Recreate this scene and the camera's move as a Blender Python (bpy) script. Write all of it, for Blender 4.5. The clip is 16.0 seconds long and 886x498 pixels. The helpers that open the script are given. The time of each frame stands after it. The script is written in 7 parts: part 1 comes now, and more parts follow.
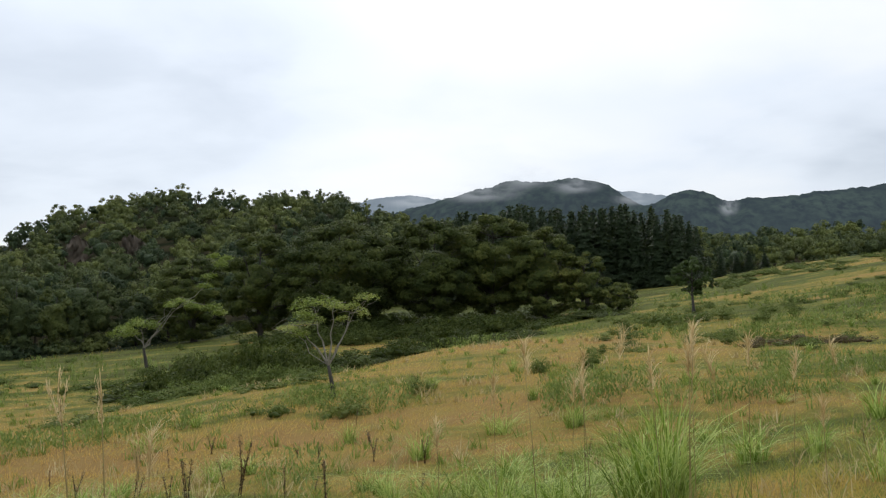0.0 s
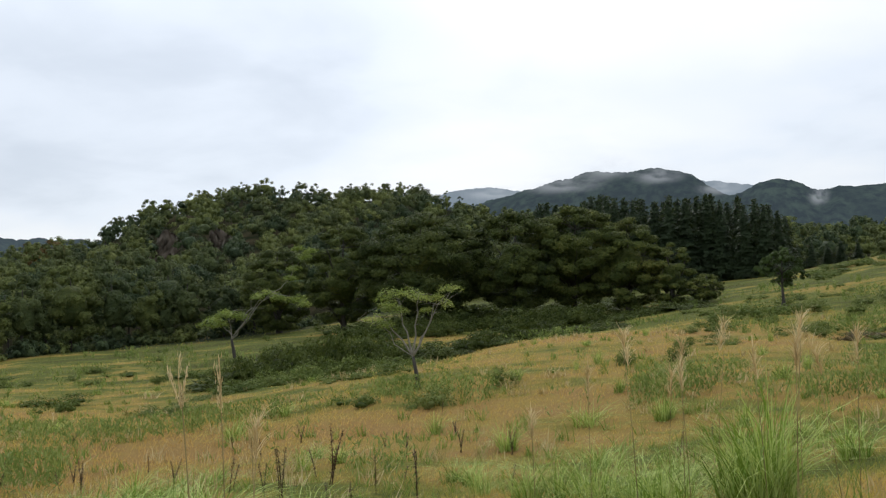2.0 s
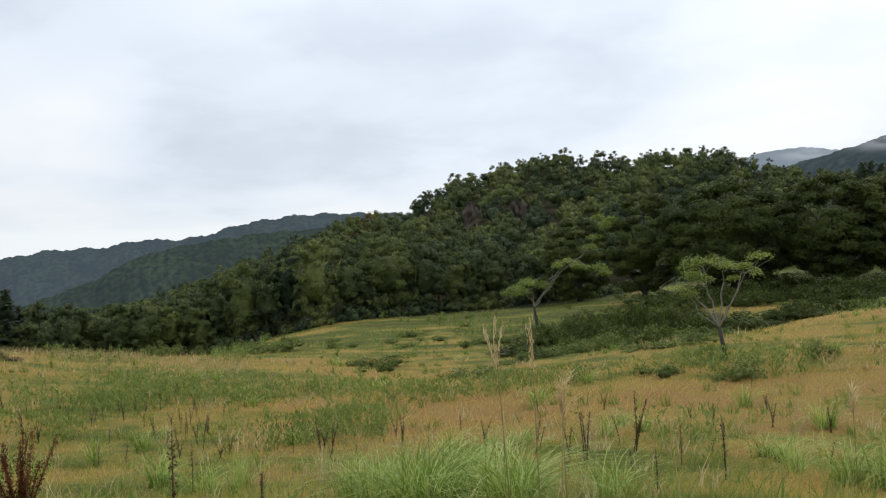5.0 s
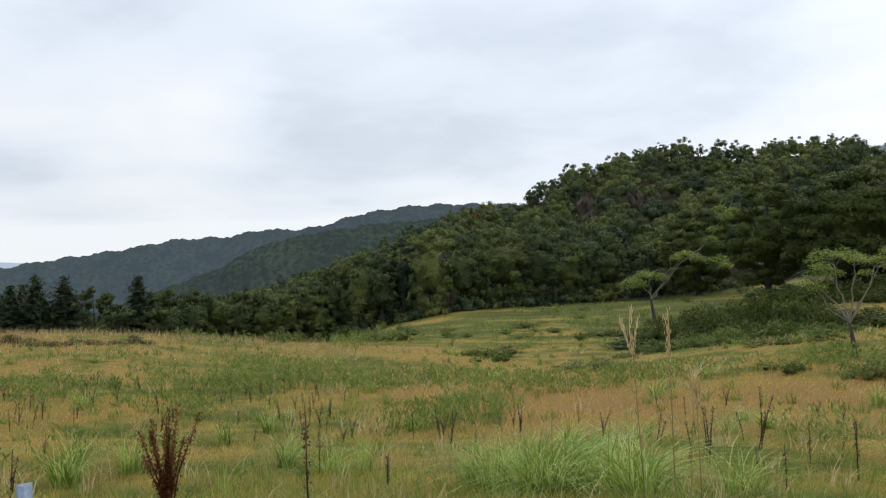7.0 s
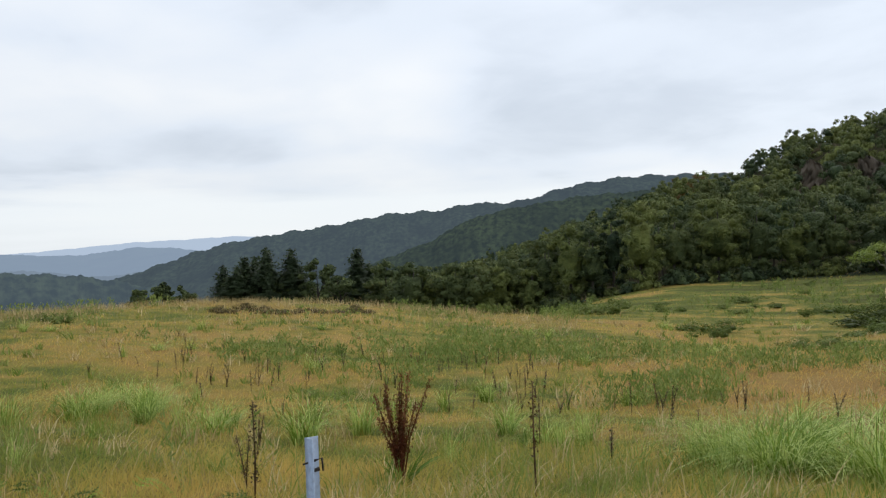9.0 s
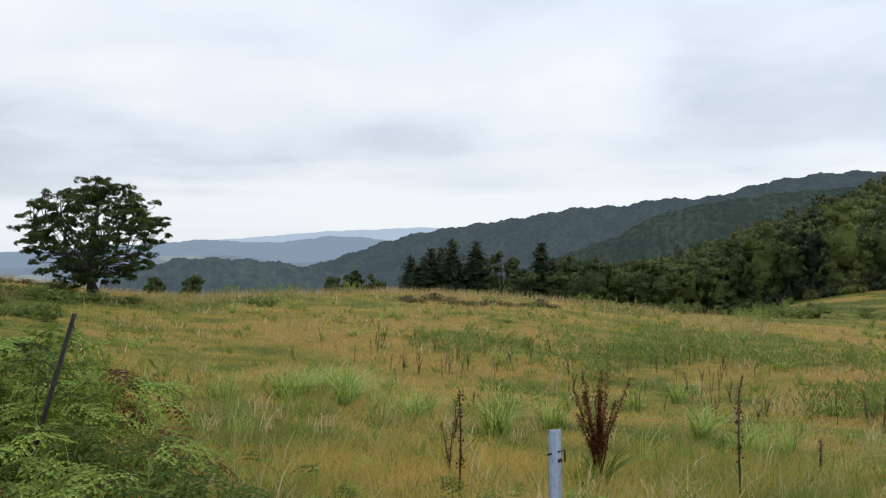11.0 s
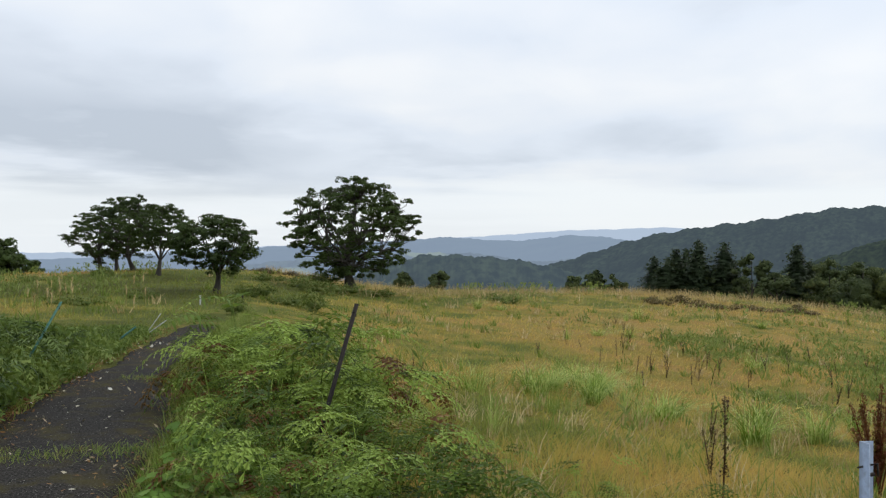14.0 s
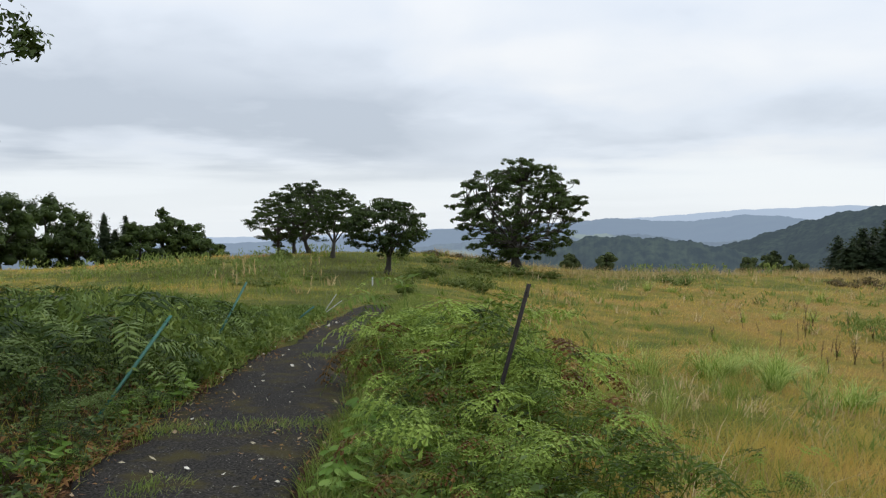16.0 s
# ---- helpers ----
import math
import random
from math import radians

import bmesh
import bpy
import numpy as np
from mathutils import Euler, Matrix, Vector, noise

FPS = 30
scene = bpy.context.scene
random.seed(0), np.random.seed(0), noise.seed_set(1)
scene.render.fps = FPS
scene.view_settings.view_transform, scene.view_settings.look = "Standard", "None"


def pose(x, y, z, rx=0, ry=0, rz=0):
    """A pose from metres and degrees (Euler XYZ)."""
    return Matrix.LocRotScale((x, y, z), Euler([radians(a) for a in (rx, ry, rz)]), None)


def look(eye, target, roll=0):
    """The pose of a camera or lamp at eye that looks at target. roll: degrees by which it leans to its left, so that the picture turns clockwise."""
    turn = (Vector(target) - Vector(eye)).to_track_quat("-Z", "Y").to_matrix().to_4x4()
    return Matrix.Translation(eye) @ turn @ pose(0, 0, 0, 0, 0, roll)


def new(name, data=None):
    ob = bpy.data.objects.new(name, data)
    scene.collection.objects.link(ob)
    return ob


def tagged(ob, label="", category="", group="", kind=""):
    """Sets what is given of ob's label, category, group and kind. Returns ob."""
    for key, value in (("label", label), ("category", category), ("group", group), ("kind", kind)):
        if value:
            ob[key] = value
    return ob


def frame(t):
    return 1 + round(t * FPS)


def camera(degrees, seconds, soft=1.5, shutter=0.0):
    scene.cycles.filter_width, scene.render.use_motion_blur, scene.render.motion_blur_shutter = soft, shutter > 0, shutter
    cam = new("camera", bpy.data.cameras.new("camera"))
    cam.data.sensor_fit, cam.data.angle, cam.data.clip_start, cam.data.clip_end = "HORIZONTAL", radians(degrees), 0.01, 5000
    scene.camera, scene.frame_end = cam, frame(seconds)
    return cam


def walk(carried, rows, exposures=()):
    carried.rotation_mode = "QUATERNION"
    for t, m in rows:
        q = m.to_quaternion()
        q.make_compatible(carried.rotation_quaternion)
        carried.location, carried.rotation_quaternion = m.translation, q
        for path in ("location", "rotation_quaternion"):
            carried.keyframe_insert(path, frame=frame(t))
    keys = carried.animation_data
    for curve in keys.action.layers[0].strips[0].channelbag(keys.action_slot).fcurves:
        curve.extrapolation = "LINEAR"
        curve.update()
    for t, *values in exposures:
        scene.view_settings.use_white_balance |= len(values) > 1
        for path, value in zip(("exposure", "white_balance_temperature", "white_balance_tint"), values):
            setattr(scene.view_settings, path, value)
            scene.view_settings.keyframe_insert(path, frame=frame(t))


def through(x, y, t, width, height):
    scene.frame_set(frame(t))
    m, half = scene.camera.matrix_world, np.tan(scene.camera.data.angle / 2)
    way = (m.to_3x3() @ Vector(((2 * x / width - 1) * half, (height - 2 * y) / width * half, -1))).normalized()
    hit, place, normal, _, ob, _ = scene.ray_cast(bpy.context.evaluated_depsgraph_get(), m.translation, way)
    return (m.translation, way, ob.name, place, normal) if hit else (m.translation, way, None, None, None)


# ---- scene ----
cam = camera(51.8, 16.0, soft=1.25)

PATH = [
    (0.0, pose(-0.000, -0.000, 1.600, 92.90, 2.00, 0.00)),
    (0.5, pose(-0.014, 0.001, 1.597, 92.31, 1.76, 1.17)),
    (1.0, pose(-0.039, 0.025, 1.594, 92.05, 1.55, 2.83)),
    (1.5, pose(-0.080, 0.037, 1.592, 92.39, 1.71, 3.76)),
    (2.0, pose(-0.139, 0.040, 1.586, 92.58, 2.05, 5.01)),
    (2.5, pose(-0.167, 0.020, 1.580, 92.06, 2.28, 6.29)),
    (3.0, pose(-0.153, 0.001, 1.576, 91.87, 1.64, 12.24)),
    (3.5, pose(-0.147, -0.035, 1.582, 91.98, 0.17, 15.66)),
    (4.0, pose(-0.128, -0.107, 1.583, 91.97, 0.42, 19.66)),
    (4.5, pose(-0.121, -0.125, 1.579, 91.17, 1.40, 21.49)),
    (5.0, pose(-0.132, -0.092, 1.576, 91.32, 2.27, 23.68)),
    (5.2, pose(-0.140, -0.089, 1.582, 91.16, 1.99, 25.06)),
    (7.3, pose(-0.193, -0.280, 1.574, 90.93, 1.83, 32.25)),
    (7.5, pose(-0.214, -0.295, 1.574, 90.82, 1.84, 33.60)),
    (8.0, pose(-0.242, -0.341, 1.575, 90.35, 1.86, 37.73)),
    (8.5, pose(-0.268, -0.352, 1.572, 89.98, 1.84, 40.84)),
    (9.0, pose(-0.285, -0.377, 1.573, 89.69, 1.85, 43.80)),
    (9.5, pose(-0.295, -0.425, 1.577, 89.65, 1.75, 46.88)),
    (9.7, pose(-0.299, -0.441, 1.584, 89.52, 1.36, 48.13)),
    (11.8, pose(-0.301, -0.733, 1.610, 89.70, 0.23, 59.26)),
    (12.0, pose(-0.294, -0.745, 1.607, 89.66, 0.04, 60.28)),
    (12.5, pose(-0.297, -0.769, 1.609, 89.50, -0.41, 62.91)),
    (13.0, pose(-0.346, -0.787, 1.597, 89.55, -0.72, 64.97)),
    (13.5, pose(-0.340, -0.808, 1.605, 89.49, -0.72, 67.61)),
    (14.0, pose(-0.339, -0.826, 1.602, 89.48, -0.33, 70.27)),
    (14.5, pose(-0.366, -0.847, 1.599, 89.57, -0.14, 72.80)),
    (15.0, pose(-0.375, -0.854, 1.593, 89.16, -0.38, 74.86)),
    (15.5, pose(-0.387, -0.860, 1.586, 88.60, -0.24, 77.49)),
    (16.0, pose(-0.394, -0.861, 1.585, 88.35, 0.28, 80.63)),
]
walk(cam, PATH)

# ---------------------------------------------------------------- sky, sun
SUN_AZ, SUN_EL = 4.0, 42.0          # the bright part of the cloud cover
scene.view_settings.exposure = 0.0


def direction(az, el=0.0):
    a, e = radians(az), radians(el)
    return Vector((-math.sin(a) * math.cos(e), math.cos(a) * math.cos(e), math.sin(e)))


def sky_world():
    w = bpy.data.worlds.new("overcast_sky")
    w.use_nodes = True
    scene.world = w
    nt = w.node_tree
    n, l = nt.nodes, nt.links
    n.clear()
    out = n.new("ShaderNodeOutputWorld")
    bg = n.new("ShaderNodeBackground")
    l.new(bg.outputs[0], out.inputs[0])
    sky = n.new("ShaderNodeTexSky")
    sky.sky_type = "NISHITA"
    sky.sun_disc = False
    sky.sun_elevation = radians(SUN_EL)
    sky.sun_rotation = radians(-SUN_AZ)
    sky.altitude = 600
    tc = n.new("ShaderNodeTexCoord")
    sep = n.new("ShaderNodeSeparateXYZ")
    l.new(tc.outputs["Generated"], sep.inputs[0])

    def m(op, a, b=None, c=None, clamp=False):
        q = n.new("ShaderNodeMath")
        q.operation = op
        q.use_clamp = clamp
        for i, v in enumerate((a, b, c)):
            if v is None:
                continue
            if isinstance(v, (int, float)):
                q.inputs[i].default_value = v
            else:
                l.new(v, q.inputs[i])
        return q.outputs[0]

    # a flat cloud deck: directions are carried onto a plane overhead
    up = m("ADD", m("MAXIMUM", sep.outputs[2], 0.0), 0.22)
    px, py = m("DIVIDE", sep.outputs[0], up), m("DIVIDE", sep.outputs[1], up)
    comb = n.new("ShaderNodeCombineXYZ")
    l.new(px, comb.inputs[0])
    l.new(py, comb.inputs[1])

    def cloud(scale, detail, rough, lo, hi, off):
        mp = n.new("ShaderNodeMapping")
        mp.inputs["Location"].default_value = off
        l.new(comb.outputs[0], mp.inputs[0])
        t = n.new("ShaderNodeTexNoise")
        t.inputs["Scale"].default_value = scale
        t.inputs["Detail"].default_value = detail
        t.inputs["Roughness"].default_value = rough
        t.inputs["Distortion"].default_value = 0.25
        l.new(mp.outputs[0], t.inputs["Vector"])
        r = n.new("ShaderNodeMapRange")
        r.interpolation_type = "SMOOTHSTEP"
        r.inputs["From Min"].default_value = lo
        r.inputs["From Max"].default_value = hi
        l.new(t.outputs[0], r.inputs["Value"])
        return r.outputs[0]

    big = cloud(0.8, 3.0, 0.45, 0.36, 0.68, (3.1, 1.7, 0.4))
    fine = cloud(2.4, 5.0, 0.5, 0.35, 0.72, (7.0, 2.0, 0.1))
    dens = m("ADD", m("MULTIPLY", big, 0.72), m("MULTIPLY", fine, 0.28))
    # long grey bases of the deck, seen edge-on low down
    low_up = m("ADD", m("MAXIMUM", sep.outputs[2], 0.0), 0.07)
    lay = n.new("ShaderNodeCombineXYZ")
    l.new(m("MULTIPLY", sep.outputs[0], 2.8), lay.inputs[0])
    l.new(m("MULTIPLY", sep.outputs[1], 2.8), lay.inputs[1])
    l.new(m("DIVIDE", 0.5, low_up), lay.inputs[2])
    bank = n.new("ShaderNodeTexNoise")
    bank.inputs["Scale"].default_value = 1.15
    bank.inputs["Detail"].default_value = 5.0
    bank.inputs["Roughness"].default_value = 0.5
    l.new(lay.outputs[0], bank.inputs["Vector"])
    bk = n.new("ShaderNodeMapRange")
    bk.interpolation_type = "SMOOTHSTEP"
    bk.inputs["From Min"].default_value = 0.33
    bk.inputs["From Max"].default_value = 0.56
    l.new(bank.outputs[0], bk.inputs["Value"])
    belt = n.new("ShaderNodeMapRange")
    belt.interpolation_type = "SMOOTHSTEP"
    belt.inputs["From Min"].default_value = 0.21
    belt.inputs["From Max"].default_value = 0.09
    l.new(sep.outputs[2], belt.inputs["Value"])
    away = n.new("ShaderNodeVectorMath")
    away.operation = "DOT_PRODUCT"
    l.new(tc.outputs["Generated"], away.inputs[0])
    away.inputs[1].default_value = direction(SUN_AZ + 13, 10)
    shade = n.new("ShaderNodeMapRange")
    shade.interpolation_type = "SMOOTHSTEP"
    shade.inputs["From Min"].default_value = 0.97
    shade.inputs["From Max"].default_value = 0.55
    l.new(away.outputs["Value"], shade.inputs["Value"])
    dens = m("MINIMUM", m("ADD", m("MULTIPLY", dens, 0.85), m("MULTIPLY", m("MULTIPLY", bk.outputs[0], belt.outputs[0]), m("MULTIPLY", shade.outputs[0], 0.52))), 1.0)
    ramp = n.new("ShaderNodeValToRGB")
    ramp.color_ramp.elements[0].position = 0.0
    ramp.color_ramp.elements[0].color = (1.05, 1.07, 1.09, 1)
    e = ramp.color_ramp.elements.new(0.55)
    e.color = (0.86, 0.93, 1.03, 1)
    ramp.color_ramp.elements[2].position = 1.0
    ramp.color_ramp.elements[2].color = (0.62, 0.69, 0.79, 1)
    l.new(dens, ramp.inputs[0])
    # glow of the hidden sun through the cloud
    dot = n.new("ShaderNodeVectorMath")
    dot.operation = "DOT_PRODUCT"
    l.new(tc.outputs["Generated"], dot.inputs[0])
    dot.inputs[1].default_value = direction(SUN_AZ + 5, 20)
    glow = m("POWER", m("MAXIMUM", dot.outputs["Value"], 0.0), 7.0)
    # an overcast sky is brightest overhead
    zen = m("MULTIPLY_ADD", m("MAXIMUM", sep.outputs[2], 0.0), 0.55, 0.86)
    gain = m("MULTIPLY_ADD", glow, 0.09, zen)
    mul = n.new("ShaderNodeVectorMath")
    mul.operation = "SCALE"
    l.new(ramp.outputs[0], mul.inputs[0])
    l.new(gain, mul.inputs["Scale"])
    # pale break in the cloud low over the horizon
    low = n.new("ShaderNodeMapRange")
    low.interpolation_type = "SMOOTHSTEP"
    low.inputs["From Min"].default_value = 0.076
    low.inputs["From Max"].default_value = 0.040
    l.new(m("MULTIPLY_ADD", m("SUBTRACT", bank.outputs[0], 0.5), 0.06, sep.outputs[2]), low.inputs["Value"])
    mix = n.new("ShaderNodeMix")
    mix.data_type = "RGBA"
    l.new(m("MULTIPLY", low.outputs[0], 0.85), mix.inputs["Factor"])
    l.new(mul.outputs[0], mix.inputs["A"])
    mix.inputs["B"].default_value = (0.93, 0.98, 1.02, 1)
    # thin blue of the clear sky behind the deck
    skys = n.new("ShaderNodeVectorMath")
    skys.operation = "SCALE"
    skys.inputs["Scale"].default_value = 0.07
    l.new(sky.outputs[0], skys.inputs[0])
    mix2 = n.new("ShaderNodeMix")
    mix2.data_type = "RGBA"
    mix2.inputs["Factor"].default_value = 0.12
    l.new(mix.outputs["Result"], mix2.inputs["A"])
    l.new(skys.outputs[0], mix2.inputs["B"])
    l.new(mix2.outputs["Result"], bg.inputs[0])
    bg.inputs[1].default_value = 1.015


sky_world()
sun = new("sun", bpy.data.lights.new("sun", "SUN"))
sun.data.energy = 0.9
sun.data.angle = radians(25)
sun.data.color = (1.0, 0.96, 0.9)
sun.matrix_world = look((0, 0, 300), Vector((0, 0, 300)) - direction(SUN_AZ, SUN_EL))

# ---------------------------------------------------------------- helpers
RNG = np.random.default_rng(7)


def mesh_from(name, verts, faces, material=None, smooth=False):
    """A mesh from arrays: faces is one (n, k) array or a list of them."""
    verts = np.asarray(verts, float)
    if isinstance(faces, np.ndarray):
        faces = [faces]
    faces = [np.asarray(f, np.int32) for f in faces if len(f)]
    sizes = np.concatenate([np.full(len(f), f.shape[1], np.int32) for f in faces])
    loops = np.concatenate([f.ravel() for f in faces])
    me = bpy.data.meshes.new(name)
    me.vertices.add(len(verts))
    me.vertices.foreach_set("co", verts.ravel())
    me.loops.add(len(loops))
    me.loops.foreach_set("vertex_index", loops)
    me.polygons.add(len(sizes))
    me.polygons.foreach_set("loop_start", np.r_[0, np.cumsum(sizes)[:-1]].astype(np.int32))
    me.polygons.foreach_set("loop_total", sizes)
    if smooth:
        me.polygons.foreach_set("use_smooth", np.ones(len(sizes), bool))
    me.update(calc_edges=True)
    if material:
        me.materials.append(material)
    return me


class Buf:
    """Collects vertices and faces of one mesh."""

    def __init__(self):
        self.v, self.f, self.n = [], {}, 0

    def add(self, v, *faces):
        v = np.asarray(v, float).reshape(-1, 3)
        for f in faces:
            f = np.asarray(f, np.int64)
            self.f.setdefault(f.shape[1], []).append(f + self.n)
        self.v.append(v)
        self.n += len(v)

    def mesh(self, name, material, smooth=False):
        return mesh_from(name, np.concatenate(self.v), [np.concatenate(q) for q in self.f.values()], material, smooth)


def part(name, buf, material, parent, label="", smooth=False):
    ob = new(name, buf.mesh(name, material, smooth) if isinstance(buf, Buf) else buf)
    ob.parent = parent
    if label:
        ob["label"] = label
    return ob


def tube(buf, pts, radii, sides=6):
    """A tapered tube along a polyline."""
    pts, radii = np.asarray(pts, float), np.asarray(radii, float)
    tan = np.gradient(pts, axis=0)
    tan /= np.linalg.norm(tan, axis=1)[:, None] + 1e-9
    ref = np.array([0.31, 0.95, 0.05])
    a = np.cross(tan, ref)
    a /= np.linalg.norm(a, axis=1)[:, None] + 1e-9
    b = np.cross(tan, a)
    th = np.linspace(0, 2 * np.pi, sides, endpoint=False)
    ring = pts[:, None] + radii[:, None, None] * (np.cos(th)[None, :, None] * a[:, None] + np.sin(th)[None, :, None] * b[:, None])
    k = len(pts)
    i, j = np.meshgrid(np.arange(k - 1), np.arange(sides), indexing="ij")
    j2 = (j + 1) % sides
    quads = np.stack([i * sides + j, i * sides + j2, (i + 1) * sides + j2, (i + 1) * sides + j], -1).reshape(-1, 4)
    buf.add(ring, quads, np.arange((k - 1) * sides, k * sides)[None, :])


def unit(v):
    return v / (np.linalg.norm(v, axis=-1, keepdims=True) + 1e-9)


def leaf_cards(buf, c, length, width, rng, rise=0.0, fold=0.25, face=None, jitter=0.55, small=False):
    """Small folded leaves (two triangles each) at the centres c; face: the way their upper sides look."""
    n = len(c)
    if not n:
        return
    if face is None:
        face = np.array([0, 0, 0.9]) + np.zeros((n, 3))
    nor = unit(unit(face) + jitter * rng.normal(size=(n, 3)) / 1.7)
    axis = unit(np.cross(nor, rng.normal(size=(n, 3))) + np.array([0, 0, rise]))
    side = unit(np.cross(nor, axis))
    ln = np.broadcast_to(np.asarray(length, float), (n,))[:, None] * rng.uniform(0.7, 1.3, (n, 1))
    wd = np.broadcast_to(np.asarray(width, float), (n,))[:, None] * rng.uniform(0.7, 1.3, (n, 1))
    if small:    # a pointed leaf of one triangle
        v = np.stack([c - axis * ln / 2 + side * wd / 2, c - axis * ln / 2 - side * wd / 2, c + axis * ln / 2 + nor * wd * fold], 1)
        buf.add(v.reshape(-1, 3), np.arange(n * 3).reshape(-1, 3))
        return
    v = np.stack([c - axis * ln / 2, c + side * wd / 2 + nor * wd * fold, c + axis * ln / 2, c - side * wd / 2 + nor * wd * fold], 1)
    k = np.arange(n)[:, None] * 4
    buf.add(v.reshape(-1, 3), np.concatenate([k + np.array([0, 1, 2]), k + np.array([0, 2, 3])]))


def blades(buf, base, height, width, lean, rng, curl=0.5, heading=None, joints=3, stiff=0.0):
    """Grass blades: tapered, bending strips. base (n, 3); height, width, lean: (n,)."""
    n = len(base)
    if not n:
        return
    th = rng.uniform(0, 2 * np.pi, n) if heading is None else heading
    out = np.stack([np.cos(th), np.sin(th), np.zeros(n)], 1)
    wide = np.stack([-np.sin(th + 0.6), np.cos(th + 0.6), np.zeros(n)], 1)
    rows = []
    for s in np.linspace(0, 1, joints + 1):
        bend = lean * ((0.35 - 0.2 * stiff) * s + curl * s ** (2 + stiff)) * height
        z = height * (s - 0.38 * np.clip(lean, 0, 2) * curl * s ** (3 + 2 * stiff))
        p = base + out * bend[:, None] + np.array([0, 0, 1.0]) * z[:, None]
        w = (width * (1 - s) ** 0.7)[:, None]
        rows.append((p - wide * w / 2, p + wide * w / 2) if s < 1 else (p,))
    v = np.stack([q for r in rows for q in r], 1)
    m = v.shape[1]
    k = np.arange(n)[:, None] * m
    tri = []
    for s in range(joints - 1):
        a = 2 * s
        tri += [k + np.array([a, a + 1, a + 3]), k + np.array([a, a + 3, a + 2])]
    a = 2 * (joints - 1)
    tri.append(k + np.array([a, a + 1, a + 2]))
    buf.add(v.reshape(-1, 3), np.concatenate(tri))


# ---------------------------------------------------------------- materials
def nodes_of(name):
    mat = bpy.data.materials.new(name)
    mat.use_nodes = True
    nt = mat.node_tree
    nt.nodes.clear()
    out = nt.nodes.new("ShaderNodeOutputMaterial")
    return mat, nt.nodes, nt.links, out


def noise_node(n, l, vec, scale, detail=3.0, rough=0.55):
    t = n.new("ShaderNodeTexNoise")
    t.inputs["Scale"].default_value = scale
    t.inputs["Detail"].default_value = detail
    t.inputs["Roughness"].default_value = rough
    if vec is not None:
        l.new(vec, t.inputs["Vector"])
    return t.outputs[0]


def ramp_node(n, l, fac, stops):
    r = n.new("ShaderNodeValToRGB")
    els = r.color_ramp.elements
    while len(els) < len(stops):
        els.new(0.5)
    for e, (p, c) in zip(els, stops):
        e.position, e.color = p, (*c, 1)
    l.new(fac, r.inputs[0])
    return r.outputs[0]


def mix_node(n, l, fac, a, b, blend="MIX"):
    q = n.new("ShaderNodeMix")
    q.data_type = "RGBA"
    q.blend_type = blend
    for sock, v in (("Factor", fac), ("A", a), ("B", b)):
        if isinstance(v, (int, float)):
            q.inputs[sock].default_value = v
        elif isinstance(v, tuple):
            q.inputs[sock].default_value = (*v, 1)
        else:
            l.new(v, q.inputs[sock])
    return q.outputs["Result"]


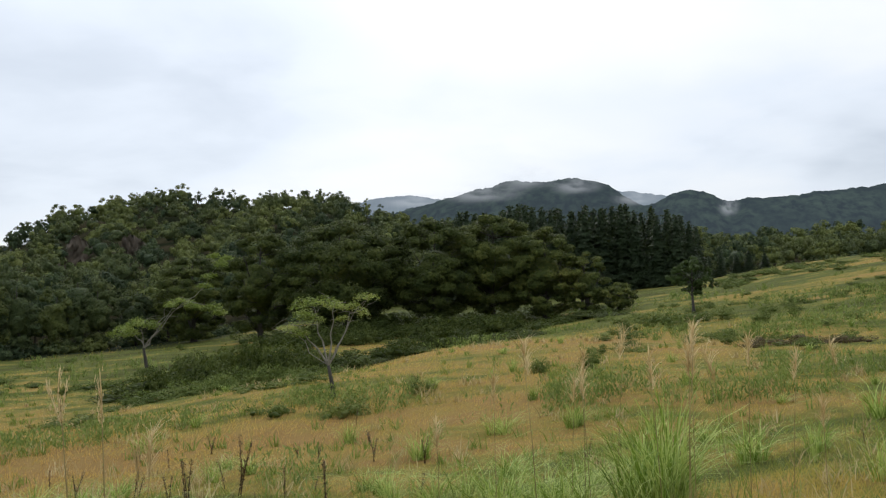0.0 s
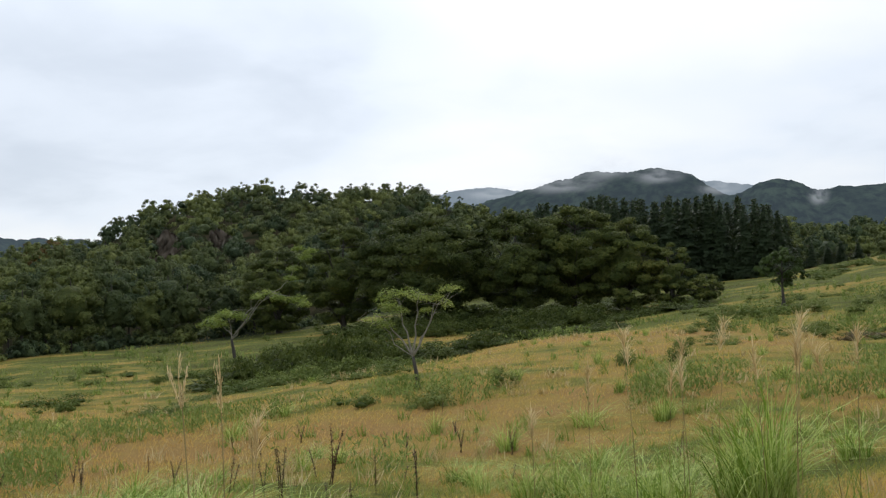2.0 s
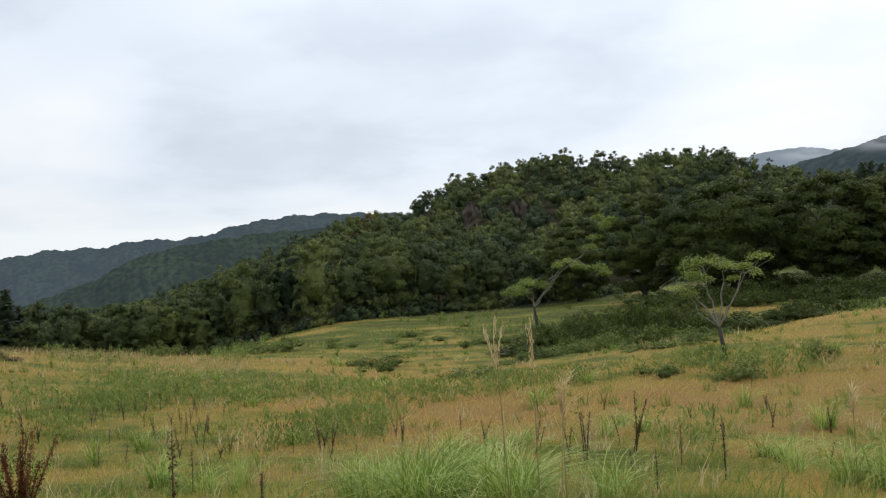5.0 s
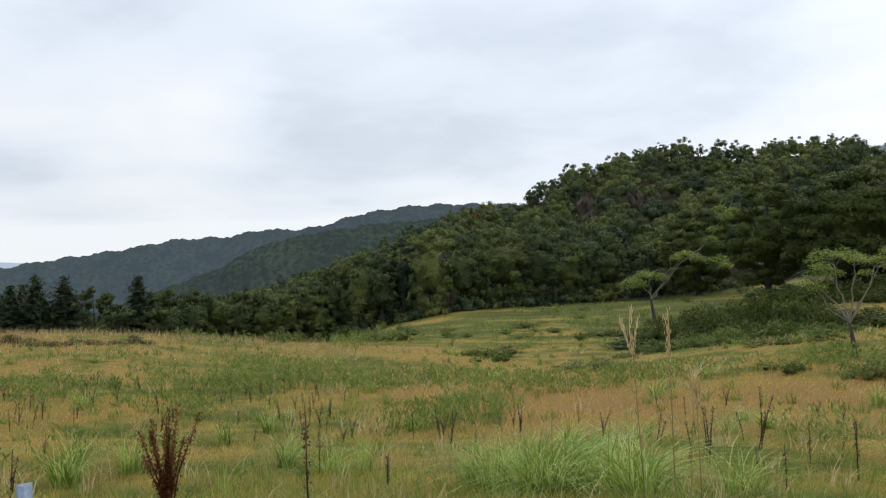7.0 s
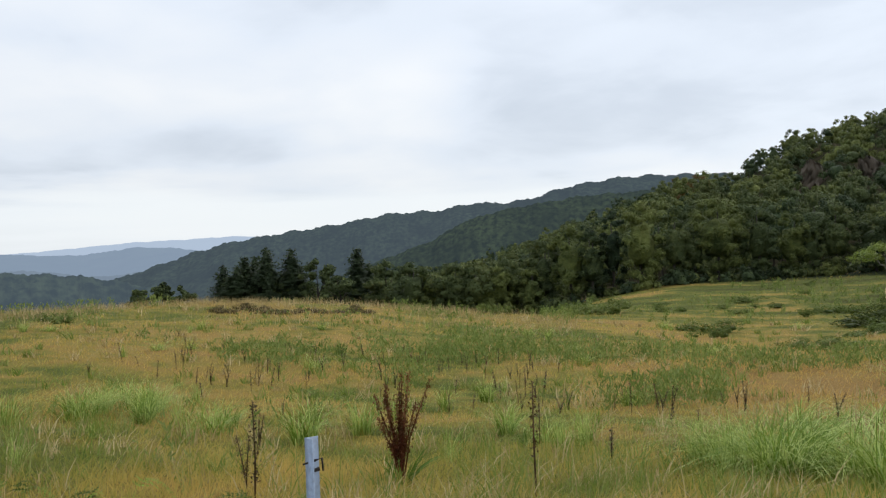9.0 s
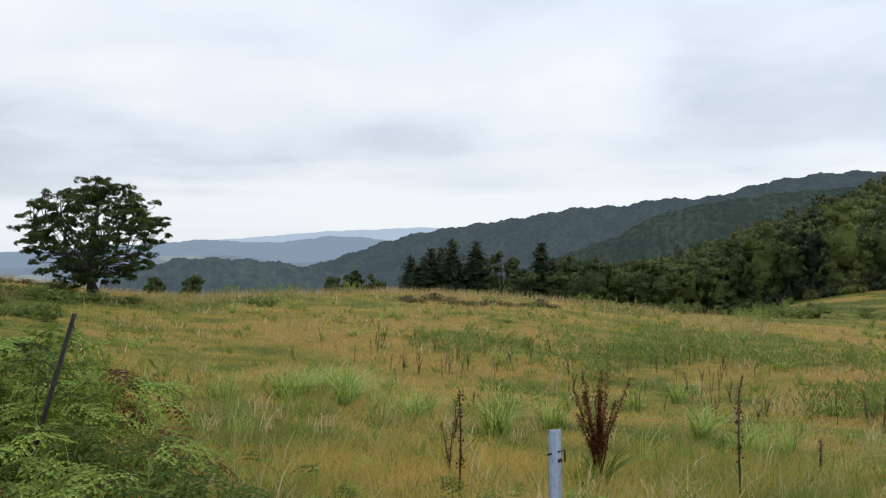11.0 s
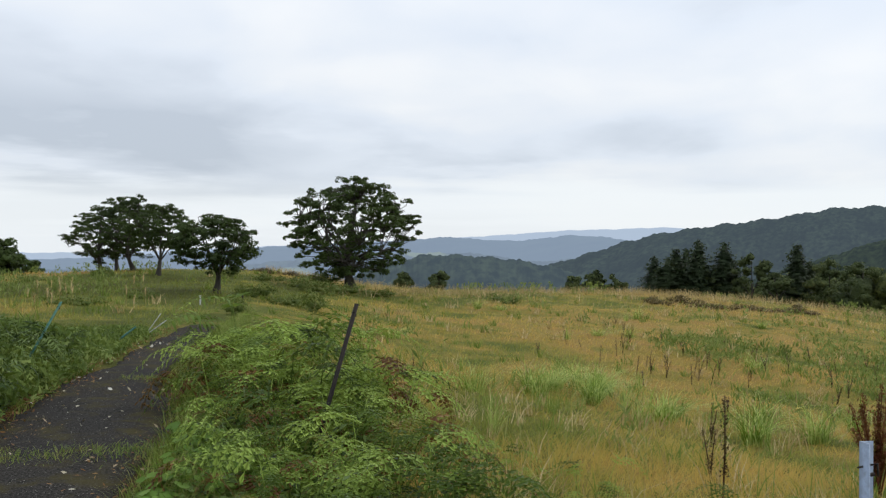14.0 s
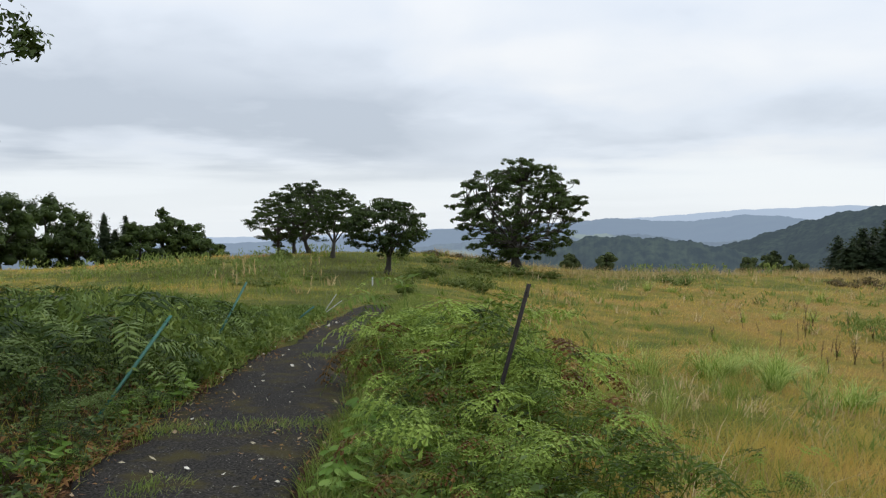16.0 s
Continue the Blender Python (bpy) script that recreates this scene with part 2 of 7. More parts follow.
def leaf_material(name, dark, light, accent=None, through=0.3, gloss=0.12, patch=0.35, single=0.45, whole=0.25, fine=2.2, glow=(0.25, 0.32, 0.04), relief=0.0):
    """Foliage: colour varies leaf by leaf, in larger drifts and tree by tree."""
    mat, n, l, out = nodes_of(name)
    geo = n.new("ShaderNodeNewGeometry")
    info = n.new("ShaderNodeObjectInfo")
    drift = noise_node(n, l, geo.outputs["Position"], patch, 3.0)
    a = n.new("ShaderNodeMath")
    a.operation = "MULTIPLY_ADD"
    l.new(geo.outputs["Random Per Island"], a.inputs[0])
    a.inputs[1].default_value = single
    l.new(drift, a.inputs[2])
    b = n.new("ShaderNodeMath")
    b.operation = "MULTIPLY_ADD"
    l.new(info.outputs["Random"], b.inputs[0])
    b.inputs[1].default_value = whole
    l.new(a.outputs[0], b.inputs[2])
    fl = noise_node(n, l, geo.outputs["Position"], fine, 2.0)
    c = n.new("ShaderNodeMath")
    c.operation = "MULTIPLY_ADD"
    l.new(fl, c.inputs[0])
    c.inputs[1].default_value = 0.7
    l.new(b.outputs[0], c.inputs[2])
    d = n.new("ShaderNodeMath")
    d.operation = "SUBTRACT"
    l.new(c.outputs[0], d.inputs[0])
    d.inputs[1].default_value = 0.35
    b = d
    if relief:    # leaves told apart on the dense mass
        leafy = noise_node(n, l, geo.outputs["Position"], relief, 3.0, 0.75)
        d2 = n.new("ShaderNodeMath")
        d2.operation = "MULTIPLY_ADD"
        l.new(leafy, d2.inputs[0])
        d2.inputs[1].default_value = 1.1
        l.new(d.outputs[0], d2.inputs[2])
        d3 = n.new("ShaderNodeMath")
        d3.operation = "SUBTRACT"
        l.new(d2.outputs[0], d3.inputs[0])
        d3.inputs[1].default_value = 0.55
        b = d3
    stops = [(0.32, dark), (0.85, light)]
    if accent:
        stops.append((1.0, accent))
    col = ramp_node(n, l, b.outputs[0], stops)
    pb = n.new("ShaderNodeBsdfPrincipled")
    l.new(col, pb.inputs["Base Color"])
    pb.inputs["Roughness"].default_value = 0.55
    pb.inputs["Specular IOR Level"].default_value = gloss
    if relief:
        bump = n.new("ShaderNodeBump")
        bump.inputs["Strength"].default_value = 1.0
        bump.inputs["Distance"].default_value = 0.9 / relief
        l.new(leafy, bump.inputs["Height"])
        l.new(bump.outputs[0], pb.inputs["Normal"])
    tr = n.new("ShaderNodeBsdfTranslucent")
    l.new(mix_node(n, l, 0.5, col, glow, "MIX"), tr.inputs[0])
    ms = n.new("ShaderNodeMixShader")
    ms.inputs[0].default_value = through
    l.new(pb.outputs[0], ms.inputs[1])
    l.new(tr.outputs[0], ms.inputs[2])
    l.new(ms.outputs[0], out.inputs[0])
    return mat


def bark_material(name, dark, light, scale=9.0):
    mat, n, l, out = nodes_of(name)
    geo = n.new("ShaderNodeNewGeometry")
    mp = n.new("ShaderNodeMapping")
    mp.inputs["Scale"].default_value = (1, 1, 0.25)
    l.new(geo.outputs["Position"], mp.inputs[0])
    f = noise_node(n, l, mp.outputs[0], scale, 5.0, 0.65)
    g = noise_node(n, l, geo.outputs["Position"], 1.1, 3.0)
    col = mix_node(n, l, g, ramp_node(n, l, f, [(0.3, dark), (0.7, light)]), dark)
    pb = n.new("ShaderNodeBsdfPrincipled")
    pb.inputs["Roughness"].default_value = 0.9
    l.new(col, pb.inputs["Base Color"])
    bump = n.new("ShaderNodeBump")
    bump.inputs["Strength"].default_value = 0.6
    bump.inputs["Distance"].default_value = 0.03
    l.new(f, bump.inputs["Height"])
    l.new(bump.outputs[0], pb.inputs["Normal"])
    l.new(pb.outputs[0], out.inputs[0])
    return mat


def meadow_colour(n, l, pos, lift=1.0, vary=None):
    """Drifts of rust, straw and green over the meadow, by place."""
    mp = n.new("ShaderNodeMapping")
    mp.inputs["Rotation"].default_value = (0, 0, radians(-32))
    mp.inputs["Scale"].default_value = (1.0, 1.7, 0.0)
    l.new(pos, mp.inputs[0])
    big = noise_node(n, l, mp.outputs[0], 0.045, 3.0, 0.5)
    mid = noise_node(n, l, mp.outputs[0], 0.23, 4.0, 0.6)
    s = n.new("ShaderNodeMath")
    s.operation = "MULTIPLY_ADD"
    l.new(mid, s.inputs[0])
    s.inputs[1].default_value = 0.75
    l.new(big, s.inputs[2])
    s = s.outputs[0]
    tuft = noise_node(n, l, pos, 1.3, 3.0, 0.6)
    ad = n.new("ShaderNodeMath")
    ad.operation = "MULTIPLY_ADD"
    l.new(tuft, ad.inputs[0])
    ad.inputs[1].default_value = 0.42
    l.new(s, ad.inputs[2])
    sb = n.new("ShaderNodeMath")
    sb.operation = "SUBTRACT"
    l.new(ad.outputs[0], sb.inputs[0])
    sb.inputs[1].default_value = 0.21
    s = sb.outputs[0]
    weed = noise_node(n, l, pos, 0.45, 4.0, 0.6)
    ad = n.new("ShaderNodeMath")
    ad.operation = "MULTIPLY_ADD"
    l.new(weed, ad.inputs[0])
    ad.inputs[1].default_value = 0.5
    l.new(s, ad.inputs[2])
    sb = n.new("ShaderNodeMath")
    sb.operation = "SUBTRACT"
    l.new(ad.outputs[0], sb.inputs[0])
    sb.inputs[1].default_value = 0.25
    s = sb.outputs[0]
    # greener slopes, and a rusty stretch in the hollow; (0, 138) paints in tree shade
    for (cx, cy), reach, amount in (((24, 66), 44, 0.07), ((34, 112), 60, 0.06), ((-32, 86), 42, 0.16), ((-56, 70), 34, 0.08), ((20, 34), 22, 0.06), ((0, 138), 52, 0.3), ((-7, 4), 9, 0.09), ((-15, 10), 9, 0.05), ((-6, 20), 11, -0.12), ((-11, 21), 9, -0.08), ((0, 44), 24, -0.11), ((6, 20), 14, 0.05), ((-42, 2), 17, 0.26), ((-20, 14), 12, -0.05)):
        dist = n.new("ShaderNodeVectorMath")
        dist.operation = "DISTANCE"
        l.new(pos, dist.inputs[0])
        dist.inputs[1].default_value = (cx, cy, -1.5)
        mr = n.new("ShaderNodeMapRange")
        mr.interpolation_type = "SMOOTHSTEP"
        mr.inputs["From Min"].default_value = reach
        mr.inputs["From Max"].default_value = reach * 0.2
        mr.inputs["To Max"].default_value = amount
        l.new(dist.outputs["Value"], mr.inputs["Value"])
        ad = n.new("ShaderNodeMath")
        ad.operation = "ADD"
        l.new(s, ad.inputs[0])
        l.new(mr.outputs[0], ad.inputs[1])
        s = ad.outputs[0]
    # long streaks across the farther slopes
    lay = n.new("ShaderNodeMapping")
    lay.inputs["Rotation"].default_value = (0, 0, radians(-28))
    lay.inputs["Scale"].default_value = (0.07, 0.25, 0.0)
    l.new(pos, lay.inputs[0])
    streak = noise_node(n, l, lay.outputs[0], 1.0, 4.0, 0.55)
    away = n.new("ShaderNodeVectorMath")
    away.operation = "LENGTH"
    l.new(pos, away.inputs[0])
    amt = n.new("ShaderNodeMapRange")
    amt.interpolation_type = "SMOOTHSTEP"
    amt.inputs["From Min"].default_value = 46
    amt.inputs["From Max"].default_value = 66
    amt.inputs["To Max"].default_value = 0.95
    l.new(away.outputs["Value"], amt.inputs["Value"])
    cen = n.new("ShaderNodeMath")
    cen.operation = "SUBTRACT"
    l.new(streak, cen.inputs[0])
    cen.inputs[1].default_value = 0.5
    mad = n.new("ShaderNodeMath")
    mad.operation = "MULTIPLY_ADD"
    l.new(cen.outputs[0], mad.inputs[0])
    l.new(amt.outputs[0], mad.inputs[1])
    l.new(s, mad.inputs[2])
    s = mad.outputs[0]
    if vary:
        ad = n.new("ShaderNodeMath")
        ad.operation = "MULTIPLY_ADD"
        l.new(vary, ad.inputs[0])
        ad.inputs[1].default_value = 0.15
        l.new(s, ad.inputs[2])
        sb = n.new("ShaderNodeMath")
        sb.operation = "SUBTRACT"
        l.new(ad.outputs[0], sb.inputs[0])
        sb.inputs[1].default_value = 0.075
        s = sb.outputs[0]
    k = lift
    rust, straw, olive, green, deep = [tuple(k * c for c in q) for q in ((0.375, 0.232, 0.078), (0.385, 0.27, 0.072), (0.25, 0.222, 0.048), (0.118, 0.155, 0.029), (0.066, 0.086, 0.018))]
    half = n.new("ShaderNodeMath")
    half.operation = "MULTIPLY"
    l.new(s, half.inputs[0])
    half.inputs[1].default_value = 0.5
    return ramp_node(n, l, half.outputs[0], [(0.32, rust), (0.385, straw), (0.45, olive), (0.50, green), (0.61, deep)])


def ground_material():
    mat, n, l, out = nodes_of("meadow_ground")
    geo = n.new("ShaderNodeNewGeometry")
    pos = geo.outputs["Position"]
    col = meadow_colour(n, l, pos, 0.86)
    grain = noise_node(n, l, pos, 7.0, 6.0, 0.7)
    col = mix_node(n, l, grain, mix_node(n, l, 0.55, col, (0.085, 0.065, 0.018)), col)
    # away from the meadow the land is wooded
    ln = n.new("ShaderNodeVectorMath")
    ln.operation = "LENGTH"
    l.new(pos, ln.inputs[0])
    far = n.new("ShaderNodeMapRange")
    far.inputs["From Min"].default_value = 190
    far.inputs["From Max"].default_value = 260
    l.new(ln.outputs["Value"], far.inputs["Value"])
    col = mix_node(n, l, far.outputs[0], col, (0.035, 0.05, 0.025))
    # dark green floor of the wood
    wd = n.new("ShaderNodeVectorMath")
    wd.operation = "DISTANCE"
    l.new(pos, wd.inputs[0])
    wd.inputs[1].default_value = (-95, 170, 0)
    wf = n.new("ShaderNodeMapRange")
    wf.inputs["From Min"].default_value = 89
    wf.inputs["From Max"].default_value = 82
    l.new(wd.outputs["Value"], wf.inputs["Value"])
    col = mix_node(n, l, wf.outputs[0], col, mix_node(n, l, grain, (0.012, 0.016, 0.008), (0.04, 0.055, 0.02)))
    # bare leaf mould under the bracken by the path, its colour darkened for shade
    sp = n.new("ShaderNodeSeparateXYZ")
    l.new(pos, sp.inputs[0])

    def edge(out, a, b):
        r = n.new("ShaderNodeMapRange")
        r.interpolation_type = "SMOOTHSTEP"
        r.inputs["From Min"].default_value = a
        r.inputs["From Max"].default_value = b
        l.new(out, r.inputs["Value"])
        return r.outputs[0]

    mask = edge(sp.outputs[0], -1.5, -3.2)
    for f in (edge(sp.outputs[0], -14, -11.5), edge(sp.outputs[1], 1.3, 0.7), edge(sp.outputs[1], -6.0, -4.6)):
        q = n.new("ShaderNodeMath")
        q.operation = "MULTIPLY"
        l.new(mask, q.inputs[0])
        l.new(f, q.inputs[1])
        mask = q.outputs[0]
    col = mix_node(n, l, mask, col, ramp_node(n, l, grain, [(0.35, (0.022, 0.016, 0.010)), (0.7, (0.085, 0.045, 0.022))]))
    pb = n.new("ShaderNodeBsdfPrincipled")
    pb.inputs["Roughness"].default_value = 0.95
    pb.inputs["Specular IOR Level"].default_value = 0.1
    l.new(col, pb.inputs["Base Color"])
    bump = n.new("ShaderNodeBump")
    bump.inputs["Strength"].default_value = 0.8
    bump.inputs["Distance"].default_value = 0.15
    l.new(grain, bump.inputs["Height"])
    l.new(bump.outputs[0], pb.inputs["Normal"])
    l.new(pb.outputs[0], out.inputs[0])
    return mat


def grass_material():
    mat, n, l, out = nodes_of("meadow_grass")
    geo = n.new("ShaderNodeNewGeometry")
    rnd = geo.outputs["Random Per Island"]
    col = meadow_colour(n, l, geo.outputs["Position"], 1.42, rnd)
    col = mix_node(n, l, 0.14, col, ramp_node(n, l, rnd, [(0.0, (0.24, 0.30, 0.06)), (0.35, (0.42, 0.37, 0.10)), (0.7, (0.56, 0.38, 0.13)), (1.0, (0.70, 0.56, 0.26))]))
    pb = n.new("ShaderNodeBsdfPrincipled")
    pb.inputs["Roughness"].default_value = 0.6
    pb.inputs["Specular IOR Level"].default_value = 0.08
    l.new(col, pb.inputs["Base Color"])
    tr = n.new("ShaderNodeBsdfTranslucent")
    l.new(col, tr.inputs[0])
    ms = n.new("ShaderNodeMixShader")
    ms.inputs[0].default_value = 0.5
    l.new(pb.outputs[0], ms.inputs[1])
    l.new(tr.outputs[0], ms.inputs[2])
    l.new(ms.outputs[0], out.inputs[0])
    return mat


def distance_material(name, dark, light, haze_glow, amount, scale, fields=0.0, az=0.0):
    """Wooded land far off, with its distance haze mixed in as flat emission."""
    mat, n, l, out = nodes_of(name)
    geo = n.new("ShaderNodeNewGeometry")
    pos = geo.outputs["Position"]
    # crowns and gullies run down the slope that faces the bearing az
    turn = n.new("ShaderNodeMapping")
    turn.inputs["Rotation"].default_value = (0, 0, radians(-az))
    l.new(pos, turn.inputs[0])
    grow = n.new("ShaderNodeMapping")
    grow.inputs["Scale"].default_value = (1.0, 0.3, 1.0)
    l.new(turn.outputs[0], grow.inputs[0])
    f = noise_node(n, l, grow.outputs[0], scale, 6.0, 0.65)
    g = noise_node(n, l, grow.outputs[0], scale * 0.17, 3.0, 0.5)
    col = mix_node(n, l, ramp_node(n, l, g, [(0.4, (0, 0, 0)), (0.7, (0.8, 0.8, 0.8))]), ramp_node(n, l, f, [(0.40, dark), (0.62, light)]), dark)
    if fields:
        h = noise_node(n, l, pos, fields, 2.0, 0.4)
        msk = ramp_node(n, l, h, [(0.62, (0, 0, 0)), (0.66, (1, 1, 1))])
        col = mix_node(n, l, msk, col, (0.15, 0.175, 0.075))
    pb = n.new("ShaderNodeBsdfDiffuse")
    l.new(col, pb.inputs[0])
    # haze painted on: the surface itself emits the share given by amount
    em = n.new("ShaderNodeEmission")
    em.inputs[0].default_value = (*haze_glow, 1)
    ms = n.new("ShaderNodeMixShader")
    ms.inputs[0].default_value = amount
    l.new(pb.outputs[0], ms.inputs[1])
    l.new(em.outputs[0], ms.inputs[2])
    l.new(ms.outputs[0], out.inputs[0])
    return mat


GROUND = ground_material()
GRASS = grass_material()
LEAF_OAK = leaf_material("oak_leaves", (0.018, 0.032, 0.012), (0.055, 0.085, 0.022), through=0.15, single=0.25, glow=(0.12, 0.16, 0.03))
LEAF_BROAD = leaf_material("broadleaf_leaves", (0.031, 0.047, 0.017), (0.098, 0.119, 0.032), (0.16, 0.166, 0.045), through=0.12, gloss=0.05, single=0.2, whole=0.2, fine=0.5, glow=(0.10, 0.14, 0.03), relief=2.6)
# forest leaf colours: dark ends raised to stand in for haze over the woods
LEAF_FOREST = leaf_material("forest_leaves", (0.038, 0.056, 0.029), (0.096, 0.122, 0.049), (0.135, 0.155, 0.056), through=0.08, gloss=0.03, patch=0.09, single=0.2, fine=0.35, glow=(0.08, 0.11, 0.03), relief=1.9)
LEAF_FOREST_LIGHT = leaf_material("forest_leaves_light", (0.060, 0.082, 0.033), (0.150, 0.176, 0.055), (0.19, 0.215, 0.07), through=0.08, gloss=0.03, patch=0.09, single=0.2, fine=0.35, glow=(0.08, 0.11, 0.03), relief=1.9)
LEAF_FOREST_DEEP = leaf_material("forest_leaves_deep", (0.023, 0.037, 0.023), (0.060, 0.086, 0.044), (0.084, 0.114, 0.05), through=0.08, gloss=0.03, patch=0.09, single=0.2, fine=0.35, glow=(0.08, 0.11, 0.03), relief=1.9)
LEAF_FOREST_TAWNY = leaf_material("forest_leaves_tawny", (0.06, 0.04, 0.016), (0.13, 0.085, 0.03), (0.18, 0.12, 0.04), through=0.08, gloss=0.03, patch=0.09, single=0.2, fine=0.35, glow=(0.08, 0.11, 0.03), relief=1.9)
LEAF_CONIFER = leaf_material("conifer_needles", (0.011, 0.021, 0.012), (0.030, 0.046, 0.021), through=0.08, relief=3.0)
LEAF_SAPLING = leaf_material("sapling_leaves", (0.095, 0.15, 0.032), (0.21, 0.275, 0.062), (0.33, 0.37, 0.10), through=0.4, single=0.3)
LEAF_BUSH = leaf_material("bush_leaves", (0.032, 0.052, 0.015), (0.10, 0.135, 0.037), (0.18, 0.21, 0.07), through=0.25, gloss=0.05, patch=0.6)
LEAF_SHRUB = leaf_material("shrub_leaves", (0.012, 0.021, 0.007), (0.042, 0.059, 0.017), (0.085, 0.105, 0.032), through=0.2, gloss=0.05, patch=0.5)
BARK = bark_material("dark_bark", (0.03, 0.026, 0.02), (0.10, 0.09, 0.075))
BARK_PALE = bark_material("pale_bark", (0.15, 0.138, 0.11), (0.38, 0.355, 0.295))

# ---------------------------------------------------------------- the land
RADII = (30, 44, 60, 80, 100, 140, 200)
LAND = {  # heights at those distances, by bearing
    -60: (-0.6, -0.3, 0.7, 2.0, 3.5, 8.0, 11.0),
    -26: (-1.2, -1.0, -0.4, 1.0, 3.0, 5.7, 6.5),
    -21: (-1.3, -1.2, -0.9, 0.2, 1.6, 4.6, 5.6),
    -15: (-1.3, -1.2, -1.1, -0.5, 0.4, 1.9, 2.2),
    -10: (-1.3, -1.25, -1.25, -1.2, -0.4, 1.0, 1.5),
    -5: (-1.4, -1.35, -1.45, -2.6, -2.2, 0.2, 1.5),
    0: (-1.5, -1.55, -1.75, -3.0, -2.0, 0.0, 1.3),
    5: (-1.7, -1.75, -3.2, -3.2, -2.2, -0.8, 1.0),
    10: (-1.9, -2.15, -3.6, -3.4, -2.4, -1.6, 1.5),
    15: (-2.2, -2.6, -3.7, -3.4, -2.9, -3.2, 2.5),
    20: (-2.5, -3.1, -3.9, -3.9, -3.7, -4.0, 3.0),
    25: (-2.6, -3.2, -4.0, -4.0, -3.8, -4.0, 2.0),
    30: (-2.5, -3.1, -3.9, -4.2, -3.9, -4.2, 0.0),
    34: (-2.5, -3.0, -3.8, -4.4, -4.6, -6.0, -4.0),
    38.5: (-2.4, -2.9, -3.4, -5.0, -7.5, -9.5, -10.0),
    45: (-2.3, -2.6, -2.7, -4.2, -6.3, -9.5, -14.0),
    50: (-2.1, -2.3, -2.1, -3.6, -5.6, -9.8, -15.0),
    57: (-1.9, -1.9, -1.55, -2.8, -4.9, -10.0, -16.5),
    65: (-1.6, -1.6, -1.75, -2.9, -5.0, -11.0, -18.0),
    75: (-1.2, -1.35, -1.6, -2.4, -4.5, -11.0, -20.0),
    77.5: (-1.0, -1.15, -1.1, -2.2, -4.4, -11.0, -20.0),
    80: (-0.8, -0.95, -0.5, -1.9, -4.2, -10.5, -20.0),
    82.6: (-0.55, -0.6, 0.2, -1.6, -4.0, -10.0, -20.0),
    85: (-0.45, -0.42, -0.15, -1.3, -4.0, -10.0, -20.0),
    90: (-0.35, -0.32, -0.15, -1.2, -3.5, -9.0, -18.0),
    95: (-0.3, -0.4, -0.44, -1.3, -3.0, -8.0, -15.0),
    99: (-0.35, -0.5, -0.7, -1.6, -3.0, -7.4, -13.0),
    105: (-0.5, -0.8, -1.2, -2.1, -3.0, -6.0, -10.0),
    150: (0.0, 0.0, 0.0, 0.2, 0.5, 1.0, 2.0),
    240: (0.4, 0.5, 1.0, 2.5, 4.0, 8.0, 12.0),
    300: (-0.6, -0.3, 0.7, 2.0, 3.5, 8.0, 11.0),
}
HOLLOW_AZ = (-60, -26, -15, -5, 5, 45, 55, 65, 75, 85, 95, 130, 220, 300)
HOLLOW = (0.9, 1.2, 1.6, 1.9, 2.0, 2.1, 1.9, 1.6, 1.2, 0.3, 0.1, 0.0, 0.0, 0.9)
T_AZ = np.arange(-60, 301, 1.0)
T_R = np.concatenate([[0.0], np.geomspace(1.0, 4800, 110)])


def land_table():
    keys = sorted(LAND)
    tab = np.zeros((len(T_AZ), len(T_R)))
    far = np.array([[np.interp(a, keys, [LAND[k][i] for k in keys]) for i in range(7)] for a in T_AZ])
    hol = np.interp(T_AZ, HOLLOW_AZ, HOLLOW)
    val = np.clip((T_AZ - 34) / 14, 0, 1) * np.clip((140 - T_AZ) / 20, 0, 1)
    for i in range(len(T_AZ)):
        h = hol[i]
        last = far[i, 6]
        r = (0, 5, 9, 13, 20, *RADII, 600, 2000, 4800)
        z = (0, -0.1 * h, -0.38 * h, -0.68 * h, -h, *far[i], last - 70 * val[i], last - 190 * val[i], last - 230 * val[i])
        tab[i] = np.interp(T_R, r, z)
    ker = np.exp(-0.5 * (np.arange(-9, 10) / 2.0) ** 2)
    ker /= ker.sum()
    tab = np.stack([np.convolve(np.r_[np.full(9, c[0]), c, np.full(9, c[-1])], ker, "valid") for c in tab.T], 1)
    kr = np.exp(-0.5 * (np.arange(-4, 5) / 1.4) ** 2)
    kr /= kr.sum()
    return np.stack([np.convolve(np.r_[np.full(4, c[0]), c, np.full(4, c[-1])], kr, "valid") for c in tab])


TABLE = land_table()


def waves(x, y):
    """Low undulation and tussocks."""
    return (0.10 * np.sin(x * 0.31 + 1.3 * np.sin(y * 0.17)) * np.sin(y * 0.27 + 0.8) + 0.05 * np.sin(x * 0.9 + y * 0.6) * np.sin(y * 1.1 - x * 0.3))


PATH_X = (6.0, 0.0, -5.8, -8.0, -11.5, -16.0, -20.6, -25.0, -29.5, -36.0)
PATH_Y = (-1.5, -1.6, -1.45, -1.08, -0.70, 0.10, 0.98, 2.0, 3.3, 5.2)


def path_offset(x, y):
    """Signed distance (y) from the middle of the asphalt path."""
    return y - np.interp(-np.asarray(x, float), [-v for v in PATH_X], PATH_Y)


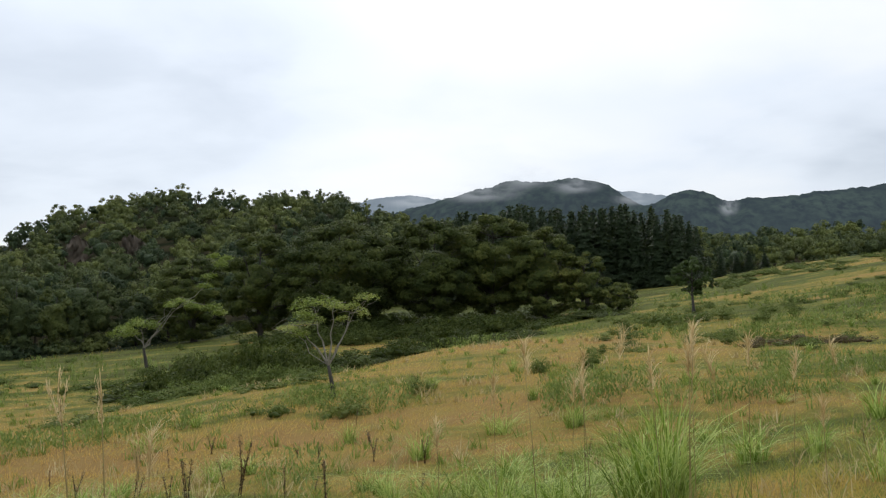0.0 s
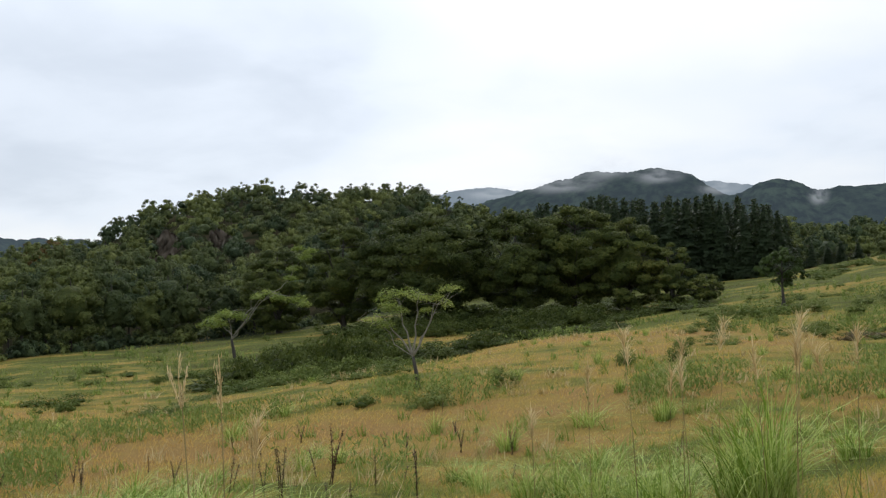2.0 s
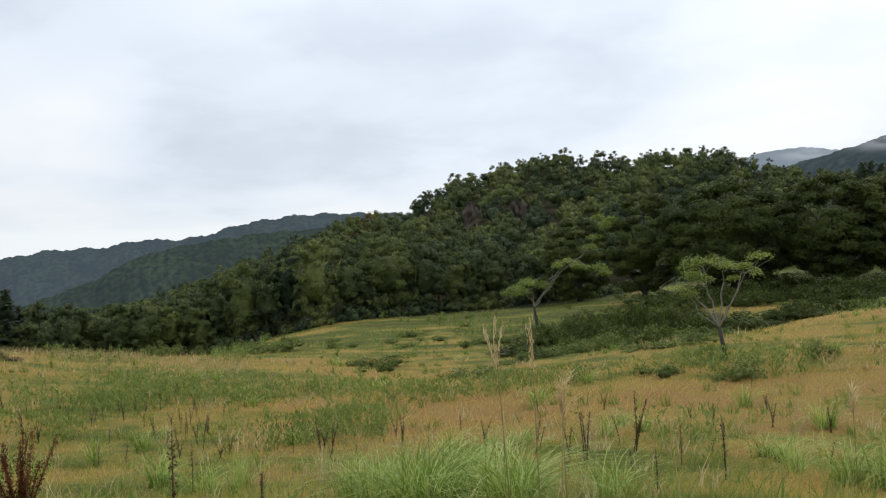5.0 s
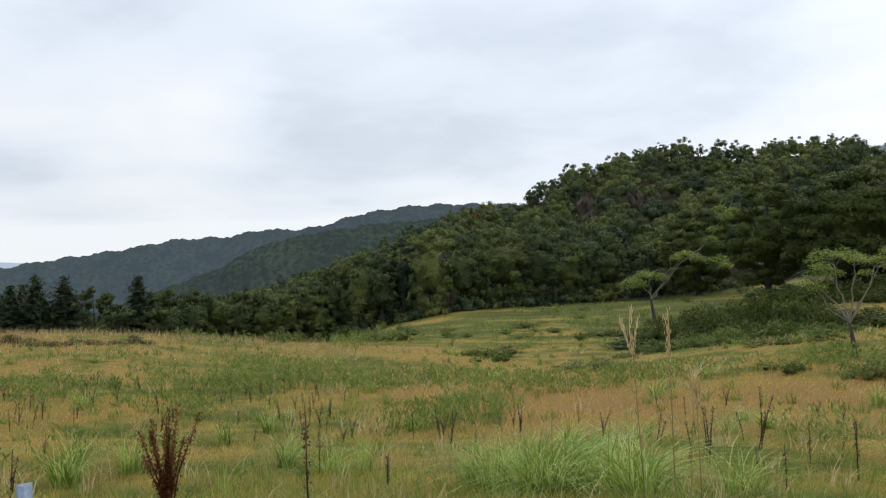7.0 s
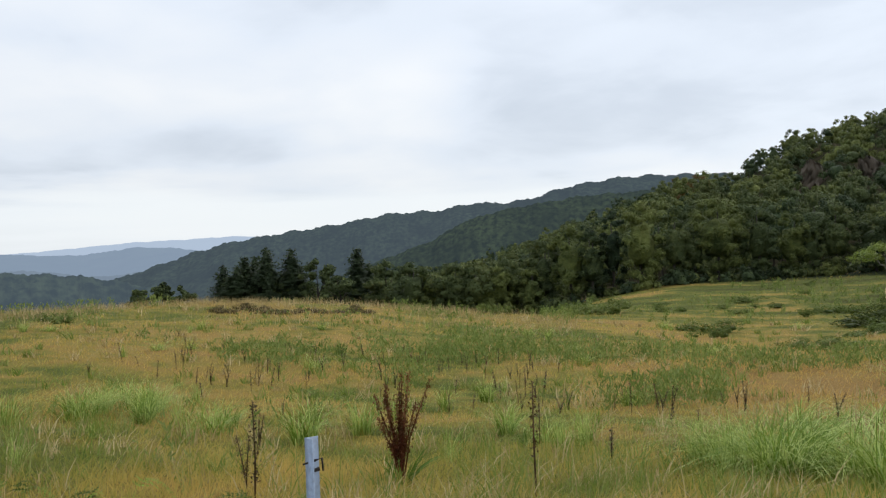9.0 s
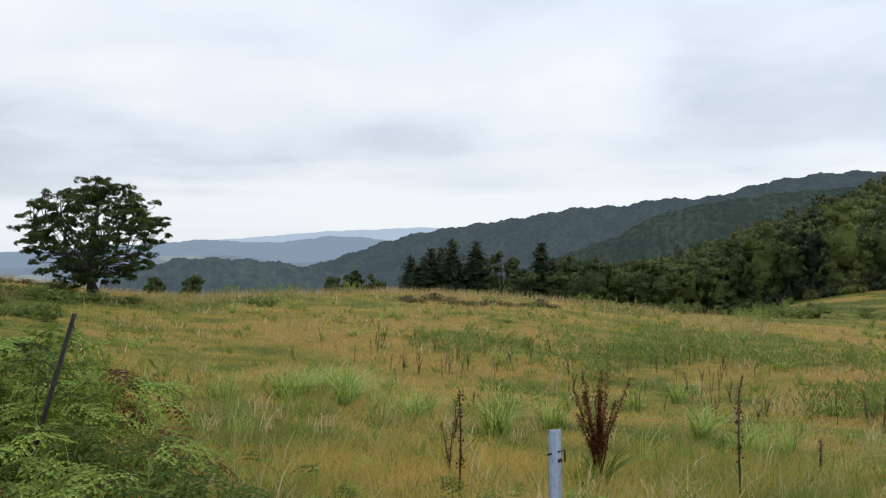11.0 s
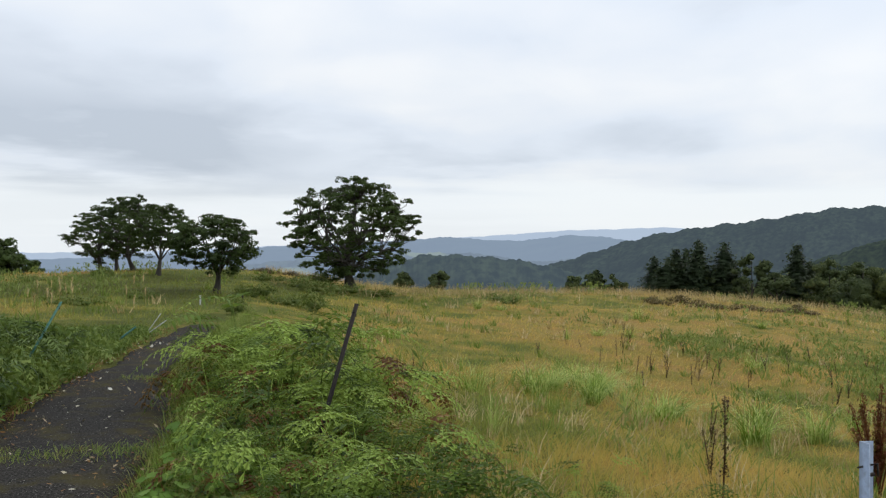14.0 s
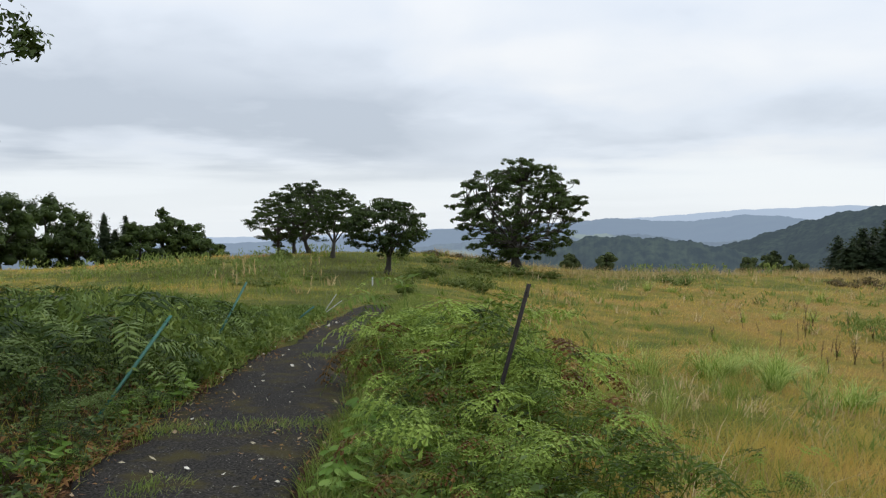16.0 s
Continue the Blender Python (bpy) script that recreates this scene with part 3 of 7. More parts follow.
def ground_z(x, y):
    x, y = np.asarray(x, float), np.asarray(y, float)
    r = np.hypot(x, y)
    az = np.degrees(np.arctan2(-x, y))
    az = np.where(az < -60, az + 360, az)
    i = np.clip(az + 60, 0, len(T_AZ) - 1.001)
    j = np.interp(r, T_R, np.arange(len(T_R)))
    j = np.clip(j, 0, len(T_R) - 1.001)
    i0, j0 = i.astype(int), j.astype(int)
    u, v = i - i0, j - j0
    z = (TABLE[i0, j0] * (1 - u) * (1 - v) + TABLE[i0 + 1, j0] * u * (1 - v) + TABLE[i0, j0 + 1] * (1 - u) * v + TABLE[i0 + 1, j0 + 1] * u * v)
    rough = np.clip((np.abs(path_offset(x, y)) - 1.2) / 2.0, 0, 1) * np.clip(r / 6, 0, 1)
    return z + waves(x, y) * rough


def polar(az, r):
    a = np.radians(az)
    return -np.sin(a) * r, np.cos(a) * r


def build_ground():
    rad = np.concatenate([[0.0], np.geomspace(0.6, 4800, 165)])
    ang = np.arange(0, 360, 1.0)
    A, R = np.meshgrid(ang, rad[1:], indexing="ij")
    x, y = polar(A, R)
    z = ground_z(x, y)
    v = np.concatenate([np.stack([x, y, z], -1).reshape(-1, 3), [[0, 0, float(ground_z(0, 0))]]])
    na, nr = len(ang), len(rad) - 1
    i, j = np.meshgrid(np.arange(na), np.arange(nr - 1), indexing="ij")
    i2 = (i + 1) % na
    quads = np.stack([i * nr + j, i * nr + j + 1, i2 * nr + j + 1, i2 * nr + j], -1).reshape(-1, 4)
    k = np.arange(na)
    tris = np.stack([np.full(na, na * nr), k * nr, ((k + 1) % na) * nr], 1)
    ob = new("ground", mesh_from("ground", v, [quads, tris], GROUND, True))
    tagged(ob, "rust, straw and green grassed meadow falling to a valley", "ground", kind="structure")


build_ground()


def ridge(name, label, radius, depth, az, el, material, bump=6.0, cell=14.0, step=0.12, foot=-260.0, rows=40):
    """A wooded ridge round the viewpoint: its skyline has the elevations el at the bearings az."""
    a = np.arange(az[0], az[-1] + step / 2, step)
    e = np.interp(a, az, el)
    ker = np.exp(-0.5 * (np.arange(-6, 7) / 2.2) ** 2)
    e = np.convolve(np.r_[np.full(6, e[0]), e, np.full(6, e[-1])], ker / ker.sum(), "valid")
    e = e + (0.05 * np.sin(a * 3.1 + radius) + 0.035 * np.sin(a * 7.7 + 1.9 * np.sin(a * 2.3)) + 0.02 * np.sin(a * 19.0)) * min(1.0, 1500 / radius)
    top = 1.6 + radius * np.tan(np.radians(e)) - bump * 0.9
    s = np.linspace(-1, 0.35, rows)
    A, S = np.meshgrid(a, s, indexing="ij")
    R = radius + S * depth
    x, y = polar(A, R)
    fall = np.where(S < 0, np.abs(S) ** 1.25, (S * 1.6) ** 2)
    spur = 0.10 * np.sin(A * 0.9 + 2.3 * S + 1.5 * np.sin(A * 0.41)) + 0.05 * np.sin(A * 2.3 + 4 * S + 2 * np.sin(A * 0.7 + S))
    z = top[:, None] + (foot - top[:, None]) * np.clip(fall + spur * np.abs(S), 0, None) * 0.9
    # rounded crowns
    gx, gy = x / cell, y / cell
    best = np.full(x.shape, 9.0)
    for dx in (-1, 0, 1):
        for dy in (-1, 0, 1):
            cx, cy = np.floor(gx) + dx, np.floor(gy) + dy
            h1 = np.modf(np.abs(np.sin(cx * 127.1 + cy * 311.7) * 43758.5))[0]
            h2 = np.modf(np.abs(np.sin(cx * 269.5 + cy * 183.3) * 24634.6))[0]
            d = np.hypot(gx - cx - h1, gy - cy - h2) - 0.35 * h2
            best = np.minimum(best, d)
    z = z + bump * np.sqrt(np.clip(1 - best * best, 0.0, 1))
    na, nr = A.shape
    i, j = np.meshgrid(np.arange(na - 1), np.arange(nr - 1), indexing="ij")
    quads = np.stack([i * nr + j, i * nr + j + 1, (i + 1) * nr + j + 1, (i + 1) * nr + j], -1).reshape(-1, 4)
    ob = new(name, mesh_from(name, np.stack([x, y, z], -1).reshape(-1, 3), quads, material, True))
    return tagged(ob, label, "hill", kind="structure")


# blue that the far hills emit in place of real haze
HAZE_GLOW = (0.42, 0.53, 0.70)
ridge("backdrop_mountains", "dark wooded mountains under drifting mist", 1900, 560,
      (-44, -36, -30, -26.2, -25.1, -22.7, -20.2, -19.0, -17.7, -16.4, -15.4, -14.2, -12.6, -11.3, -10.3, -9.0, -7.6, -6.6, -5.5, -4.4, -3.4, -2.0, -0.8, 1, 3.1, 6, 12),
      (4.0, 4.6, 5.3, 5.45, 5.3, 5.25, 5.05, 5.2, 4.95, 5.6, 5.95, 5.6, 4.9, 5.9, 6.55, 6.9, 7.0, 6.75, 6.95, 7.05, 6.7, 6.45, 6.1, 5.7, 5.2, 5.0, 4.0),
      distance_material("mountain_woods", (0.008, 0.015, 0.013), (0.036, 0.054, 0.036), HAZE_GLOW, 0.08, 0.06, az=-12), 6, 15, 0.16, -60, 95)
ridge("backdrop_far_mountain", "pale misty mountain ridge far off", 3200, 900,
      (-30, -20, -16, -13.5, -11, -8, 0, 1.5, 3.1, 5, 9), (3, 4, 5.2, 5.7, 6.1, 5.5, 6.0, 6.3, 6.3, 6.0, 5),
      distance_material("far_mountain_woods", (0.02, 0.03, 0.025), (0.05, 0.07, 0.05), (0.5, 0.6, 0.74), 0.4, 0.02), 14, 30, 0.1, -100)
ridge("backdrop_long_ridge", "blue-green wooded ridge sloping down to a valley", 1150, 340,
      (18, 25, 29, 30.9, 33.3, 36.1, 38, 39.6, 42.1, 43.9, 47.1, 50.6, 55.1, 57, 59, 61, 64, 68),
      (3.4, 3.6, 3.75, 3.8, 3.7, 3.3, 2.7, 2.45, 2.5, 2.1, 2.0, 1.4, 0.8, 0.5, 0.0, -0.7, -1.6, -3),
      distance_material("ridge_woods", (0.011, 0.019, 0.017), (0.036, 0.053, 0.036), HAZE_GLOW, 0.11, 0.22, az=45), 4.2, 12, 0.12, -60, 95)
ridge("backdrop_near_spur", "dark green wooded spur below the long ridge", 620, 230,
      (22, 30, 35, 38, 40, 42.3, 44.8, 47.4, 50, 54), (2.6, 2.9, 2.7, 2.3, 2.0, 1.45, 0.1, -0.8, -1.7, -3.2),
      distance_material("spur_woods", (0.012, 0.020, 0.013), (0.042, 0.058, 0.028), HAZE_GLOW, 0.05, 0.3, az=40), 4.5, 10, 0.09, -60, 60)
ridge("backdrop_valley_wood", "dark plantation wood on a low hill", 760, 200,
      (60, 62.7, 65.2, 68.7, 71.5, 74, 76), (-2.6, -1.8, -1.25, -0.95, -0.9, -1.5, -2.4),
      distance_material("valley_woods", (0.008, 0.018, 0.014), (0.04, 0.058, 0.034), HAZE_GLOW, 0.13, 0.12, az=68), 5, 9, 0.05, -70)
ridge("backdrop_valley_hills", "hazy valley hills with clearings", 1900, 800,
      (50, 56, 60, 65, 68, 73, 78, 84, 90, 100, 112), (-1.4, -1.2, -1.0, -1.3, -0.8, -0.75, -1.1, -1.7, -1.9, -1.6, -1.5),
      distance_material("valley_hill_woods", (0.01, 0.02, 0.02), (0.06, 0.085, 0.055), HAZE_GLOW, 0.45, 0.06, 0.006, 80), 6, 18, 0.13, -230)
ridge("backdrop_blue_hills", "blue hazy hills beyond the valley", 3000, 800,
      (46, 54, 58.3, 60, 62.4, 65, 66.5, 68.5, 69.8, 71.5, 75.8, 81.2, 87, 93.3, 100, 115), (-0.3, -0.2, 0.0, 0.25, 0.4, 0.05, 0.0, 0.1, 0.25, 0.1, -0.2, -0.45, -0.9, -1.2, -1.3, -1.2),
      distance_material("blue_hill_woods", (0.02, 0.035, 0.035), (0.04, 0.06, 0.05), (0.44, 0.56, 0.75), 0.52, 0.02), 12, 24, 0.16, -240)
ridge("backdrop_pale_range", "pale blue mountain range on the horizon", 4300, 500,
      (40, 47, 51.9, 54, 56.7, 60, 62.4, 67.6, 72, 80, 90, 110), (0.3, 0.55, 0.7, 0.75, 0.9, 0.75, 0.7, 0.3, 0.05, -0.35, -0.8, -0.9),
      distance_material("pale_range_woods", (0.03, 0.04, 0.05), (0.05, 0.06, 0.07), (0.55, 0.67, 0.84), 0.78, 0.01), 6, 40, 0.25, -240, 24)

# ---------------------------------------------------------------- woods
HILL_AZ = (-34, -20, -10, -5, 0, 2.8, 4.6, 6.3, 9.1, 13.2, 15.5, 17.8, 21.3, 22.9, 25.0, 26.0, 28.6, 30.4, 32, 34, 36, 38, 41, 44, 47, 54)
HILL_EL = (2.6, 3.0, 3.4, 4.0, 4.8, 5.4, 6.1, 6.6, 7.0, 6.8, 7.1, 7.2, 6.3, 5.9, 4.7, 3.8, 3.4, 3.3, 2.6, 1.9, 1.1, 0.3, -0.8, -1.5, -2.0, -3.4)
EDGE_AZ = (-34, -20, -14, -6, 5, 13, 20, 28, 35, 45, 54)
EDGE_R = (215, 215, 205, 180, 150, 125, 122, 112, 108, 112, 125)
CREST_R = 360.0


def hill_z(az, r):
    edge = np.interp(az, EDGE_AZ, EDGE_R)
    crest = 1.6 + CREST_R * np.tan(np.radians(np.interp(az, HILL_AZ, HILL_EL))) - 7.0
    low = ground_z(*polar(az, edge)) - 0.4
    s = (r - edge) / (CREST_R - edge)
    body = low + (crest - low) * np.where(s < 1, np.clip(s, 0, 1) ** 1.45, 1 - 2.2 * np.clip(s - 1, 0, None) ** 1.3)
    return body + np.where(s > 0, 2.0 * np.sin(az * 1.7 + r * 0.03) * np.sin(r * 0.045), 0) * np.clip(s * 3, 0, 1) - np.where(s < 0, -s * 30, 0)


def build_hill():
    a = np.arange(-34, 54.1, 0.5)
    r = np.linspace(100, 420, 70)
    A, R = np.meshgrid(a, r, indexing="ij")
    x, y = polar(A, R)
    z = hill_z(A, R)
    na, nr = A.shape
    i, j = np.meshgrid(np.arange(na - 1), np.arange(nr - 1), indexing="ij")
    quads = np.stack([i * nr + j, i * nr + j + 1, (i + 1) * nr + j + 1, (i + 1) * nr + j], -1).reshape(-1, 4)
    mat = distance_material("forest_floor", (0.018, 0.022, 0.012), (0.06, 0.05, 0.03), HAZE_GLOW, 0.0, 0.15)
    tagged(new("hillside_ground", mesh_from("hillside_ground", np.stack([x, y, z], -1).reshape(-1, 3), quads, mat, True)),
           "steep dark hillside under the forest", "hillside", kind="structure")


build_hill()


def crown_points(rng, n, radius, squash=0.85, shell=0.6):
    """Points of a crown made of overlapping billows, and the ways they face."""
    m = max(5, int(6 + 2.2 * radius))
    d = unit(rng.normal(size=(m, 3)))
    d[:, 2] = np.where(d[:, 2] < -0.45, -d[:, 2], d[:, 2])
    cen = d * radius * rng.uniform(0.45, 0.72, (m, 1))
    sub = radius * rng.uniform(0.28, 0.5, m)
    k = rng.integers(0, m, n)
    o = unit(rng.normal(size=(n, 3)) + d[k] * 0.6)
    p = cen[k] + o * (sub[k] * rng.uniform(shell, 1.08, n) ** 0.7)[:, None]
    p[:, 2] *= squash
    return p, o + 0.4 * d[k]


def core(buf, c, radius, squash, rng, rings=4, segs=9):
    """The dense inside of a crown: a jagged closed mass among the leaves."""
    th = np.linspace(0, 2 * np.pi, segs, endpoint=False) + rng.uniform(0, 1)
    rows = [c + np.array([0, 0, -0.75 * radius * squash])]
    for ph in np.linspace(-0.95, 0.95, rings):
        rr = radius * math.cos(ph) * rng.uniform(0.7, 1.3, segs)
        zz = math.sin(ph) * radius * squash + rng.uniform(-0.2, 0.2, segs) * radius
        rows.append(c + np.stack([np.cos(th) * rr, np.sin(th) * rr, zz], 1))
    rows.append(c + np.array([0, 0, radius * squash]))
    v = np.concatenate([np.atleast_2d(r) for r in rows])
    k = np.arange(segs)
    k2 = (k + 1) % segs
    last = 1 + segs * (rings - 1)
    tris = [np.stack([np.zeros(segs, int), 1 + k2, 1 + k], 1), np.stack([np.full(segs, 1 + segs * rings), last + k, last + k2], 1)]
    for j in range(rings - 1):
        a, b = 1 + segs * j, 1 + segs * (j + 1)
        tris += [np.stack([a + k, a + k2, b + k2], 1), np.stack([a + k, b + k2, b + k], 1)]
    buf.add(v, np.concatenate(tris))


def leafy_dome(buf, rng, c, wide, high, billows, leaves, leaf, flat=0.75, inner=0.62, open_foot=-0.55, jag=1.0, heart=0.44):
    """A crown built of billows round the centre c (half width, half height): each a dense mass under a coat of small leaves."""
    i = np.arange(billows) + 0.5
    zz = 1 - (1 - open_foot) * i / billows
    a = i * 2.39996 + rng.uniform(0, 6.28)
    flatr = np.sqrt(np.clip(1 - zz * zz, 0, 1))
    d = unit(np.stack([np.cos(a) * flatr, np.sin(a) * flatr, zz], 1) + 0.22 * jag * rng.normal(size=(billows, 3)))
    size = np.array([wide, wide, high])
    sub = min(wide, high * 1.2) * rng.uniform(0.26, 0.46, billows) * (9.0 / billows) ** 0.22
    cen = d * (size - 0.8 * sub[:, None]) * (1 + jag * rng.uniform(-0.14, 0.1, (billows, 1)))
    for k in range(billows):
        core(buf, c + cen[k], sub[k] * inner, flat, rng, *((3, 7) if leaf < 0.23 else (2, 6) if leaf < 0.35 else (2, 5)))
    core(buf, c - np.array([0, 0, 0.1 * high]), wide * heart, high / wide * 0.95, rng, 4, 9)
    k = rng.choice(billows, leaves, p=sub ** 2 / np.sum(sub ** 2))
    o = unit(rng.normal(size=(leaves, 3)) + d[k] * 0.8 + np.array([0, 0, 0.4]))
    p = cen[k] + o * (sub[k] * rng.uniform(0.65, 1.12, leaves))[:, None] * np.array([1, 1, flat])
    buried = np.zeros(leaves, bool)
    for q in range(billows):
        e = (p - cen[q]) / np.array([1, 1, flat])
        buried |= (np.einsum("ij,ij->i", e, e) < (0.5 * sub[q]) ** 2) & (k != q)
    p, o = p[~buried], o[~buried]
    leaf_cards(buf, p + c, leaf * 1.2, leaf, rng, fold=0.3, face=o + np.array([0, 0, 0.55]), jitter=0.4, small=True)


def build_forest():
    rng = np.random.default_rng(21)
    kinds, wood = [Buf() for _ in range(4)], Buf()
    placed, grid = [], {}
    for _ in range(9000):
        az = rng.uniform(-33, 53)
        r = math.sqrt(rng.uniform(108 ** 2, 374 ** 2))
        edge = float(np.interp(az, EDGE_AZ, EDGE_R))
        if r < edge + (17 if az > 12 else 0):
            continue
        x, y = polar(az, r)
        gap = rng.uniform(4.6, 7.0) if r < 165 else rng.uniform(4.4, 7.6)
        key = (int(x // 8), int(y // 8))
        near = [q for dx in (-1, 0, 1) for dy in (-1, 0, 1) for q in grid.get((key[0] + dx, key[1] + dy), ())]
        if any((x - q[0]) ** 2 + (y - q[1]) ** 2 < gap * gap for q in near):
            continue
        # a bare scree on the steep face
        if any(abs(az - q) < 0.75 and 200 < r < 268 and rng.random() < 0.55 for q in (21.9, 18.8)):
            continue
        if -14 < az < -4 and r > 170 and rng.random() < 0.5:    # thinner behind the plantation
            continue
        grid.setdefault(key, []).append((x, y))
        placed.append((az, r, x, y, edge))
    for az, r, x, y, edge in placed:
        zb = float(hill_z(np.array(az), np.array(r)))
        low = max(0.55, 1 - max(0.0, az - 32) * 0.035)
        rad = (rng.uniform(3.0, 4.8) if r < 165 else rng.uniform(2.2, 4.3)) * min(1.0, low + 0.1)
        tall = rng.uniform(6.0, 10.5) * low
        crest = abs(r - CREST_R) < 22
        if crest:
            rad, tall = rng.uniform(1.5, 3.4), rng.uniform(4.5, 8.6)
        elif az > 31 and r > 230:
            rad, tall = min(rad, 3.5), min(tall, 7)
        if any(abs(az - q) < 0.75 and 190 < r < 268 for q in (21.9, 18.8)):    # low growth below the slips
            rad, tall = rng.uniform(1.2, 2.0), rng.uniform(1.8, 3.2)
        q = rng.random() + 0.25 * math.sin(az * 0.7 + r * 0.02)
        kind = 1 if q > 0.66 else 2 if q < 0.26 else 0
        if 28.0 < az < 29.6 and r > 300 and rng.random() < 0.6:
            kind = 3
        buf = kinds[kind]
        high = rad * rng.uniform(0.75, 1.15)
        if kind == 2 and r > 150 and rng.random() < 0.5:    # a slim dark spire
            rad = rng.uniform(1.4, 2.1)
            high = rad * rng.uniform(1.8, 2.6)
            tall = max(tall, high * 1.7)
        if r < edge + 14:
            tall = min(tall, high * 1.9 + 0.6)
        if crest:    # leafy almost to the ground
            high = max(high, tall * 0.48)
        c = np.array([x, y, zb + tall - high])
        near = r < 165
        leafy_dome(buf, rng, c, rad, high, 11 if near or crest else 8 if r < 230 else 6, int((115 if crest else 85 if near else 52 if r < 230 else 40) * rad * high) + 60, 0.27 if near or crest else 0.33 if r < 230 else 0.39, jag=0.6, open_foot=-0.9 if crest else -0.55)
        if near or crest:
            tube(wood, [(x, y, zb - 0.5), (x + rng.normal() * 0.3, y, zb + tall * 0.5), (x + rng.normal() * 0.5, y, zb + tall * 0.85)], (0.16, 0.12, 0.05), 4)
    for az in np.arange(-33, 53, 0.55):    # low growth along the foot of the wood
        edge = float(np.interp(az, EDGE_AZ, EDGE_R))
        for _ in range(2):
            rs = rng.uniform(0.7, 1.7)
            dx, dy = polar(az + rng.uniform(-0.4, 0.4), edge + rng.uniform(-3.0, 5.0))
            leafy_dome(kinds[int(rng.integers(0, 3))], rng, np.array([dx, dy, float(ground_z(dx, dy)) + rs * 0.35]), rs, rs * rng.uniform(0.6, 1.1), 5, int(60 * rs * rs) + 30, 0.24)
    verts, faces, index, base = [], [], [], 0
    for k, b in enumerate(kinds):
        verts += b.v
        for q in b.f.values():
            f = np.concatenate(q) + base
            faces.append(f)
            index.append(np.full(len(f), k, np.int32))
        base += b.n
    me = mesh_from("forest", np.concatenate(verts), faces, LEAF_FOREST, True)
    for m in (LEAF_FOREST_LIGHT, LEAF_FOREST_DEEP, LEAF_FOREST_TAWNY):
        me.materials.append(m)
    me.polygons.foreach_set("material_index", np.concatenate(index))
    me.update()
    tagged(new("forest", me), "dense dark green mixed forest covering the hillside", "forest", kind="stuff")
    tagged(new("forest_trunks", wood.mesh("forest_trunks", BARK)), "slim dark trunks along the forest edge and crest", "tree trunks", kind="stuff")


build_forest()


def land_slip(az, r, wide, high, seed):
    """A steep bare face of brown earth among the trees."""
    rng = np.random.default_rng(seed)
    u, w = np.meshgrid(np.linspace(-1, 1, 15), np.linspace(0, 1, 11), indexing="ij")
    half = wide * (1 - 0.45 * w) * (1 + 0.25 * np.sin(w * 9 + seed))
    x, y = polar(az + np.degrees(u * half / r) + 0.25 * np.sin(w * 5 + seed), r + 9 * w + 1.2 * rng.normal(size=u.shape))
    z = float(hill_z(np.array(az), np.array(float(r)))) - 1 + high * w * (1 - 0.25 * u * u) + 0.4 * rng.normal(size=u.shape)
    i, j = np.meshgrid(np.arange(14), np.arange(10), indexing="ij")
    quads = np.stack([i * 11 + j, (i + 1) * 11 + j, (i + 1) * 11 + j + 1, i * 11 + j + 1], -1).reshape(-1, 4)
    ob = new("land_slip", mesh_from("land_slip", np.stack([x, y, z], -1).reshape(-1, 3), quads, SLIP))
    tagged(ob, "bare brown earth slip on the wooded hill", "earth slope", "earth slips")


SLIP = bark_material("bare_earth", (0.045, 0.036, 0.024), (0.12, 0.09, 0.06), 0.5)
land_slip(21.9, 262, 4.6, 10.5, 1)
land_slip(18.8, 264, 4.0, 8.5, 2)


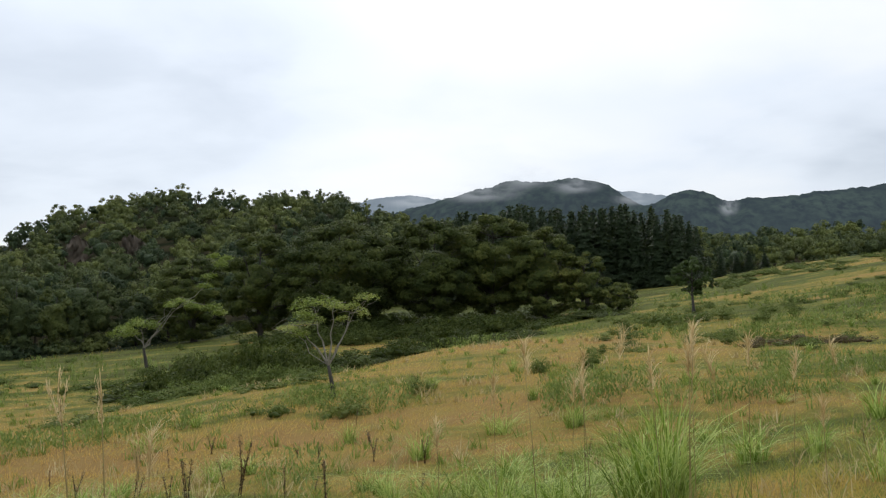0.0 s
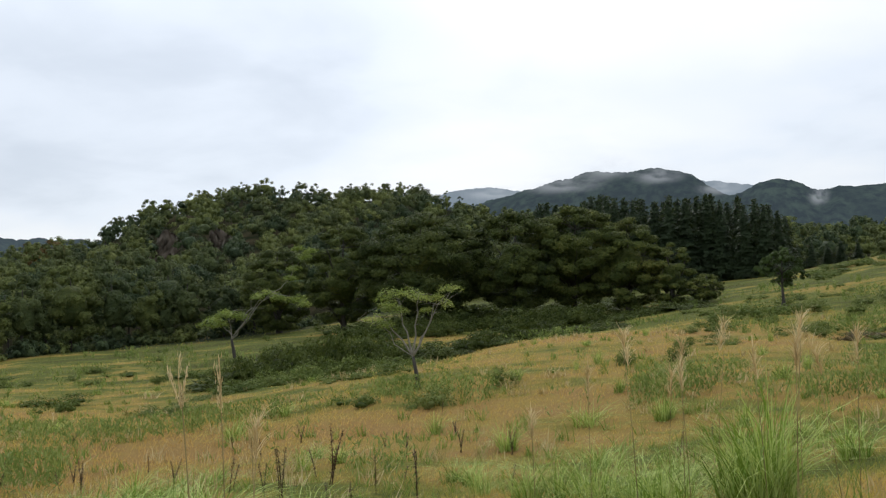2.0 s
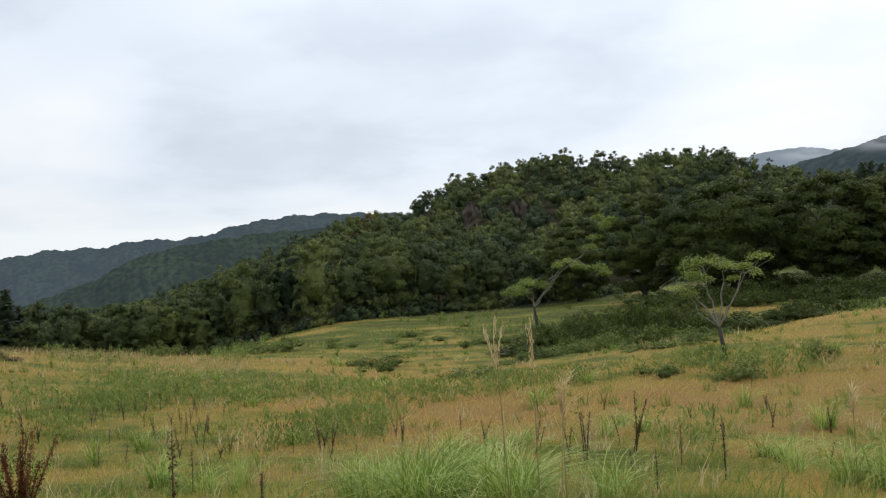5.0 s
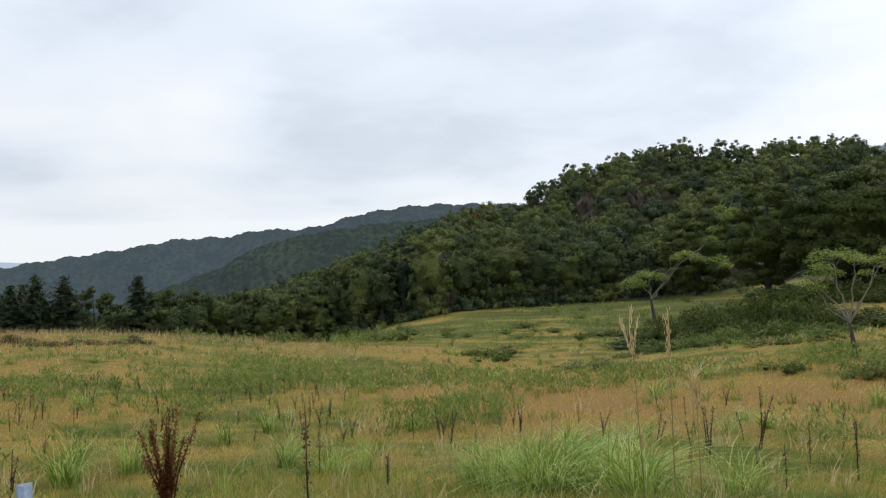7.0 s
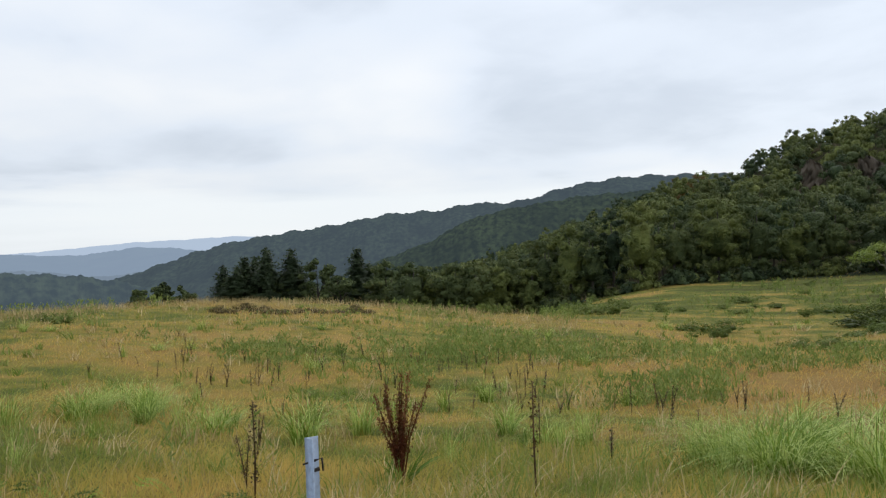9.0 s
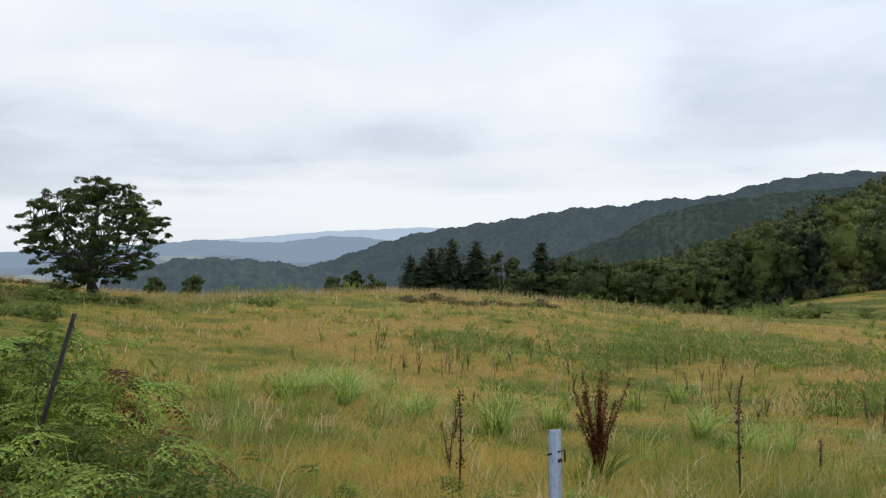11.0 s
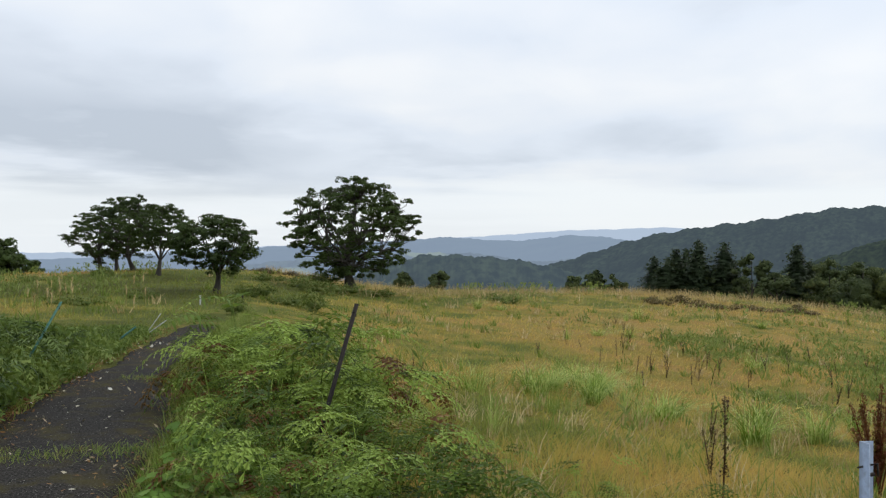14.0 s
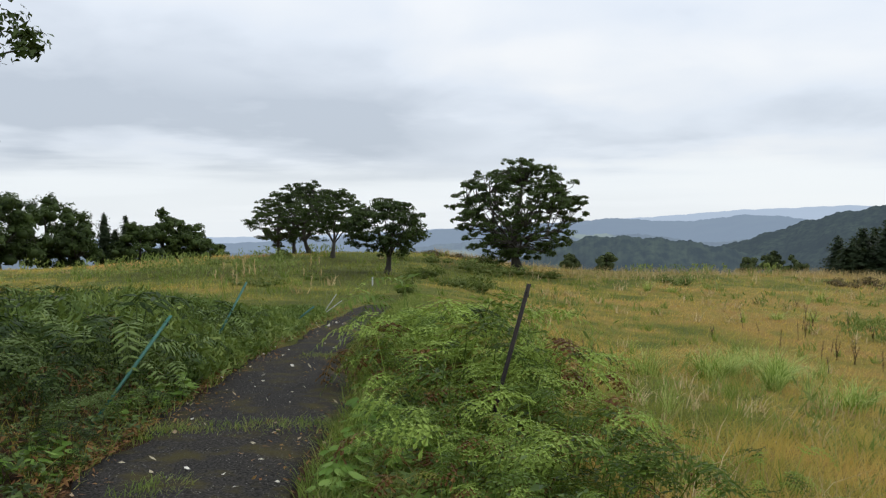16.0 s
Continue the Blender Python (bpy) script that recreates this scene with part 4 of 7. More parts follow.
def tree_mesh(seed, height, bole, radius, flat, limbs, clumps, clump_r, leaves, leaf, thick, lean=(0.0, 0.0), fork=False, hollow=0.35, skirt=0.0, solid=0.0, layer=0.0, axes=(1.0, 1.0), spray=0.78):
    """Trunk, limbs, and the crown's leaves, of a broadleaf tree with its foot at the origin."""
    rng = np.random.default_rng(seed)
    wood, limb, crown, twig = Buf(), [], Buf(), Buf()
    top = np.array([lean[0], lean[1], 1.0]) * height
    s = np.linspace(0, 1, 9)
    wob = rng.normal(size=(2,)) * 0.025 * height
    trunk = np.stack([top[0] * s + wob[0] * np.sin(s * 4), top[1] * s + wob[1] * np.sin(s * 5), height * 0.86 * s], 1)
    rad = thick * (1 - 0.9 * s) ** 0.9 + thick * 0.5 * np.exp(-s * 22)
    if fork:
        keep = trunk[:, 2] < bole * 0.5
        k = max(3, int(keep.sum()) + 1)
        tube(wood, np.r_[[[0, 0, -0.4]], trunk[:k]], np.r_[rad[0] * 1.1, rad[:k] * 0.95], 9)
    else:
        k = 9
        tube(wood, np.r_[[[0, 0, -0.4]], trunk], np.r_[rad[0] * 1.1, rad], 9)
    mid, half = (height + bole) / 2, (height - bole) / 2
    cs = []
    while len(cs) < clumps:
        d = rng.normal(size=3)
        d /= np.linalg.norm(d)
        c = d * rng.uniform(hollow, 1.0) ** 0.5
        if layer:
            c[2] = (round(c[2] * layer) + rng.normal() * 0.12) / layer
        wide = radius * (1 - flat * max(0.0, c[2]) ** 2) * (1 - skirt * max(0.0, -c[2])) * rng.uniform(0.85, 1.08)
        p = np.array([c[0] * wide * axes[0], c[1] * wide * axes[1], mid + np.clip(c[2], -1, 1) * half - clump_r * 0.4])
        p[0] += top[0] * p[2] / height
        p[1] += top[1] * p[2] / height
        cs.append(p)
    cs = np.array(cs)
    nodes = [(trunk[i], rad[i], wood) for i in range(3, 8)] if not fork else []
    for q in range(limbs):
        a = 2 * math.pi * (q + rng.uniform(-0.3, 0.3)) / limbs
        h0 = rng.uniform(bole * 0.75, bole + half * 0.7) if not fork else trunk[k - 1, 2] * rng.uniform(0.86, 0.99)
        b = np.array([np.interp(h0, trunk[:, 2], trunk[:, 0]), np.interp(h0, trunk[:, 2], trunk[:, 1]), h0])
        reach = radius * rng.uniform(0.45, 0.8) if not fork else radius * rng.uniform(0.25, 0.75)
        rise = rng.uniform(0.25, 0.9) * half if not fork else (height - h0) * rng.uniform(0.6, 0.9)
        e = b + np.array([math.cos(a) * reach * axes[0] + lean[0] * rise, math.sin(a) * reach * axes[1] + lean[1] * rise, rise])
        t = np.linspace(0, 1, 6)[:, None]
        pts = b + (e - b) * t + np.array([0, 0, 1.0]) * np.sin(t * math.pi) * reach * (0.12 if not fork else -0.05) + rng.normal(size=(6, 3)) * 0.035 * reach * t
        rr = thick * (0.42 if not fork else 0.36) * (1 - 0.78 * t[:, 0])
        own = Buf()
        limb.append(own)
        tube(own, pts, rr, 6)
        nodes += [(pts[i], rr[i], own) for i in range(2, 6)]
    npos = np.array([q[0] for q in nodes])
    nrad = np.array([q[1] for q in nodes])
    for c in cs:
        dist = np.linalg.norm(npos - c, axis=1) + np.where(npos[:, 2] > c[2] + 0.3, 1.5, 0)
        i = int(np.argmin(dist))
        b = npos[i]
        m = (b + c) / 2 + np.array([0, 0, 0.08 * dist[i]]) + rng.normal(size=3) * 0.06 * dist[i]
        tube(twig, [b, m, c, c + unit(c - m) * clump_r * 0.6], np.array([min(nrad[i] * 0.6, thick * 0.18), thick * 0.08, thick * 0.05, thick * 0.02]), 4)
        n = int(1.8 * leaves * rng.uniform(0.6, 1.4))
        cr = clump_r * rng.uniform(0.7, 1.25)
        p, o = crown_points(rng, n, cr, spray, 0.3)
        leaf_cards(crown, p + c, leaf * 0.8, leaf * 0.56, rng, face=o + np.array([0, 0, 0.5]), jitter=0.5, small=True)
        if solid:
            core(crown, c, cr * solid, 0.75, rng, 3, 7)
    return wood.mesh("trunk", None, True), [q.mesh("limb", None, True) for q in limb] + [twig.mesh("twig_mass", None, True)], crown.mesh("crown", None, True)


def plant_tree(name, meshes, x, y, label, category="tree", group="", bark=None, leaf=None, turn=0.0, scale=1.0, sink=0.0, limb_bark=None, z=None):
    e = new(name)
    wood, limb, crown = meshes
    if not wood.materials:
        wood.materials.append(bark or BARK)
        for q in limb:
            q.materials.append(limb_bark or bark or BARK)
        crown.materials.append(leaf or LEAF_BROAD)
    part("trunk", wood, None, e)
    for q in limb:
        tw = part(q.name.split(".")[0], q, None, e)
        if q.name.startswith("twig_mass"):
            tw["kind"] = "stuff"
    part("crown", crown, None, e)
    e.matrix_world = pose(x, y, (float(ground_z(x, y)) if z is None else z) - sink, 0, 0, turn) @ Matrix.Scale(scale, 4)
    return tagged(e, label, category, group)


def at(az, r, eye=(0.0, 0.0)):
    """A place by its bearing and distance from eye."""
    x, y = polar(az, r)
    return float(x) + eye[0], float(y) + eye[1]


LATE = (-0.36, -0.83)    # where the view ends


# ---------------------------------------------------------------- trees of the meadow
oak = tree_mesh(5, 6.25, 0.55, 3.85, 0.4, 14, 430, 0.40, 88, 0.125, 0.25, (0.0, 0.01), hollow=0.3, skirt=0.12, spray=0.5)
plant_tree("oak_tree", oak, *at(76.0, 49, LATE), "broad dark green oak standing alone in the meadow", leaf=LEAF_OAK)
for az, r, seed, h, rad, bole, ln in ((84.2, 35, 11, 3.05, 1.65, 0.85, (0.0, -0.03)), (87.6, 50, 12, 3.95, 1.9, 1.4, (0.0, 0.0)), (89.0, 56, 13, 4.5, 2.1, 0.7, (0.0, 0.0)), (90.8, 57, 14, 4.0, 1.9, 0.5, (0.0, -0.03)), (89.9, 60, 15, 4.9, 2.2, 0.7, (0.0, 0.02))):
    m = tree_mesh(seed, h, bole, rad * 1.12, 0.6, 8, 150, 0.36, 56, 0.12, 0.12, ln, spray=0.42, hollow=0.3, fork=seed in (11, 12))
    plant_tree("knoll_tree", m, *at(az, r, LATE), "small dark green tree with bare crooked lower limbs on the knoll", group="trees on the knoll", leaf=LEAF_OAK)



def limbed_sapling(seed, trunk, thick, limbs, sprays, leaf, label, x, y, size=1.0):
    """A thin tree: a dark trunk, bare pale limbs, and flat sprays of leaves at their ends. Places are (across, up)."""
    rng = np.random.default_rng(seed)
    e = new("sapling")
    e.matrix_world = pose(x, y, float(ground_z(x, y))) @ Matrix.Scale(size, 4)
    depth = lambda k: 0.55 * math.sin(k * 2.4 + seed)
    stem = Buf()
    pts = [(0, 0, -0.3)] + [(u, 0.05 * math.sin(3 * w), w) for u, w in trunk]
    tube(stem, pts, np.linspace(thick * 1.25, thick * 0.62, len(pts)), 9)
    part("trunk", stem, BARK, e, smooth=True)
    top = np.array(pts[-1])
    for k, (path, fat) in enumerate(limbs):
        own = Buf()
        n = len(path)
        line = [top] + [np.array([u, depth(k) * (q + 1) / n, w]) for q, (u, w) in enumerate(path)]
        fine = [line[0]]
        for a, b in zip(line[:-1], line[1:]):    # crooked between its joints
            fine += [a + (b - a) * 0.5 + rng.normal(size=3) * (0.02 + 0.1 * np.linalg.norm(b - a)), b]
        tube(own, fine, np.linspace(thick * fat, thick * 0.09, len(fine)), 6)
        for _ in range(5):
            i = int(rng.integers(len(fine) // 2, len(fine)))
            tip = fine[i] + rng.normal(size=3) * np.array([0.35, 0.3, 0.16]) + np.array([0, 0, 0.12])
            tube(own, [fine[i], (fine[i] + tip) / 2 + np.array([0, 0, 0.05]), tip], (thick * 0.11, thick * 0.07, thick * 0.03), 4)
        part("limb", own, BARK_PALE, e, smooth=True)
    crown = Buf()
    for k, (u, w, wide, n) in enumerate(sprays):
        c = np.array([u, 0.45 * math.sin(k * 1.9 + seed), w])
        for _ in range(3):    # overlapping tiers, each drooping at its rim
            q = c + rng.normal(size=3) * np.array([0.35, 0.35, 0.10]) * wide
            m = int(n * 0.62)
            rr, th = wide * 0.75 * np.sqrt(rng.random(m)), rng.uniform(0, 6.28, m)
            p = np.stack([np.cos(th) * rr, np.sin(th) * rr, 0.1 * wide - 0.55 * rr ** 2 / wide + 0.13 * rng.normal(size=m) * wide], 1)
            leaf_cards(crown, p + q, leaf, leaf * 0.55, rng, face=np.array([0, 0, 1.2]) + p * 0.4, jitter=0.5, small=True)
    part("crown", crown, LEAF_SAPLING, e)
    tagged(e, label, "tree", "pale saplings")


limbed_sapling(31, ((0.0, 0.0), (-0.06, 0.55), (-0.15, 1.15)), 0.085,
               ((((-0.5, 1.75), (-0.95, 2.3), (-1.4, 2.6)), 0.5), (((-0.35, 2.0), (-0.55, 2.7), (-0.65, 3.15)), 0.48), (((0.0, 1.9), (0.12, 2.7), (0.2, 3.3)), 0.5),
                (((0.25, 1.9), (0.6, 2.6), (1.0, 3.2)), 0.42), (((0.12, 1.75), (0.45, 2.25), (0.62, 2.9), (1.25, 3.4)), 0.36), (((-0.9, 2.0), (-1.5, 2.35), (-2.0, 2.5)), 0.22)),
               ((-1.45, 2.5, 0.42, 200), (-1.2, 2.9, 0.5, 260), (-0.75, 3.25, 0.55, 280), (-0.3, 3.35, 0.5, 240), (0.2, 3.2, 0.45, 200), (-0.6, 2.85, 0.45, 200), (0.85, 3.15, 0.4, 180), (1.3, 3.45, 0.38, 170),
                (1.05, 2.95, 0.34, 130), (-1.0, 2.35, 0.36, 150), (0.45, 2.75, 0.3, 100)), 0.085,
               "slender forked tree with pale limbs and thin light green leaves", *at(7.0, 32))
limbed_sapling(32, ((0.0, 0.0), (-0.12, 0.8), (-0.2, 1.5)), 0.125,
               ((((-0.4, 2.0), (-0.9, 2.45), (-1.8, 2.6)), 0.4), (((0.25, 2.1), (0.55, 2.7), (1.1, 3.4), (1.55, 4.3)), 0.5), (((0.35, 2.2), (0.9, 2.9), (1.7, 3.9), (2.8, 4.3), (4.5, 3.8)), 0.38),
                (((0.5, 2.3), (1.2, 3.2), (2.3, 4.3), (3.6, 5.3), (4.4, 6.5)), 0.34), (((-0.2, 2.2), (-0.3, 2.7), (0.1, 3.3)), 0.3)),
               ((-1.9, 2.4, 0.6, 170), (-1.3, 2.75, 0.8, 260), (-0.6, 3.1, 0.8, 260), (0.1, 3.1, 0.7, 220), (0.5, 2.85, 0.6, 160), (-0.9, 2.45, 0.6, 150), (1.7, 4.2, 0.55, 170), (2.4, 4.4, 0.6, 200), (3.0, 4.1, 0.65, 220),
                (4.0, 3.9, 0.65, 220), (4.6, 3.6, 0.55, 170), (3.5, 5.3, 0.5, 140), (4.1, 5.9, 0.5, 150), (4.7, 6.6, 0.6, 190), (5.1, 7.0, 0.5, 150), (4.5, 7.1, 0.45, 130)), 0.15,
               "leaning thin tree with sparse light green leaves", *at(18.0, 78), 1.3)

for az, r, seed, top, rad, bole in ((11.3, 104, 41, 4.5, 4.2, 0.0), (6.2, 100, 42, 5.0, 7.4, 0.03), (0.5, 99, 43, 5.1, 5.6, 0.05), (-3.2, 101, 44, 5.2, 5.5, 0.05), (-6.4, 98, 45, 4.15, 3.9, 0.0), (-8.9, 96, 46, 2.5, 2.4, 0.0), (15.3, 116, 47, 3.1, 4.4, 0.0), (-10.9, 94, 48, 0.5, 1.9, 0.0)):
    x, y = at(az, r)
    h = 1.6 + r * math.tan(radians(top)) - float(ground_z(x, y))
    wood, limb, _ = tree_mesh(seed, h, h * bole, rad, 0.3, 9, 60, rad * 0.21, 2, 0.30, 0.3, hollow=0.5)
    mass = Buf()
    half = h * (1 - bole) / 2
    leafy_dome(mass, np.random.default_rng(seed), np.array([0, 0, h - half]), rad, half, int(15 * rad), int(760 * rad * half), 0.2, flat=0.5, inner=0.6, open_foot=-0.97, jag=0.5, heart=0.47)
    m = (wood, limb, mass.mesh("crown", None, True))
    plant_tree("broadleaf_tree", m, x, y, "large spreading broadleaf tree with dense dark green crown", group="broadleaf trees behind the hedge", turn=seed * 37)
# the front rank of the wood
EDGE_TREES = ((46.0, -1.07, 1.4, 0), (45.0, -1.7, 1.3, 1), (43.4, -1.04, 1.4, 0), (42.0, -1.15, 1.5, 0), (40.8, -1.3, 1.2, 1), (39.5, -0.5, 1.6, 0), (37.8, 0.2, 1.2, 0), (36.1, 1.05, 1.5, 1), (34.8, 0.6, 1.1, 0), (33.5, 1.77, 0.9, 2),
              (31.8, 2.3, 1.5, 1), (29.8, 1.7, 1.2, 0), (27.3, 2.5, 1.9, 1), (24.9, 2.0, 1.2, 0), (23.1, 1.3, 1.2, 1), (20.7, 1.55, 1.3, 0), (18.6, 0.9, 1.3, 0), (16.8, 1.4, 1.2, 1), (38.6, -1.6, 0.9, 1), (28.6, 0.6, 0.9, 0), (22.0, 0.4, 0.9, 0))
for k, (az, top, half, kind) in enumerate(EDGE_TREES):
    rng = np.random.default_rng(900 + k)
    r = float(np.interp(az, EDGE_AZ, EDGE_R)) + rng.uniform(-1.0, 3.0)
    x, y = at(az, r)
    h = 1.6 + r * math.tan(radians(top)) - float(ground_z(x, y))
    e = new("broadleaf_tree")
    e.location = (x, y, float(ground_z(x, y)))
    stem, crown = Buf(), Buf()
    tube(stem, [(0, 0, -0.5), (rng.normal() * 0.1, 0, h * 0.4), (rng.normal() * 0.3, 0, h * 0.85)], (0.2, 0.15, 0.04), 7)
    part("trunk", stem, BARK, e, smooth=True)
    wide = r * math.tan(radians(half))
    leafy_dome(crown, rng, np.array([0, 0, h * 0.53]), wide, h * 0.47, int(18 + 6 * wide), int(220 * wide * h * 0.5) + 300, 0.22, open_foot=-0.95, jag=0.7, heart=0.55)
    part("crown", crown, (LEAF_FOREST, LEAF_FOREST_LIGHT, LEAF_FOREST_DEEP)[kind], e, smooth=True)
    tagged(e, "dark green broadleaf tree at the edge of the wood", "tree", "front rank of the wood")
lone = tree_mesh(51, 4.6, 1.7, 1.95, 0.6, 6, 40, 0.45, 130, 0.2, 0.13, hollow=0.15)
plant_tree("slope_tree", lone, *at(-15.3, 75), "small round-crowned dark tree on the grassy slope", leaf=LEAF_OAK)

# woodland behind the fern bank
for az, top, r, rad, seed in ((106.6, 1.9, 104, 5.5, 71), (104.2, 1.7, 108, 5.0, 72), (102.6, 0.3, 106, 3.2, 73), (99.0, 0.2, 110, 3.4, 74), (97.7, 0.95, 112, 3.4, 75), (96.2, 0.25, 112, 3.0, 76), (95.2, -0.4, 110, 2.2, 77), (109.5, 1.4, 100, 5.5, 78)):
    x, y = at(az, r, LATE)
    h = 1.6 + r * math.tan(radians(top)) - float(ground_z(x, y))
    m = tree_mesh(seed, h, h * 0.06, rad, 0.3, 8, 64, rad * 0.24, 75, 0.36, 0.22, hollow=0.2, skirt=0.1, solid=0.5)
    plant_tree("wood_tree", m, x, y, "dark tree at the wood's edge behind the ferns", group="wood behind the fern bank", leaf=LEAF_OAK, turn=seed * 53)
for az, top, r, rad, seed in ((62.5, -2.05, 118, 1.6, 81), (61.2, -1.75, 120, 2.0, 82), (60.0, -1.95, 118, 1.9, 83), (51.9, -0.5, 134, 3.0, 84), (47.6, -0.7, 132, 3.2, 85), (50.6, -1.6, 130, 2.5, 86), (46.2, -1.0, 126, 3.0, 87), (73.2, -2.0, 100, 0.9, 88), (71.0, -1.9, 104, 1.3, 89), (54.2, -1.2, 136, 2.4, 90)):
    x, y = at(az, r)
    zg = float(ground_z(x, y))
    h = 1.6 + r * math.tan(radians(top)) - zg
    m = tree_mesh(seed, h, h * 0.1, rad, 0.4, 6, 40, max(0.5, rad * 0.3), 60, 0.42, 0.18, hollow=0.2, solid=0.55)
    plant_tree("edge_tree", m, x, y, "rounded dark green tree where the meadow falls away", group="trees at the meadow's edge", leaf=LEAF_FOREST, turn=seed * 53)

# an oak beside the path whose outer branch hangs into view
over = tree_mesh(91, 9.6, 2.9, 5.6, 0.3, 10, 330, 0.66, 85, 0.19, 0.34, hollow=0.3)
plant_tree("oak_tree", over, *at(121.2, 20, LATE), "spreading oak with lobed dark leaves by the path", group="oaks along the path", leaf=LEAF_OAK, sink=0.75)

def conifer_meshes(seed, height, radius):
    """A dense pointed crown of drooping boughs round a straight stem."""
    rng = np.random.default_rng(seed)
    wood, crown = Buf(), Buf()
    tube(wood, [(0, 0, -0.5), (0, 0, height * 0.5), (0, 0, height)], (0.2, 0.12, 0.02), 6)
    tiers = int(height * 2.4)
    th = np.linspace(0, 2 * math.pi, 9, endpoint=False)
    for k in range(tiers):
        s = k / (tiers - 1)
        z = height * (0.05 + 0.93 * s)
        rr = radius * (1 - s) ** 0.6 * rng.uniform(0.86, 1.08) + 0.08
        # the dark inner skirt of the tier
        rim = rr * 0.78 * rng.uniform(0.6, 1.25, 9)
        skirt = np.concatenate([np.stack([np.cos(th + s * 7) * rim, np.sin(th + s * 7) * rim, z - 0.35 * rr + rng.normal(size=9) * 0.1], 1), [[0, 0, z + height / tiers * 1.4]]])
        q = np.arange(9)
        crown.add(skirt, np.stack([q, (q + 1) % 9, np.full(9, 9)], 1))
        for b in rng.uniform(0, 2 * math.pi, int(8 - 3 * s)):
            m = max(5, int(14 * (1 - s) + 5))
            t = rng.uniform(0.35, 1.1, m)
            p = np.stack([np.cos(b) * rr * t, np.sin(b) * rr * t, z - 0.42 * rr * t ** 1.5 + rng.normal() * 0.3], 1) + rng.normal(size=(m, 3)) * 0.17
            leaf_cards(crown, p, 0.40, 0.2, rng, -0.9, face=np.stack([np.cos(b) * np.ones(m), np.sin(b) * np.ones(m), np.full(m, 0.7)], 1), small=True)
    return wood.mesh("trunk", BARK, True), crown.mesh("crown", LEAF_CONIFER)


CONIFERS = [conifer_meshes(60 + k, h, w) for k, (h, w) in enumerate(((13.5, 2.5), (12.5, 2.3), (14.5, 2.6)))]
CONIFER_H = (13.5, 12.5, 14.5)


def plant_conifer(az, r, k, top, label, group, wide=1.0):
    e = new("conifer")
    wood, crown = CONIFERS[k % 3]
    part("trunk", wood, None, e)
    part("crown", crown, None, e)
    x, y = at(az, r)
    z = float(ground_z(x, y))
    h = 1.6 + r * math.tan(radians(top)) - z
    q = h / CONIFER_H[k % 3]
    e.matrix_world = pose(x, y, z - 0.2, 0, 0, k * 77) @ Matrix.Diagonal((max(q, 0.75) * wide, max(q, 0.75) * wide, q, 1))
    return tagged(e, label, "conifer tree", group)


rng = np.random.default_rng(5)
for row in range(3):
    for k in range(16):
        az = -15.4 + k * 1.05 + rng.uniform(-0.25, 0.25) + (row % 2) * 0.5
        if az > -1 and row < 2:
            continue
        r = 150 + row * 5 + rng.uniform(-1.2, 1.2)
        plant_conifer(az, r, k + row, float(np.interp(az, (-16, -15.5, -14.7, -12.7, -8, -5.9, -2.5, 2), (3.3, 3.9, 4.5, 5.0, 5.3, 5.5, 5.2, 4.8))) + rng.uniform(-0.35, 0.2), "tall dark conifer in a close plantation", "conifer plantation", 1.3)
for k, az in enumerate((-16.3, -17.0, -17.9, -18.6, -19.5)):
    plant_conifer(az, 205, k, 1.9 + 0.2 * (k % 2), "dark young conifer beside the plantation", "young conifers")
for az, top, r, k in ((57.6, -0.8, 138, 0), (56.3, -0.35, 136, 1), (55.7, -0.3, 140, 2), (55.0, 0.2, 135, 0), (53.5, 0.1, 136, 2), (49.4, -0.05, 137, 1), (48.7, -1.0, 139, 0), (56.8, -0.9, 134, 2), (57.2, -1.5, 134, 1), (53.0, -1.0, 137, 0)):
    plant_conifer(az, r, k, top, "dark pointed conifer at the meadow's edge", "conifers at the meadow's edge", 2.0)
for k, (az, top) in enumerate(((101.4, 0.75), (100.2, 0.6), (100.8, -0.2))):
    plant_conifer(az, 112, k, top, "dark conifer in the wood behind the ferns", "conifers behind the fern bank")


# ---------------------------------------------------------------- shrubs
def shrub_mesh(seed, radius, height, leaf=0.092, n=560):
    rng = np.random.default_rng(seed)
    buf = Buf()
    lumps = rng.normal(size=(6, 3)) * np.array([radius * 0.45, radius * 0.45, 0])
    for q in lumps:
        rr = radius * rng.uniform(0.4, 0.7)
        c = np.array([q[0], q[1], height * rng.uniform(0.12, 0.45)])
        p, o = crown_points(rng, n * 7 // 30, rr * 1.1, height / radius * 0.7, 0.4)
        leaf_cards(buf, p + c, leaf * 1.05, leaf * 0.7, rng, face=o + np.array([0, 0, 0.4]), small=True)
        core(buf, c - np.array([0, 0, 0.1 * height]), rr * 0.34, height / radius * 0.6, rng, 3, 7)
    for k in range(5):
        tube(buf, [(0, 0, -0.1), rng.normal(size=3) * 0.1 + np.array([0, 0, height * 0.3]), lumps[k] * 0.6 + np.array([0, 0, height * 0.6])], (0.03, 0.02, 0.008), 4)
    return buf.mesh("shrub", LEAF_SHRUB)


SHRUBS = [shrub_mesh(110 + k, 1.0, h) for k, h in enumerate((0.9, 1.1, 0.75))]


BUSHES = [q.copy() for q in SHRUBS]
for q in BUSHES:
    q.materials[0] = LEAF_BUSH


def plant_shrub(x, y, width, height, k, label, group):
    ob = new("shrub", (BUSHES if group == "meadow bushes" else SHRUBS)[k % 3])
    ob.matrix_world = pose(x, y, float(ground_z(x, y)) - 0.05, 0, 0, k * 71) @ Matrix.Diagonal((width, width, height, 1))
    return tagged(ob, label, "shrub", group)


